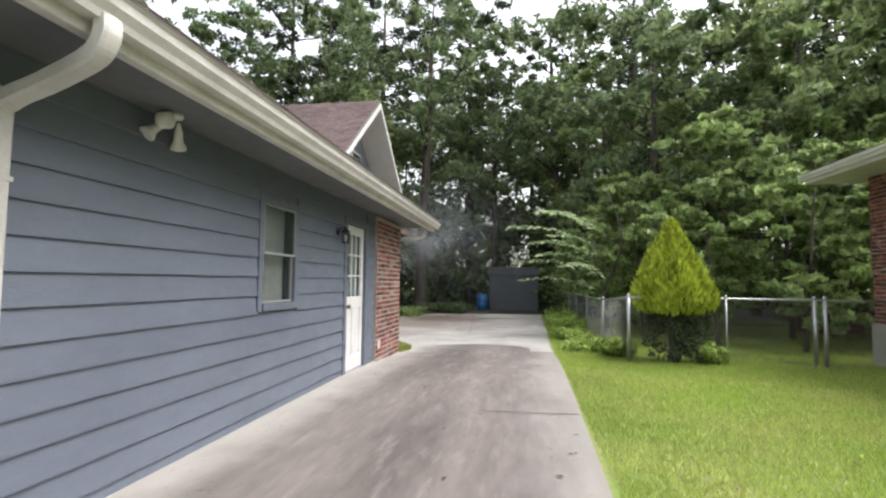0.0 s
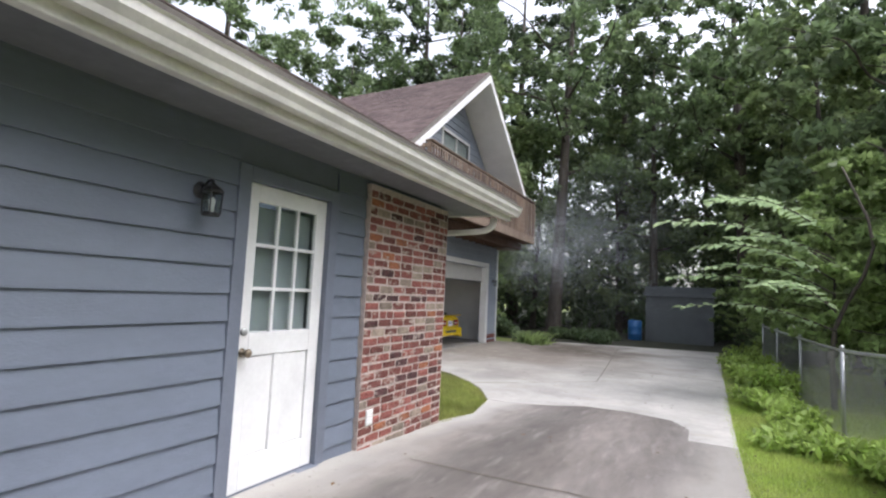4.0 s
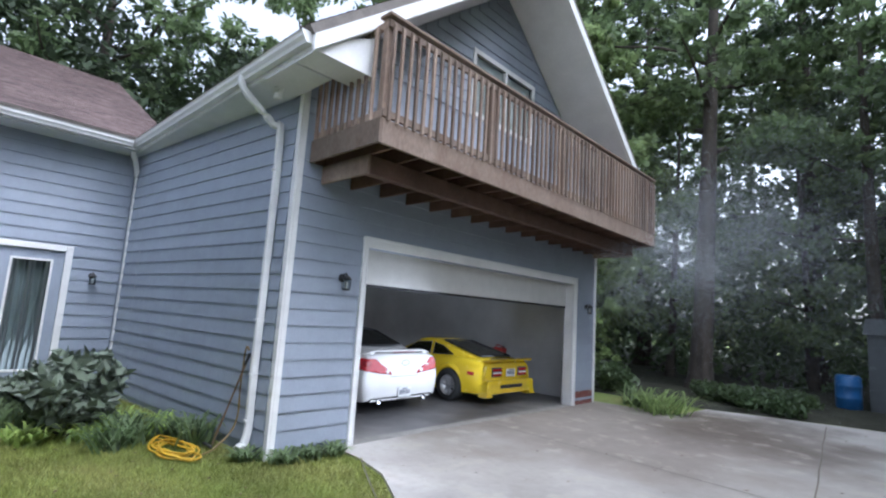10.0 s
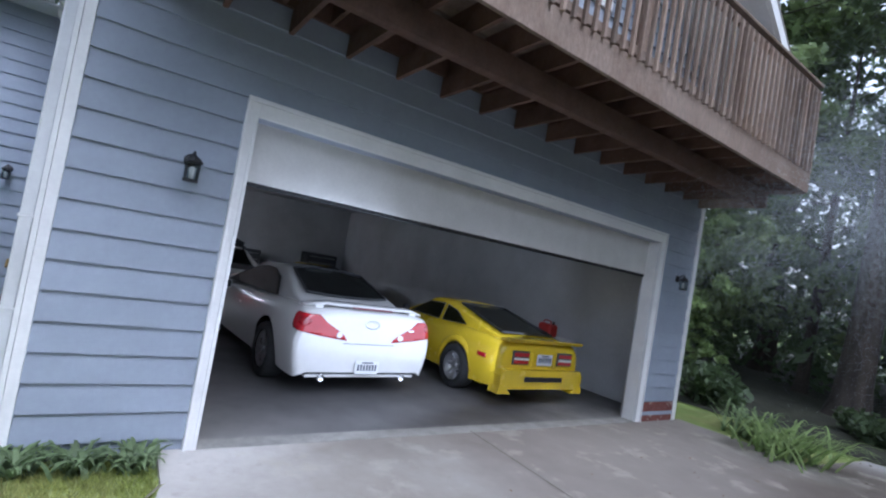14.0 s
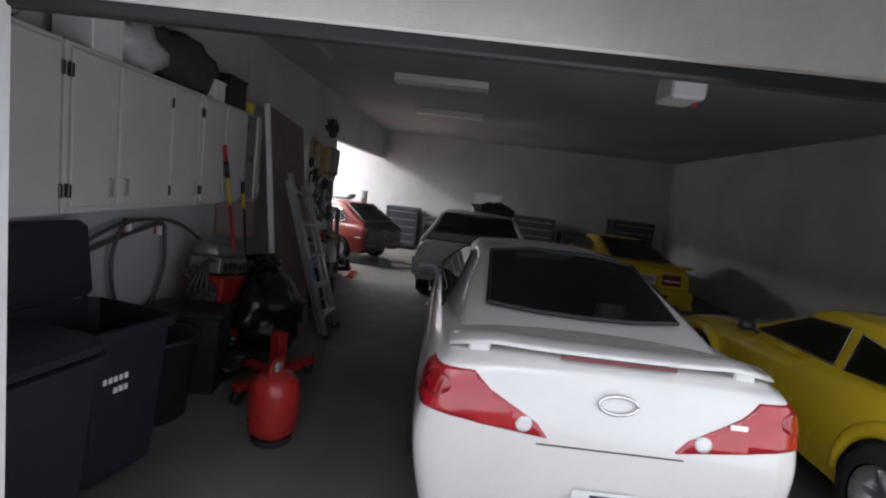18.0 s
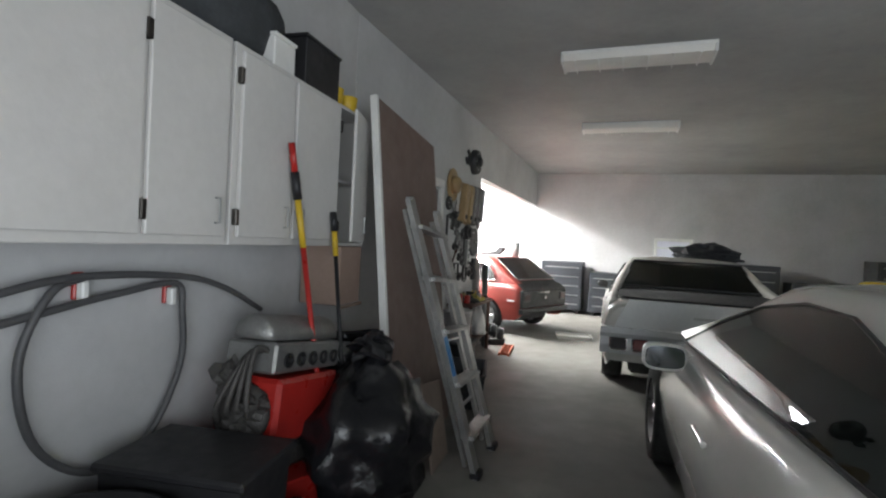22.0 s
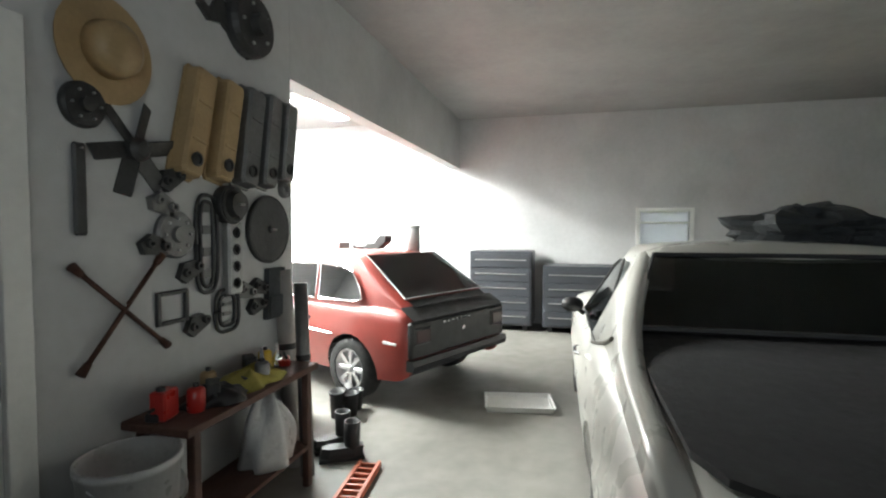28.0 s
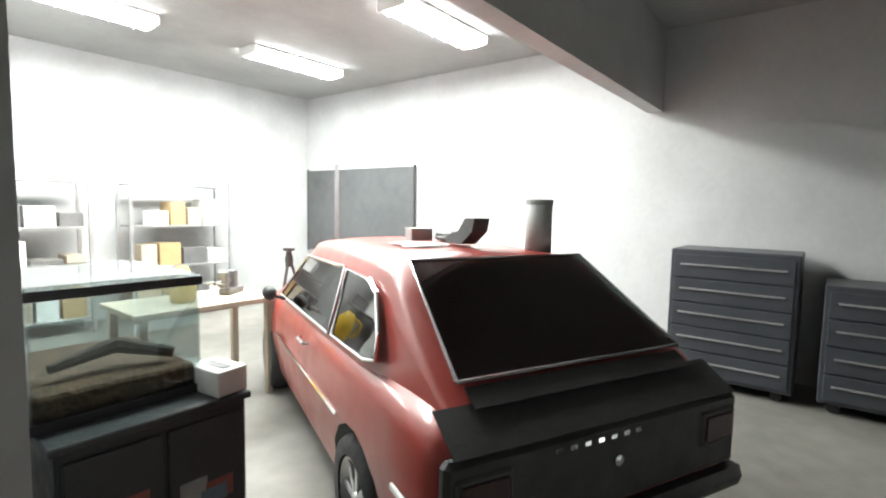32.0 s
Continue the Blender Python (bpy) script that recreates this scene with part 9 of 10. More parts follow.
    b = thing("tissue_box", pose(x0 + 0.05, y1 - 0.06, 0.785, 0, 0, 8), "pale grey tissue box on the cabinet corner", "box")
    bm = B()
    box(bm, (-0.06, -0.12, 0.0), (0.06, 0.055, 0.09), 0.004)
    part("carton", bm, WHITE, b, local=True)
    bm = B()
    box(bm, (-0.02, -0.09, 0.09), (0.02, 0.03, 0.0925), 0.001)
    part("slot", bm, BLACK, b, local=True)
    c = thing("cup_holder", pose(-12.75, 14.18, 0, 0, 0, 0), "black plastic pots standing together on the floor", "pots")
    for k, (dx, dy, h) in enumerate(((0, 0, 0.16), (0.12, 0.05, 0.19), (0.06, 0.14, 0.17), (-0.08, 0.12, 0.15))):
        part("pot", lathe(B(), [(0.045, 0.0), (0.06, h), (0.066, h), (0.066, h + 0.012), (0.052, h + 0.012), (0.04, 0.02), (0.002, 0.02)], (dx, dy, 0), "z", 16), BLACK, c, local=True, smooth=True)


tank_stand()


def bay_clutter():
    # dark folding screen behind the red car, stool with a jug, tripod, shelf unit, dark cabinets
    s = thing("room_divider", pose(-15.2, 11.5, 0), "tall dark grey board standing in the work bay", "board")
    m = Matrix.Translation((-15.3, 11.3, 0)) @ Matrix.Rotation(radians(50), 4, "Z")
    GB = mat("grey_board", (0.16, 0.16, 0.165), 0.8, 0.06)
    bm = B()
    box(bm, (-0.75, -0.02, 0.10), (0.75, 0.02, 1.85), 0.004, m)
    part("panel", bm, GB, s)
    for x in (-0.6, 0.6):
        bm = B()
        box(bm, (x - 0.03, -0.25, 0.0), (x + 0.03, 0.25, 0.05), 0.004, m)
        box(bm, (x - 0.02, -0.0195, 0.05), (x + 0.02, 0.0195, 0.10), 0, m)
        part("foot", bm, GB, s)
    st = thing("work_table", pose(-13.4, 12.0, 0), "pale wooden table in the bright bay", "table")
    PW = mat("pale_wood", (0.42, 0.36, 0.28), 0.7, 0.1, 4)
    bm = B()
    box(bm, (-0.5, -0.3, 0.72), (0.5, 0.3, 0.76), 0.004)
    part("tabletop", bm, PW, st, local=True)
    for sx in (-0.44, 0.44):
        for sy in (-0.25, 0.25):
            bm = B()
            box(bm, (sx - 0.025, sy - 0.025, 0.0), (sx + 0.025, sy + 0.025, 0.72), 0.004)
            part("leg", bm, PW, st, local=True)
    j = thing("jug", pose(-13.3, 12.05, 0.76), "yellow plastic jug on the table", "jug")
    part("vessel", lathe(B(), [(0.07, 0.0), (0.085, 0.02), (0.085, 0.16), (0.05, 0.22), (0.035, 0.25), (0.03, 0.25)], (0, 0, 0), "z", 18), YELLOW, j, local=True, smooth=True)
    part("handle", tube(B(), curve_pts([(0.05, 0, 0.22), (0.12, 0, 0.21), (0.13, 0, 0.12), (0.085, 0, 0.07)], 4), 0.012, 8), YELLOW, j, local=True)
    v = thing("bench_vice", pose(-13.7, 11.95, 0.76, 0, 0, 30), "grey bench vice on the table", "vice")
    for a, b, n in (((-0.12, -0.05, 0.0), (0.08, 0.05, 0.05), "base"), ((-0.05, -0.04, 0.05), (0.0, 0.04, 0.18), "fixed_jaw"), ((0.06, -0.04, 0.06), (0.11, 0.04, 0.18), "sliding_jaw")):
        bm = B()
        box(bm, a, b, 0.008)
        part(n, bm, GREYMET, v, local=True)
    bm = B()
    tube(bm, [(0.0, 0, 0.1), (0.2, 0, 0.1)], 0.016, 8)
    tube(bm, [(0.19, -0.08, 0.1), (0.19, 0.08, 0.1)], 0.006, 6)
    part("screw", bm, GREYMET, v, local=True)
    for k, (x, y, rz) in enumerate(((-14.3, 12.6, 0), )):
        tr = thing("tripod", pose(-14.2, 12.0, 0), "dark slender tripod stand in the bay", "tripod")
        for a in range(3):
            bm = B()
            ang = a * 2.1 + 0.4
            tube(bm, [(0.32 * math.cos(ang), 0.32 * math.sin(ang), 0.0), (0.02 * math.cos(ang), 0.02 * math.sin(ang), 0.95)], 0.012, 8)
            part("leg", bm, DKMET, tr, local=True)
        part("head", lathe(B(), [(0.03, 0.93), (0.035, 1.0), (0.02, 1.06), (0.05, 1.07), (0.05, 1.09), (0.002, 1.09)], (0, 0, 0), "z", 14), DKMET, tr, local=True)
    # shelves with boxes along the back of the bay
    for k, (x, y) in enumerate(((-13.0, 9.0), (-14.6, 9.0))):
        u = thing("shelf_unit", pose(x, y, 0), "pale metal shelf unit filled with boxes", "shelf", "bay shelves")
        for sx in (-0.6, 0.6):
            for sy in (-0.2, 0.2):
                bm = B()
                box(bm, (sx - 0.018, sy - 0.018, 0.0), (sx + 0.018, sy + 0.018, 1.8), 0.002)
                part("upright", bm, STEEL, u, local=True)
        for z in (0.15, 0.65, 1.15, 1.65):
            bm = B()
            box(bm, (-0.58, -0.2, z), (0.58, 0.2, z + 0.025), 0.002)
            part("shelf_board", bm, STEEL, u, local=True)
        rg = random.Random(40 + k)
        for z in (0.175, 0.675, 1.175):
            xx = -0.55
            while xx < 0.35:
                w, h = rg.uniform(0.16, 0.3), rg.uniform(0.14, 0.36)
                q = thing("carton", pose(x + xx + w / 2, y, z), "cardboard carton on the bay shelf", "box", "cartons on the shelves")
                bm = B()
                box(bm, (-w / 2, -0.16, 0.0), (w / 2, 0.16, h), 0.004)
                part("carton_body", bm, rg.choice([TAN, WHITE, GREYMET, PW]), q, local=True)
                bm = B()
                box(bm, (-w / 2 + 0.01, -0.02, h), (w / 2 - 0.01, 0.02, h + 0.002))
                part("tape", bm, PW, q, local=True)
                xx += w + 0.03
    # dark tool chests along the back wall beside the window
    TC = mat("dark_chest_paint", (0.05, 0.055, 0.065), 0.4, 0.1, 4)
    for k, (x, y, w, h) in enumerate(((-16.5, 15.0, 0.9, 1.15), (-16.5, 16.1, 1.0, 0.95), (-16.5, 18.6, 1.1, 1.3), (-16.5, 19.9, 1.1, 1.0), (-16.45, 21.2, 1.1, 1.5))):
        c = thing("tool_chest", pose(x, y, 0), "dark steel tool chest with drawers against the back wall", "tool chest", "tool chests")
        bm = B()
        box(bm, (-0.30, -w / 2, 0.08), (0.28, w / 2, h), 0.008)
        part("body", bm, TC, c, local=True)
        n = int(h / 0.2)
        for j in range(n):
            bm = B()
            z = 0.11 + j * (h - 0.14) / n
            box(bm, (0.28, -w / 2 + 0.03, z), (0.296, w / 2 - 0.03, z + (h - 0.14) / n - 0.012), 0.004)
            d = part("drawer", bm, TC, c, local=True)
            bm = B()
            box(bm, (0.296, -w / 2 + 0.08, z + 0.10), (0.312, w / 2 - 0.08, z + 0.115), 0.003)
            part("pull", bm, STEEL, d, local=True)
        for sy in (-1, 1):
            part("castor", lathe(B(), [(0.01, -0.02), (0.04, -0.02), (0.04, 0.02), (0.01, 0.02)], (0.2, sy * (w / 2 - 0.1), 0.04), "x", 12), BLACK, c, local=True)
            part("castor", lathe(B(), [(0.01, -0.02), (0.04, -0.02), (0.04, 0.02), (0.01, 0.02)], (-0.2, sy * (w / 2 - 0.1), 0.04), "x", 12), BLACK, c, local=True)
    # pale cabinet with a red can near the opening, by the yellow car
    q = thing("side_cabinet", pose(-6.2, 21.95, 0), "white metal side cabinet against the garage wall", "cabinet")
    bm = B()
    box(bm, (-0.45, -0.28, 0.0), (0.45, 0.32, 0.78), 0.008)
    part("body", bm, WHITE, q, local=True)
    for sx in (-1, 1):
        bm = B()
        box(bm, (min(sx * 0.01, sx * 0.43), -0.298, 0.05), (max(sx * 0.01, sx * 0.43), -0.28, 0.74), 0.004)
        part("door", bm, WHITE, q, local=True)
    r = thing("fuel_can", pose(-6.15, 21.9, 0.78), "red plastic fuel can on the side cabinet", "fuel can")
    bm = B()
    box(bm, (-0.16, -0.11, 0.0), (0.16, 0.11, 0.24), 0.03)
    part("can_body", bm, REDP, r, local=True)
    part("handle", tube(B(), curve_pts([(-0.12, 0, 0.23), (-0.10, 0, 0.29), (0.04, 0, 0.29), (0.06, 0, 0.23)], 4), 0.014, 8), REDP, r, local=True)
    part("spout", tube(B(), [(0.11, 0, 0.23), (0.13, 0, 0.29)], 0.022, 10), BLACK, r, local=True)


bay_clutter()


def door_opener():
    t = thing("door_opener", pose(-7.2, 18.5, CZ), "garage door opener with rail hung from the ceiling", "door opener")
    bm = B()
    box(bm, (-0.22, -0.14, -0.48), (0.16, 0.14, -0.26), 0.02)
    part("motor_box", bm, WHITE, t, local=True)
    bm = B()
    box(bm, (0.16, -0.02, -0.34), (3.1, 0.02, -0.30), 0.004)
    part("rail", bm, STEEL, t, local=True)
    for sx in (-0.18, 0.12):
        bm = B()
        box(bm, (sx - 0.012, -0.012, -0.26), (sx + 0.012, 0.012, 0.0))
        part("hanger", bm, STEEL, t, local=True)
    bm = B()
    box(bm, (-0.01, 0.10, -0.52), (0.02, 0.13, -0.48), 0.004)
    part("release_cord", bm, REDP, t, local=True)


door_opener()

# ---- yellow garden hose and green stick by the garage corner ----
t = thing("garden_hose", pose(-4.62, 13.72, -0.03), "coiled bright yellow garden hose on the grass", "hose")
HOSE = mat("yellow_hose", (0.58, 0.36, 0.02), 0.45, 0.08)
rg = random.Random(2)
for k in range(7):
    P = []
    ox, oy, ph = rg.uniform(-0.10, 0.10), rg.uniform(-0.05, 0.05), rg.uniform(0, 6.28)
    for j in range(25):
        a = 2 * math.pi * j / 24
        P.append((-4.66 + ox + (0.40 + 0.05 * math.sin(2 * a + ph)) * math.cos(a), 13.76 + oy + (0.15 + 0.05 * math.sin(3 * a + ph)) * math.sin(a), 0.005 + 0.02 * (k % 4) + 0.018 * math.sin(2 * a + ph) + 0.018))
    part("coil", tube(B(), P, 0.0105, 7), HOSE, t, smooth=True)
P = curve_pts([(-4.3, 13.85, 0.02), (-4.36, 14.1, 0.05), (-4.42, 14.36, 0.3), (-4.40, 14.36, 0.75), (-4.36, 14.35, 1.1), (-4.30, 14.34, 1.22), (-4.24, 14.34, 1.18)], 5)
part("riser", tube(B(), P, 0.0105, 7), mat("old_hose", (0.22, 0.15, 0.05), 0.5), t, smooth=True)


# ---- dark board on the back wall of the bay ----
t = thing("notice_board", pose(IXB + 0.02, 9.85, 0.72), "large dark grey board standing against the back wall", "board")
bm = B()
box(bm, (0.0, -1.15, 0.0), (0.03, 1.2, 1.3), 0.004)
part("panel", bm, mat("board_grey", (0.10, 0.105, 0.11), 0.7, 0.08, 3, 0.05, stain=0.15), t, local=True)
for y in (-1.17, 1.2):
    bm = B()
    box(bm, (-0.002, y, -0.02), (0.04, y + 0.02, 1.32), 0.003)
    part("edge_strip", bm, DKMET, t, local=True)
for y in (-0.9, 0.9):
    bm = B()
    box(bm, (-0.01, y - 0.03, -0.72), (0.05, y + 0.03, 0.0), 0.004)
    part("leg", bm, DKMET, t, local=True)


# ---- trees and plants ----
def limb(bm, p, q, r0, r1, rng, bend=0.12, seg=7):
    p, q = Vector(p), Vector(q)
    mid = [p.lerp(q, f) + Vector((rng.uniform(-1, 1), rng.uniform(-1, 1), 0)) * bend * (q - p).length * math.sin(math.pi * f) for f in (0.33, 0.66)]
    pts = curve_pts([p, *mid, q], 3)
    n = len(pts)
    tube(bm, pts, [r0 + (r1 - r0) * i / (n - 1) for i in range(n)], seg)
    return pts


def tree(name, height, trunk, crown_from, spread, seed, label, leafmat=LEAF, per=60, clumps=170, size=0.16, flat=0.7):
    """A broad-leaved tree at the origin: flared trunk, limbs, and a crown of leaf clumps with gaps."""
    rng, nr = random.Random(seed), np.random.default_rng(seed)
    t = thing(name, Matrix(), label, "tree", "woodland trees")
    bm = B()
    zs = [-0.15, 0.05, 0.3, 0.8, 2, height * 0.35, height * 0.6, height * 0.9]
    rs = [trunk * 1.7, trunk * 1.45, trunk * 1.15, trunk, trunk * 0.92, trunk * 0.75, trunk * 0.5, trunk * 0.12]
    loops = []
    ox, oy = rng.uniform(-0.3, 0.3), rng.uniform(-0.3, 0.3)
    for z, r in zip(zs, rs):
        f = max(0, z) / height
        loops.append([Vector((ox * f * 2 + r * (1 + 0.14 * math.sin(3 * a + seed) * (z < 1)) * math.cos(a), oy * f * 2 + r * (1 + 0.10 * math.cos(4 * a) * (z < 1)) * math.sin(a), z)) for a in [2 * math.pi * k / 12 for k in range(12)]])
    rings(bm, loops)
    part("trunk", bm, BARK, t, smooth=True)
    cs, rad = [], []
    bm = B()
    nb = 14
    for k in range(nb):
        z = height * (crown_from + (0.92 - crown_from) * k / nb)
        a = k * 2.4 + rng.uniform(-0.4, 0.4)
        s = spread * (0.55 + 0.6 * math.sin(math.pi * (0.15 + 0.8 * k / nb))) * rng.uniform(0.75, 1.1)
        p = Vector((ox * 2 * z / height, oy * 2 * z / height, z))
        q = p + Vector((math.cos(a) * s, math.sin(a) * s, s * rng.uniform(0.05, 0.45)))
        limb(bm, p, q, trunk * 0.28 * (1.1 - k / nb), 0.012, rng)
        for j in range(clumps // nb):
            f = rng.uniform(0.3, 1.08)
            c = p.lerp(q, f) + Vector((rng.gauss(0, 1), rng.gauss(0, 1), rng.gauss(0, 0.8))) * spread * 0.16
            cs.append(tuple(c)), rad.append(rng.uniform(0.35, 0.85) * spread * 0.2)
    part("branchwork", bm, BARK, t, smooth=True)
    v, f = leaves(cs, rad, per, size, nr, flat)
    cr = quick("crown", v, f, leafmat, t)
    tagged(cr, kind="stuff")
    return t


# Another lifted leaf tone, with the haze on the right in its colour
LEAF_MID = mat("mid_leaf", (0.18, 0.25, 0.10), 0.55, 0.2, 0.4, 0, island=0.45, col2=(0.22, 0.275, 0.12), thin=0.5)
KINDS = [tree("tree", 15, 0.22, 0.28, 3.6, 11, "tall broad-leaved tree in full green leaf"),
         tree("tree", 18, 0.30, 0.38, 4.0, 23, "tall old oak with dark green crown"),
         tree("tree", 13, 0.17, 0.12, 3.2, 37, "leafy mid-height tree with low branches", LEAF_MID, 60, 190),
         tree("tree", 20, 0.28, 0.45, 3.2, 41, "tall pine with bare trunk and dark needles", LEAF_DK, 70, 150, 0.13)]
SAPLING = tree("tree", 5.5, 0.05, 0.12, 1.7, 53, "young light-green understorey tree", LEAF_LT, 55, 120, 0.13, 0.5)
SPOTS = [  # kind, x, y, turn, scale
    (1, -3.3, 28.6, 0, 1.12), (0, 0.8, 31.5, 40, 1.0), (1, 4.6, 30.0, 90, 0.95), (2, 6.8, 26.5, 200, 1.0), (0, 7.6, 21.5, 250, 0.95),
    (2, 9.5, 24.0, 10, 1.05), (2, 11.8, 19.2, 130, 1.0), (0, 13.5, 22.5, 70, 1.0), (2, 16.0, 18.0, 300, 1.05), (1, 19.5, 22.0, 20, 1.0),
    (2, 22.5, 17.0, 150, 1.1), (0, 26.0, 20.0, 220, 1.0), (3, 17.0, 27.0, 0, 1.1), (3, 24.0, 26.0, 60, 1.1), (3, 9.0, 32.0, 140, 1.1),
    (2, -7.0, 27.0, 80, 1.0), (1, -10.5, 30.5, 10, 1.05), (3, -1.2, 36.0, 10, 1.15), (0, 3.2, 38.5, 100, 1.1), (3, -8.0, 36.0, 190, 1.2),
    (1, 12.0, 38.0, 30, 1.1), (0, -15.0, 27.0, 310, 1.1), (3, -14.0, 34.0, 20, 1.2), (1, 22.0, 34.0, 45, 1.15), (0, 30.0, 27.0, 12, 1.1),
    (3, -21.5, 10.0, 70, 1.15), (1, -23.5, 16.0, 170, 1.1), (0, -24.0, 4.0, 10, 1.1), (3, -20.0, 2.0, 110, 1.1), (1, -22.5, 24.0, 300, 1.15), (0, -17.0, -4.0, 45, 1.0),
    (2, 5.8, 31.0, 0, 0.9), (2, -5.2, 31.5, 50, 0.9), (2, 4.6, 32.8, 280, 0.8), (2, -1.0, 33.5, 280, 0.9), (2, 14.0, 28.0, 280, 1.0), (2, 19.0, 26.5, 20, 1.0)]
used = set()
for k, x, y, rz, s in SPOTS:
    m = pose(x, y, gz(y) - 0.02, 0, 0, rz) @ Matrix.Scale(s, 4)
    if k in used:
        copy_thing(KINDS[k], m)
    else:
        KINDS[k].matrix_world = m
        used.add(k)
first = True
for x, y, rz, s in ((5.4, 19.2, 0, 0.85), (6.0, 16.6, 120, 0.95), (4.9, 23.0, 200, 0.9), (7.4, 14.8, 60, 1.05), (8.9, 13.8, 300, 1.1), (11.0, 14.6, 40, 1.0), (13.4, 14.6, 10, 1.1), (16.2, 14.5, 90, 1.05), (-5.6, 25.4, 70, 0.7), (4.4, 27.6, 10, 0.7), (7.6, 17.6, 30, 1.5), (10.2, 17.0, 150, 1.6), (13.0, 17.6, 250, 1.5), (16.0, 16.6, 320, 1.6), (19.0, 16.0, 80, 1.6), (6.6, 20.4, 190, 1.3)):
    m = pose(x, y, gz(y) - 0.02, 0, 0, rz) @ Matrix.Scale(s, 4)
    if first:
        SAPLING.matrix_world = m
        first = False
    else:
        copy_thing(SAPLING, m)


def arborvitae():
    """A dense golden conifer cone of upright sprays over a few stems."""
    x, y = 5.15, 10.75
    nr, rng = np.random.default_rng(5), random.Random(5)
    t = thing("arborvitae", pose(x, y, gz(y)), "dense golden-green conical conifer behind the wire fence", "shrub")
    bm = B()
    for k in range(5):
        a = k * 1.3
        limb(bm, (x + 0.08 * math.cos(a), y + 0.08 * math.sin(a), gz(y) - 0.03), (x + 0.25 * math.cos(a), y + 0.25 * math.sin(a), gz(y) + 1.2), 0.04, 0.02, rng)
    part("trunk", bm, BARK, t)
    n = 9000
    h = nr.uniform(0.34, 1.0, n)
    R = 0.72 * np.interp(h, [0.30, 0.36, 0.42, 0.6, 0.85, 1.0], [0.55, 0.9, 1.0, 0.76, 0.34, 0.04])
    a = nr.uniform(0, 2 * np.pi, n)
    rr = R * (nr.uniform(0.6, 1.0, n) ** 0.5) * (1 + 0.10 * np.sin(7 * a + h * 9))
    p = np.stack([x + rr * np.cos(a), y + rr * np.sin(a), gz(y) + 0.12 + 2.45 * h], 1)
    up = np.stack([np.cos(a) * 0.35, np.sin(a) * 0.35, np.ones(n)], 1) + nr.normal(size=(n, 3)) * 0.25
    up /= np.linalg.norm(up, axis=1)[:, None]
    sd = np.cross(up, nr.normal(size=(n, 3)))
    sd /= np.linalg.norm(sd, axis=1)[:, None]
    s = nr.uniform(0.05, 0.11, n)[:, None]
    v = np.stack([p - up * s, p + sd * s * 0.35, p + up * s, p - sd * s * 0.35], 1).reshape(-1, 3)
    c = quick("foliage", v, np.arange(n * 4).reshape(-1, 4), ARBOR, t)
    tagged(c, kind="stuff")
    cs = [(x + q * math.cos(b), y + q * math.sin(b), gz(y) + 0.15 + 0.85 * h2) for q, b, h2 in ((rng.uniform(0.1, 0.55), rng.uniform(0, 6.28), rng.uniform(0, 1)) for _ in range(60))]
    v, f = leaves(cs, 0.16, 22, 0.05, nr, 0.8)
    tagged(quick("lower_foliage", v, f, LEAF_DK, t, "dark thin lower sprays"), kind="stuff")


arborvitae()


WEED = mat("weed_leaf", (0.36, 0.48, 0.12), 0.6, 0.15, 1, 0, island=0.35, thin=0.4)


def strap_plant(name, x, y, r, n, material, label, seed, h=0.4):
    """A clump of arching strap leaves."""
    rng = random.Random(seed)
    t = thing(name, pose(x, y, gz(y)), label, "plant", "bedding plants")
    V, F = [], []
    for k in range(n):
        a, q = rng.uniform(0, 6.28), rng.uniform(0.5, 1.0)
        bx, by = x + rng.gauss(0, r * 0.22), y + rng.gauss(0, r * 0.22)
        w = rng.uniform(0.012, 0.022)
        for j in range(6):
            f = j / 5
            px, py = bx + math.cos(a) * r * q * f, by + math.sin(a) * r * q * f
            pz = gz(y) + h * q * (math.sin(f * 2.2)) * 1.0 + 0.01
            ww = w * (1 - f ** 2) + 0.001
            V += [(px - math.sin(a) * ww, py + math.cos(a) * ww, pz), (px + math.sin(a) * ww, py - math.cos(a) * ww, pz)]
        i0 = len(V) - 12
        F += [(i0 + 2 * j, i0 + 2 * j + 1, i0 + 2 * j + 3, i0 + 2 * j + 2) for j in range(5)]
    o = raw("foliage", V, F, material, t)
    tagged(o, kind="stuff")


strap_plant("strap_leaf_plant", -2.35, 22.55, 0.85, 130, LEAF_LT, "clump of arching strap leaves at the edge of the forecourt", 3, 0.5)
strap_plant("strap_leaf_plant", -3.1, 23.2, 0.7, 80, LEAF, "clump of dark strap leaves beside the garage", 4, 0.45)
for k, (x, y) in enumerate(((-6.2, 13.6), (-6.9, 13.5), (-7.6, 13.3), (-5.7, 13.9), (-7.2, 12.4), (-6.3, 12.7), (-7.9, 12.0), (-5.2, 14.05), (-5.35, 13.5), (-5.6, 13.15), (-5.1, 13.25), (-6.3, 12.3), (-5.65, 12.55), (-6.9, 12.1), (-4.9, 14.1), (-5.95, 13.35))):
    strap_plant("border_plant", x, y, 0.42, 75, LEAF if k % 3 else WEED, "low green border plant in the bed by the garage wall", 20 + k, 0.24 + 0.07 * (k % 3))


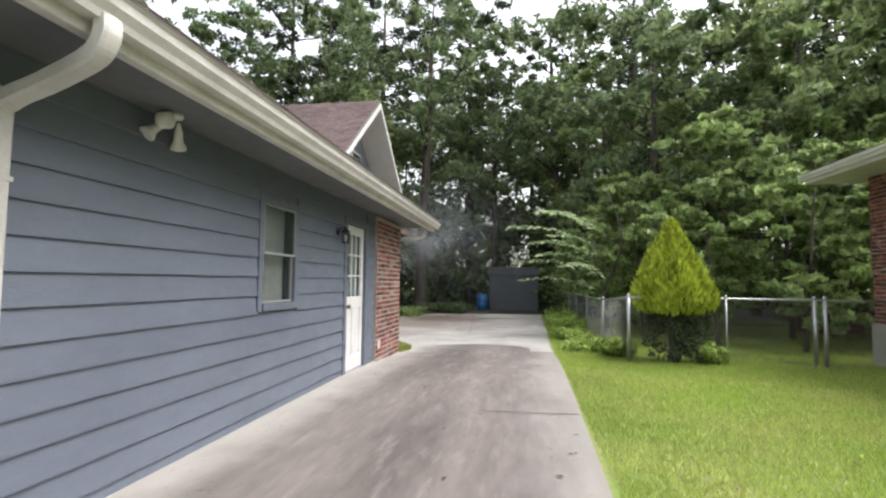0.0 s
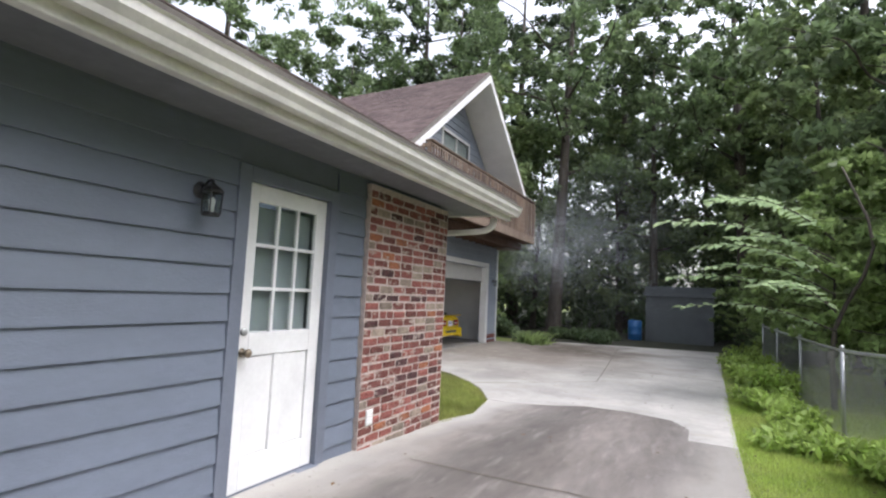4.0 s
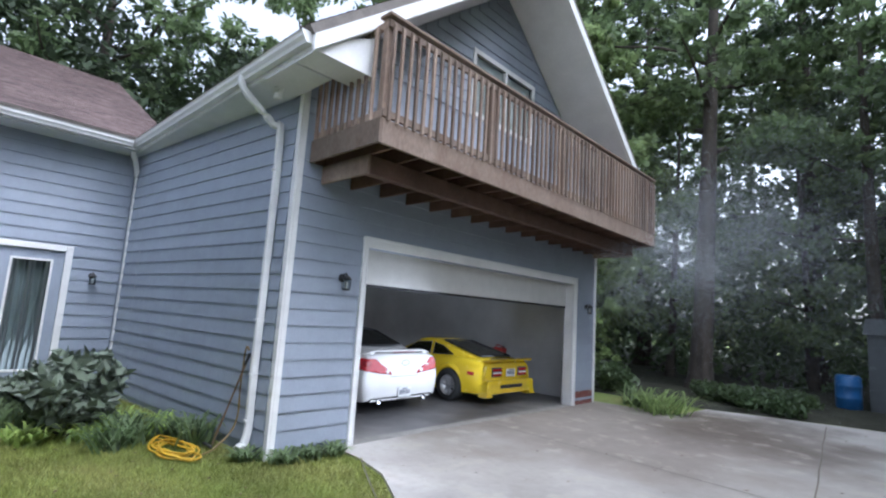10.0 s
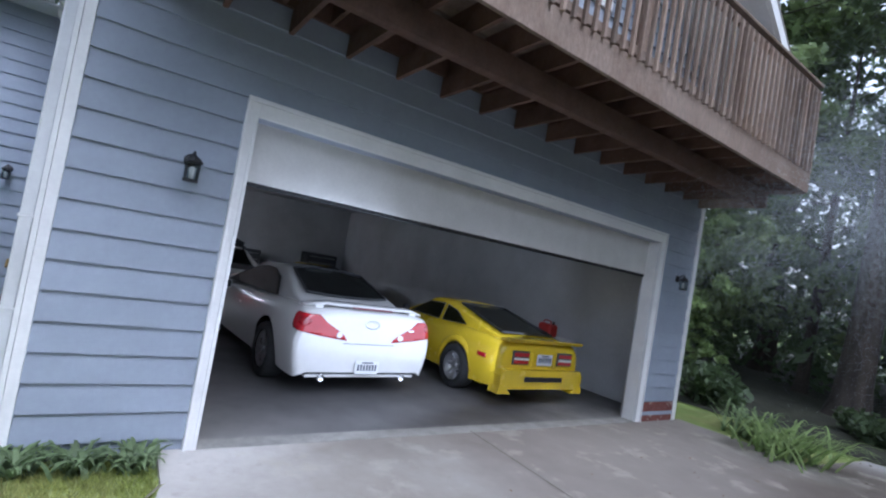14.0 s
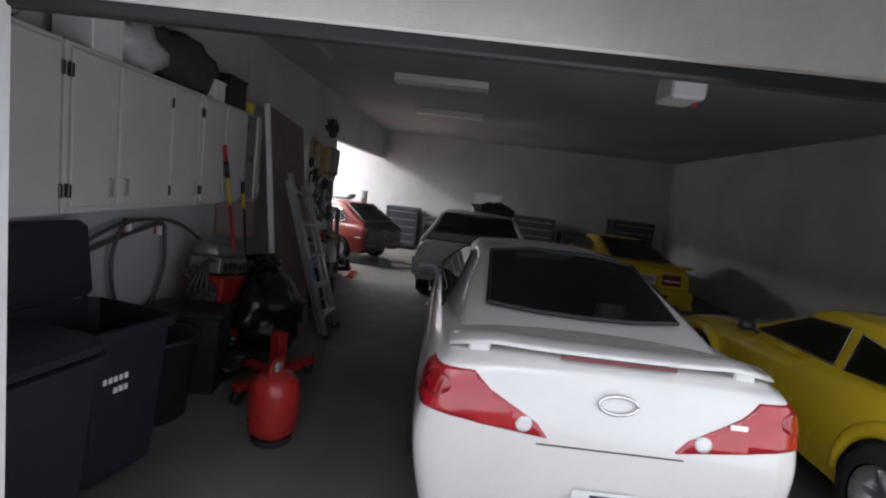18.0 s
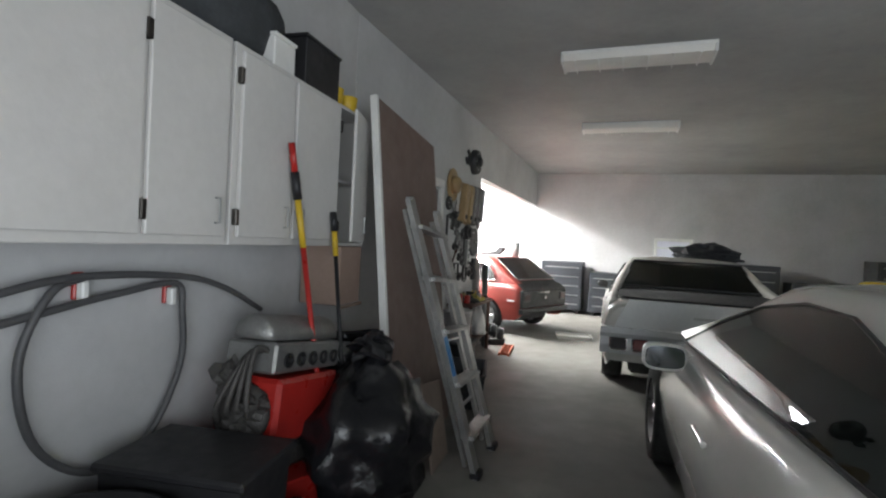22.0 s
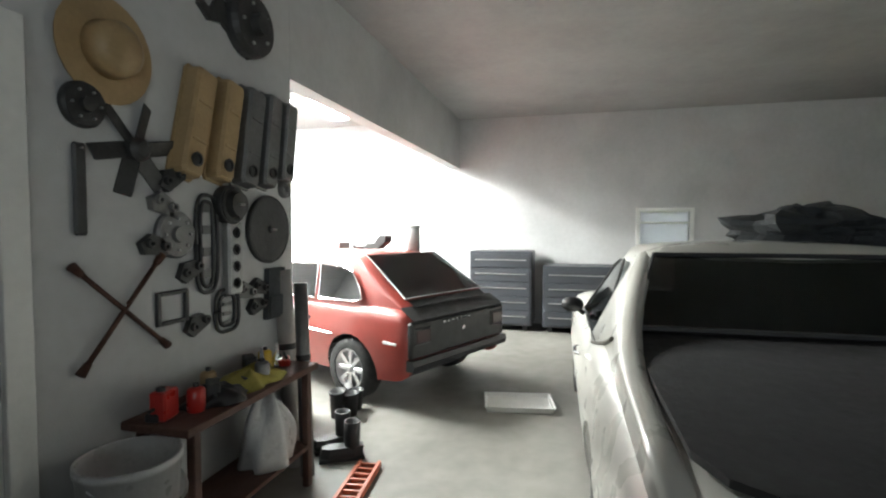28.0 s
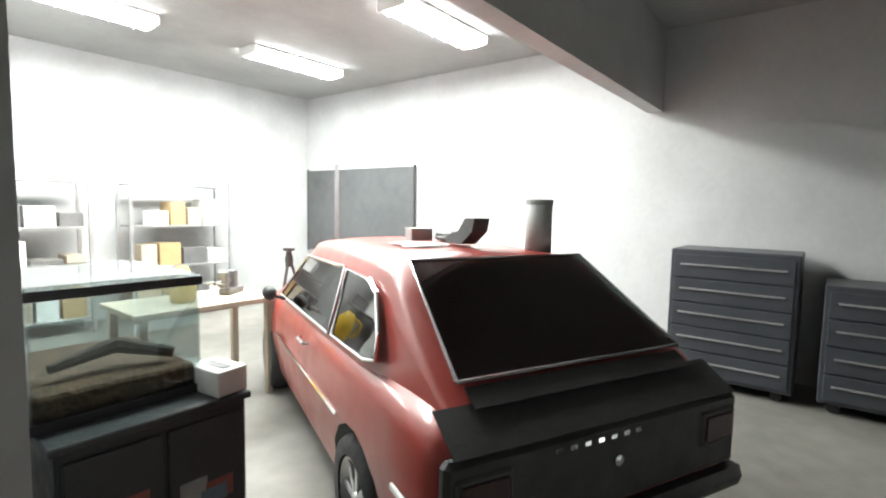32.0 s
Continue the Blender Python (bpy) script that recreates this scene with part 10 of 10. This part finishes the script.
def bush(name, x, y, r, h, material, label, seed, n=3200, size=0.075):
    rng, nr = random.Random(seed), np.random.default_rng(seed)
    t = thing(name, pose(x, y, gz(y)), label, "shrub", "garden shrubs")
    bm = B()
    cs = []
    for k in range(16):
        a, q = rng.uniform(0, 6.28), rng.uniform(0.3, 1.0)
        e = (x + math.cos(a) * r * q, y + math.sin(a) * r * q, gz(y) + h * rng.uniform(0.45, 1.0))
        limb(bm, (x, y, gz(y) - 0.02), e, 0.014, 0.004, rng, 0.15, 5)
        cs += [e] * 2 + [tuple(Vector((x, y, gz(y))).lerp(Vector(e), 0.65))]
    part("stem_cluster", bm, BARK, t)
    v, f = leaves(cs, r * 0.38, n // len(cs), size, nr, 0.8)
    v[:, 2] = np.maximum(v[:, 2], gz(y) + 0.01)
    o = quick("foliage", v, f, material, t)
    tagged(o, kind="stuff")


SAGE = mat("sage_leaf", (0.16, 0.20, 0.14), 0.6, 0.15, 1, 0, island=0.4)
bush("shrub", -5.9, 12.95, 0.55, 0.85, SAGE, "rounded grey-green leafy shrub in the lawn bed", 61, 1500, 0.105)
bush("shrub", -7.0, 12.9, 0.5, 0.6, SAGE, "small grey-green shrub by the house wall", 62)
for k, (x, y, r, h) in enumerate(((3.75, 12.4, 0.35, 0.35), (3.9, 13.6, 0.4, 0.5), (3.7, 15.2, 0.4, 0.4), (4.0, 16.6, 0.5, 0.75), (3.8, 18.4, 0.45, 0.5), (4.3, 11.4, 0.3, 0.5), (3.9, 20.4, 0.5, 0.6), (4.2, 22.6, 0.6, 0.8), (5.6, 10.6, 0.3, 0.5))):
    bush("weed", x, y, r * 1.2, h * 0.65, WEED, "bright green weeds along the wire fence", 70 + k, 1300, 0.06)
for k, (x, y, r, h) in enumerate(((-1.0, 25.6, 0.8, 0.6), (-0.9, 27.4, 0.7, 0.4), (5.2, 28.4, 0.9, 0.9), (-4.9, 25.0, 0.9, 1.0), (-2.2, 26.4, 0.7, 0.5), (4.8, 26.0, 1.0, 1.3))):
    bush("undergrowth", x, y, r, h * 0.6, LEAF_SHADED, "dark woodland undergrowth behind the forecourt", 90 + k, 2200, 0.09)


def broadleaf(x, y, tips, seed):
    """A slender young tree whose long side shoots carry large pale leaves."""
    rng, nr = random.Random(seed), np.random.default_rng(seed)
    t = thing("young_tree", pose(x, y, gz(y)), "young tree with large pale leaves on long side shoots", "tree")
    g = gz(y)
    bm = B()
    limb(bm, (x, y, g - 0.03), (x + 0.2, y + 0.1, g + 4.2), 0.05, 0.015, rng)
    part("trunk", bm, BARK, t, smooth=True)
    V, F = [], []
    for tx, ty, tz in tips:
        z0 = g + max(0.6, (tz - g) * 0.82)
        p0, p1 = Vector((x + 0.05, y, z0)), Vector((tx, ty, tz))
        pts = [p0.lerp(p1, k / 8) + Vector((0, 0, 0.22 * math.sin(math.pi * k / 8))) for k in range(9)]
        bm = B()
        tube(bm, pts, [0.016 - 0.0015 * k for k in range(9)], 6)
        part("shoot", bm, BARK, t, smooth=True)
        along = (p1 - p0).normalized()
        side = along.cross(Vector((0, 0, 1))).normalized()
        for k in range(34):
            f = 0.12 + 0.90 * k / 33
            i = min(7, int(f * 8))
            c = pts[i].lerp(pts[i + 1], f * 8 - i)
            d = (along * rng.uniform(0.2, 0.7) + side * (1 if k % 2 else -1) * rng.uniform(0.6, 1.0) + Vector((0, 0, rng.uniform(-0.45, 0.1)))).normalized()
            w = (d.cross(Vector((rng.gauss(0, 0.25), rng.gauss(0, 0.25), 1)))).normalized()
            L, n0 = rng.uniform(0.16, 0.27), len(V)
            up = Vector((0, 0, 0.012))
            V += [c, c + d * L * 0.35 + w * L * 0.30 + up, c + d * L * 0.75 + w * L * 0.20 + up, c + d * L - up * 2, c + d * L * 0.75 - w * L * 0.20 + up, c + d * L * 0.35 - w * L * 0.30 + up, c + d * L * 0.5 - up]
            F += [(n0, n0 + 1, n0 + 6), (n0 + 1, n0 + 2, n0 + 6), (n0 + 2, n0 + 3, n0 + 6), (n0 + 3, n0 + 4, n0 + 6), (n0 + 4, n0 + 5, n0 + 6), (n0 + 5, n0, n0 + 6)]
    tagged(raw("foliage", V, F, PALE_LEAF, t), kind="stuff")


PALE_LEAF = mat("large_pale_leaf", (0.34, 0.44, 0.24), 0.5, 0.12, 3, 0, island=0.25, thin=0.45)
broadleaf(4.75, 16.0, ((2.25, 15.0, 3.10), (2.35, 15.2, 2.12), (2.50, 15.2, 1.60), (2.80, 14.8, 2.65), (3.20, 15.0, 3.50), (3.00, 15.6, 2.35), (3.60, 14.6, 2.00), (3.30, 16.8, 3.00), (2.90, 16.4, 3.70)), 17)

COURT_GRASS = mat("olive_grass_blade", (0.24, 0.29, 0.065), 0.7, 0.2, 1.2, 0, island=0.35, stain=0.35, sscale=0.8, col2=(0.33, 0.33, 0.11), thin=0.4)


def grass(name, n, seed, inside, box2, h, label, material=GRASS):
    nr = np.random.default_rng(seed)
    p = np.stack([nr.uniform(box2[0], box2[1], n), nr.uniform(box2[2], box2[3], n)], 1)
    p = p[inside(p[:, 0], p[:, 1])]
    n = len(p)
    z = np.array([gz(y) for y in p[:, 1]])
    a = nr.uniform(0, 6.28, n)
    s = h * nr.uniform(0.5, 1.2, n)
    w = nr.uniform(0.003, 0.006, n)
    lean = nr.normal(size=(n, 2)) * 0.5 * s[:, None]
    v = np.stack([np.stack([p[:, 0] - w * np.cos(a), p[:, 1] - w * np.sin(a), z], 1), np.stack([p[:, 0] + w * np.cos(a), p[:, 1] + w * np.sin(a), z], 1),
                  np.stack([p[:, 0] + lean[:, 0], p[:, 1] + lean[:, 1], z + s], 1)], 1).reshape(-1, 3)
    o = quick(name, v, np.arange(n * 3).reshape(-1, 3), material)
    tagged(o, label, "grass", kind="stuff")


LX = [p[0] for p in LAWN[:0:-1]]
LYY = [p[1] for p in LAWN[:0:-1]]
grass("court_grass", 210000, 1, lambda x, y: (x > -8.9) & (x <= -3.8) & (y > 10.7) & (y < 14.4 + 0.052 * (x + 3.85)) & (y < 14.42) | (x > -3.8) & (x < 0.1) & (y > 10.7) & (y < np.interp(x, LX, LYY) - 0.02), (-8.9, 0.1, 10.7, 15.4), 0.055, "short lawn grass of the small court", COURT_GRASS)
grass("lawn_grass", 260000, 2, lambda x, y: (x > 3.02 + 0.006 * y), (3.0, 9.5, 0.8, 16), 0.06, "bright short lawn grass beside the drive")
grass("far_grass", 60000, 3, lambda x, y: (x > 3.2), (3.2, 20, 10, 24), 0.10, "longer lawn grass beyond the fence")


# ---- chain-link fence ----
def fence():
    run = [(4.34, 22.0), (4.34, 10.53), (9.0, 10.75)]
    t = thing("chain_link_fence", pose(4.34, 10.53, gz(10.5)), "galvanised chain-link fence with round posts round the neighbouring lawn", "fence")
    zt = 1.17
    posts = [(4.34, y) for y in (22.0, 19.2, 16.3, 13.4)] + [(4.34, 10.53), (6.0, 10.61), (7.45, 10.68), (7.62, 10.69), (8.9, 10.75)]
    for i, (x, y) in enumerate(posts):
        g = gz(y)
        big = i in (4, 6, 7)
        bm = B()
        lathe(bm, [(0.036 if big else 0.024, -0.05), (0.036 if big else 0.024, zt + 0.02)], (x, y, g), "z", 12)
        p = part("post", bm, STEEL, t, smooth=True)
        bm = B()
        lathe(bm, [(0.04 if big else 0.03, zt + 0.02), (0.04 if big else 0.03, zt + 0.04), (0.02, zt + 0.065), (0.004, zt + 0.07)], (x, y, g), "z", 12)
        part("cap", bm, STEEL, p, smooth=True)
    for (xa, ya), (xb, yb) in zip(run, run[1:]):
        n = max(2, int(abs(yb - ya) + abs(xb - xa)))
        bm = B()
        tube(bm, [(xa + (xb - xa) * k / n, ya + (yb - ya) * k / n, gz(ya + (yb - ya) * k / n) + zt) for k in range(n + 1)], 0.020, 8)
        part("top_rail", bm, STEEL, t, smooth=True)
        L = math.hypot(xb - xa, yb - ya)
        step = 0.062
        V, F = [], []
        m = int(L / step)
        H = zt - 0.03
        for k in range(-int(H / step), m):
            for s in (1, -1):
                u0 = k * step if s == 1 else k * step + H
                u1 = u0 + s * H
                f0, f1 = 0.0, 1.0
                lo, hi = sorted((u0, u1))
                if hi < 0 or lo > L:
                    continue
                def cl(u):
                    return (min(L, max(0, u)) - u0) / (u1 - u0)
                f0, f1 = sorted((cl(u0), cl(u1)))
                pts = []
                for f in (f0, f1):
                    u = u0 + (u1 - u0) * f
                    x, y = xa + (xb - xa) * u / L, ya + (yb - ya) * u / L
                    pts.append(Vector((x, y, gz(y) + 0.03 + H * f)))
                w = Vector((0.0016, 0.0016, 0))
                e = Vector((0, 0, 0.0018))
                i0 = len(V)
                V += [pts[0] - w, pts[0] + w, pts[1] + w, pts[1] - w, pts[0] - e, pts[0] + e, pts[1] + e, pts[1] - e]
                F += [(i0, i0 + 1, i0 + 2, i0 + 3), (i0 + 4, i0 + 5, i0 + 6, i0 + 7)]
        o = raw("mesh_wire", V, F, STEEL, t)
        tagged(o, kind="stuff")


fence()


# ---- neighbour's house corner ----
def neighbour():
    x0, y1, ze = 8.80, 11.37, 3.58
    t = thing("brick_house", pose(x0, y1, gz(10)), "corner of a red-brick house with white eave", "house")
    bm = B()
    box(bm, (x0 + 0.012, -6.0, 0.86), (16.0, y1 - 0.012, ze))
    w = part("wall", bm, MORTAR, t, "red brick wall with pale joints")
    rg = random.Random(9)
    row, z = 0, 0.87
    while z < ze - 0.07:
        for k in range(8):
            y = y1 - 0.215 * (k + 1) + (0.105 if row % 2 else 0)
            hi = min(y + 0.20, y1)
            o = new("brick", BR[rg.randrange(6), "brick_dark" if rg.random() < 0.12 else "brick_red"])
            o.parent = w
            o.matrix_local = FRAME[w].inverted() @ (pose(x0 + 0.015 + rg.uniform(0, 0.003), hi, z, 0, 0, 180) @ Matrix.Diagonal((1, (hi - y) / 0.2, 1, 1)))
            FRAME[o] = FRAME[w]
        z += 0.075
        row += 1
    bm = B()
    box(bm, (x0 + 0.02, -6.0, 0.86), (16.0, y1 - 1.75, ze))
    part("far_wall", bm, BRICK, t)
    bm = B()
    box(bm, (x0 - 0.03, -6.0, 0.0), (16.0, y1 + 0.03, 0.86))
    part("foundation", bm, CONCRETE, t)
    bm = B()
    box(bm, (8.1, -6.8, ze), (16.5, 11.95, ze + 0.03))
    part("soffit", bm, SOFFIT, t)
    bm = B()
    box(bm, (8.06, -6.8, ze - 0.02), (8.10, 11.99, ze + 0.16), 0.004)
    box(bm, (8.10, 11.95, ze - 0.02), (16.5, 11.99, ze + 0.16), 0.004)
    part("fascia", bm, WHITE, t)
    bm = B()
    prism(bm, [(8.0, ze + 0.162), (16.5, ze + 0.162), (16.5, ze + 1.1), (12.5, ze + 1.1)], "y", -6.9, 12.0)
    part("roof", bm, SHINGLE, t)
    gutter("gutter", ((8.06, -6.8, ze + 0.16), (8.06, 11.99, ze + 0.16), (-1, 0, 0)), "white gutter of the brick house", WHITE)


neighbour()


# ---- shed, barrel and red things behind the court ----
def shed():
    x, y = 1.9, 29.6
    t = thing("garden_shed", pose(x, y, gz(y)), "plain grey metal garden shed at the edge of the wood", "shed")
    # Shed colour darkened: the shade of the wood is put into it
    MET = mat("shed_metal", (0.10, 0.11, 0.115), 0.6, 0.08, 3, 0.1, stain=0.2)
    bm = B()
    box(bm, (x - 1.2, y - 0.9, -0.03), (x + 1.4, y + 1.2, 1.95))
    part("shell", bm, MET, t)
    bm = B()
    prism(bm, [(y - 1.0, 1.95), (y + 1.3, 1.95), (y + 0.15, 2.4)], "x", x - 1.3, x + 1.5)
    part("roof", bm, MET, t)
    for k in range(9):
        bm = B()
        box(bm, (x - 1.22, y - 0.85 + k * 0.25, 0.0), (x - 1.2, y - 0.82 + k * 0.25, 1.94))
        part("rib", bm, MET, t)
    b = thing("barrel", pose(0.25, 28.8, -0.03), "blue plastic barrel standing on the grass", "barrel")
    bm = B()
    lathe(bm, [(0.24, 0.0), (0.285, 0.04), (0.29, 0.28), (0.30, 0.30), (0.29, 0.32), (0.29, 0.58), (0.30, 0.60), (0.29, 0.62), (0.28, 0.84), (0.24, 0.88), (0.22, 0.87), (0.02, 0.86)], (0.25, 28.8, -0.03), "z", 24)
    part("drum", bm, mat("blue_plastic", (0.03, 0.14, 0.36), 0.4, 0.1), b, smooth=True)
    bm = B()
    lathe(bm, [(0.04, 0.86), (0.04, 0.885), (0.004, 0.886)], (0.36, 28.8, -0.03), "z", 12)
    part("bung", bm, WHITE, b)


shed()


# ---- the wood closes the view: undergrowth and far foliage in depth ----
def far_wood():
    nr = np.random.default_rng(77)
    cs, rad = [], []
    for k in range(4600):
        a = nr.uniform(-40, 150)
        d = nr.uniform(0, 1) ** 0.7 * 16
        # a belt of foliage along an arc round the court, thicker near the ground
        ang = radians(a)
        R = 17 + d
        x, y = 3.0 + R * math.cos(ang) * 1.35, 14.0 + R * math.sin(ang)
        if y < 13 and x < 20 or (-20 < x < -2.0 and y < 27.5):
            continue
        z = nr.uniform(0, 1) ** 1.3 * 16
        cs.append((x, y, z)), rad.append(nr.uniform(0.8, 1.6))
    for k in range(1300):
        ang, R = radians(nr.uniform(-35, 150)), nr.uniform(31, 40)
        x, y = 3.0 + R * math.cos(ang) * 1.2, 14.0 + R * math.sin(ang)
        if not (-20 < x < -2.0 and y < 27.5):
            cs.append((x, y, nr.uniform(0, 1) ** 1.2 * 9)), rad.append(nr.uniform(1.2, 2.0))
    v, f = leaves(cs, rad, 50, 0.20, nr, 0.7)
    v[:, 2] = np.maximum(v[:, 2], -0.02)
    o = quick("woodland", v, f, LEAF_SHADED)
    tagged(o, "dense dark green woodland foliage behind the court", "wood", kind="stuff")
    cs = []
    for k in range(900):
        x, y = nr.uniform(-23, -20), nr.uniform(-6, 26)
        cs.append((x - nr.uniform(0, 8), y, nr.uniform(4.5, 15)))
    v, f = leaves(cs, 1.2, 40, 0.24, nr, 0.7)
    o = quick("woodland", v, f, LEAF_DK)
    tagged(o, "dark tree foliage behind the house", "wood", kind="stuff")


far_wood()


def litter_floor():
    bm = B()
    pts = [(-30, 24.6), (-4.0, 24.2), (-1.9, 24.35), (0.4, 25.1), (3.4, 25.8), (4.4, 23.5), (9, 21.5), (30, 19.5), (60, 40), (30, 70), (-30, 70)]
    bm.faces.new([bm.verts.new((x, y, -0.012)) for x, y in pts])
    tagged(part("ground_wood", bm, WOODFLOOR, None, "dark leaf-littered woodland floor"), category="ground", kind="structure")


litter_floor()


# ---- rake against the garage wall, leaves on the paving ----
def rake():
    t = thing("rake", pose(-4.62, 14.22, 0.0), "old wooden-handled rake leaning against the garage wall", "rake")
    bm = B()
    tube(bm, [(-4.62, 14.20, 0.04), (-4.28, 14.37, 1.12)], 0.012, 8)
    part("handle", bm, mat("old_handle_wood", (0.23, 0.15, 0.09), 0.8, 0.2, 8, 0.2), t)
    bm = B()
    tube(bm, [(-4.32, 14.35, 1.0), (-4.275, 14.372, 1.14)], 0.017, 8)
    part("grip", bm, BLACK, t)
    bm = B()
    box(bm, (-4.74, 14.13, 0.02), (-4.52, 14.16, 0.05), 0.004)
    part("head", bm, DKMET, t)


rake()


def fallen_leaves():
    nr = np.random.default_rng(31)
    V, F = [], []
    for k in range(420):
        if k < 150:
            x, y = nr.uniform(-7.5, 0.0), nr.uniform(11.2, 14.2)
            if y > np.interp(x, LX, LYY) - 0.05:
                continue
            z = gz(y) + 0.05
        elif k < 300:
            x, y = nr.uniform(-3.0, 3.2), nr.uniform(12.6, 24.0)
            z = gz(y) + 0.037
        else:
            x, y = nr.uniform(0.2, 7.0), nr.uniform(1.0, 12.0)
            z = gz(y) + (0.037 if x < 2.95 else 0.06)
        s, a = nr.uniform(0.012, 0.035), nr.uniform(0, 6.28)
        c, d = s * math.cos(a), s * math.sin(a)
        i = len(V)
        V += [(x - c, y - d, z), (x + d * 0.5, y - c * 0.5, z + 0.006), (x + c, y + d, z + 0.004), (x - d * 0.5, y + c * 0.5, z + 0.008)]
        F.append((i, i + 1, i + 2, i + 3))
    o = raw("fallen_leaves", V, F, mat("dead_leaf", (0.14, 0.085, 0.04), 0.8, 0.2, 3, 0, island=0.5))
    tagged(o, "scattered brown fallen leaves on lawn and concrete", "leaves", kind="stuff")


fallen_leaves()


def far_barn():
    """Reddish low sheds far beyond the fence, half hidden by leaves."""
    for x, y, w, h in ((12.4, 19.3, 1.5, 1.15), (14.9, 19.6, 1.6, 1.25)):
        t = thing("playhouse", pose(x, y, gz(y)), "small faded red shed beyond the fence", "shed", "far sheds")
        RW = mat("faded_red_boards", (0.22, 0.06, 0.05), 0.85, 0.2, 4, 0.2)
        bm = B()
        box(bm, (-w / 2, -0.5, 0.0), (w / 2, 0.5, h * 0.75))
        part("shell", bm, RW, t, local=True)
        bm = B()
        prism(bm, [(-0.62, h * 0.75), (0.62, h * 0.75), (0.0, h)], "x", -w / 2 - 0.1, w / 2 + 0.1)
        part("roof", bm, mat("far_roof", (0.25, 0.20, 0.19), 0.9), t, local=True)
        bm = B()
        box(bm, (-0.22, -0.52, 0.02), (0.22, -0.50, h * 0.62), 0.004)
        part("door", bm, WHITE, t, local=True)


far_barn()


# ---- long grass at the foot of the garage corner ----
for k, (x, y) in enumerate(((-3.68, 14.62), (-3.66, 14.95), (-3.64, 15.25), (-3.95, 14.32))):
    strap_plant("grass_tuft", x, y, 0.24, 80, LEAF, "tuft of long dark grass against the garage wall", 140 + k, 0.15)


# ---- smoke: a drifting cloud of fine flakes, thin enough to see through ----
def smoke_material(name, colour):
    m = bpy.data.materials.new(name)
    m.use_nodes = True
    n, l = m.node_tree.nodes, m.node_tree.links
    n.remove(n["Principled BSDF"])
    a, b, mx = n.new("ShaderNodeBsdfDiffuse"), n.new("ShaderNodeBsdfTranslucent"), n.new("ShaderNodeMixShader")
    geo, r, h = n.new("ShaderNodeNewGeometry"), n.new("ShaderNodeMapRange"), n.new("ShaderNodeHueSaturation")
    r.inputs[3].default_value, r.inputs[4].default_value = 0.8, 1.15
    h.inputs["Color"].default_value = (*colour, 1)
    l.new(geo.outputs["Random Per Island"], r.inputs[0]), l.new(r.outputs[0], h.inputs["Value"])
    l.new(h.outputs[0], a.inputs[0]), l.new(h.outputs[0], b.inputs[0])
    mx.inputs[0].default_value = 0.5
    l.new(a.outputs[0], mx.inputs[1]), l.new(b.outputs[0], mx.inputs[2]), l.new(mx.outputs[0], n["Material Output"].inputs[0])
    return m


def waves(p, nr, count, lo, hi):
    """A soft wandering field: the sum of waves of lengths between lo and hi."""
    s = np.zeros(len(p))
    for _ in range(count):
        k = nr.normal(size=3)
        k *= 2 * math.pi / (np.linalg.norm(k) * nr.uniform(lo, hi))
        s += np.sin(p @ k + nr.uniform(0, 6.28))
    return s / math.sqrt(count / 2)


def smoke(name, label, puffs, seed, colour, inside, ragged=0.7):
    """A cloud of very fine flakes; puffs: count, centre, spread along x, y, z, and the flakes' size."""
    nr = np.random.default_rng(seed)
    V = []
    for count, at, spread, size in puffs:
        p = nr.normal(size=(count * 2, 3)) * np.array(spread) + np.array(at)
        p = p[(nr.uniform(0, 1, len(p)) < np.clip(0.5 + ragged * 0.5 * waves(p, nr, 14, 0.5, 3.0), 0.02, 1.0)) & inside(*p.T)]
        d, e = nr.normal(size=p.shape), nr.normal(size=p.shape)
        d /= np.linalg.norm(d, axis=1)[:, None]
        e -= d * (d * e).sum(1)[:, None]
        e /= np.linalg.norm(e, axis=1)[:, None]
        V.append(np.stack([p + d * size * 0.58, p + (e * 0.5 - d * 0.29) * size, p - (e * 0.5 + d * 0.29) * size], 1).reshape(-1, 3))
    v = np.concatenate(V)
    o = quick(name, v, np.arange(len(v)).reshape(-1, 3), smoke_material(name + "_grey", colour))
    return tagged(o, label, "smoke", kind="stuff")


smoke("smoke_plume", "pale blue-grey smoke drifting from the garage door across the court", [
    (60000, (-2.8, 21.9, 2.85), (0.6, 0.9, 0.5), 0.006),
    (210000, (-1.7, 22.9, 3.6), (0.9, 0.9, 0.8), 0.0062),
    (110000, (-0.4, 25.2, 4.2), (1.5, 1.2, 1.5), 0.008),
    (40000, (0.0, 26.6, 3.2), (2.2, 1.2, 2.0), 0.009)], 5, (0.66, 0.70, 0.74),
    lambda x, y, z: (x > -3.7) & (z > 0.1) & ((x > -2.4) | (z < 3.4) | (y > 22.6)))
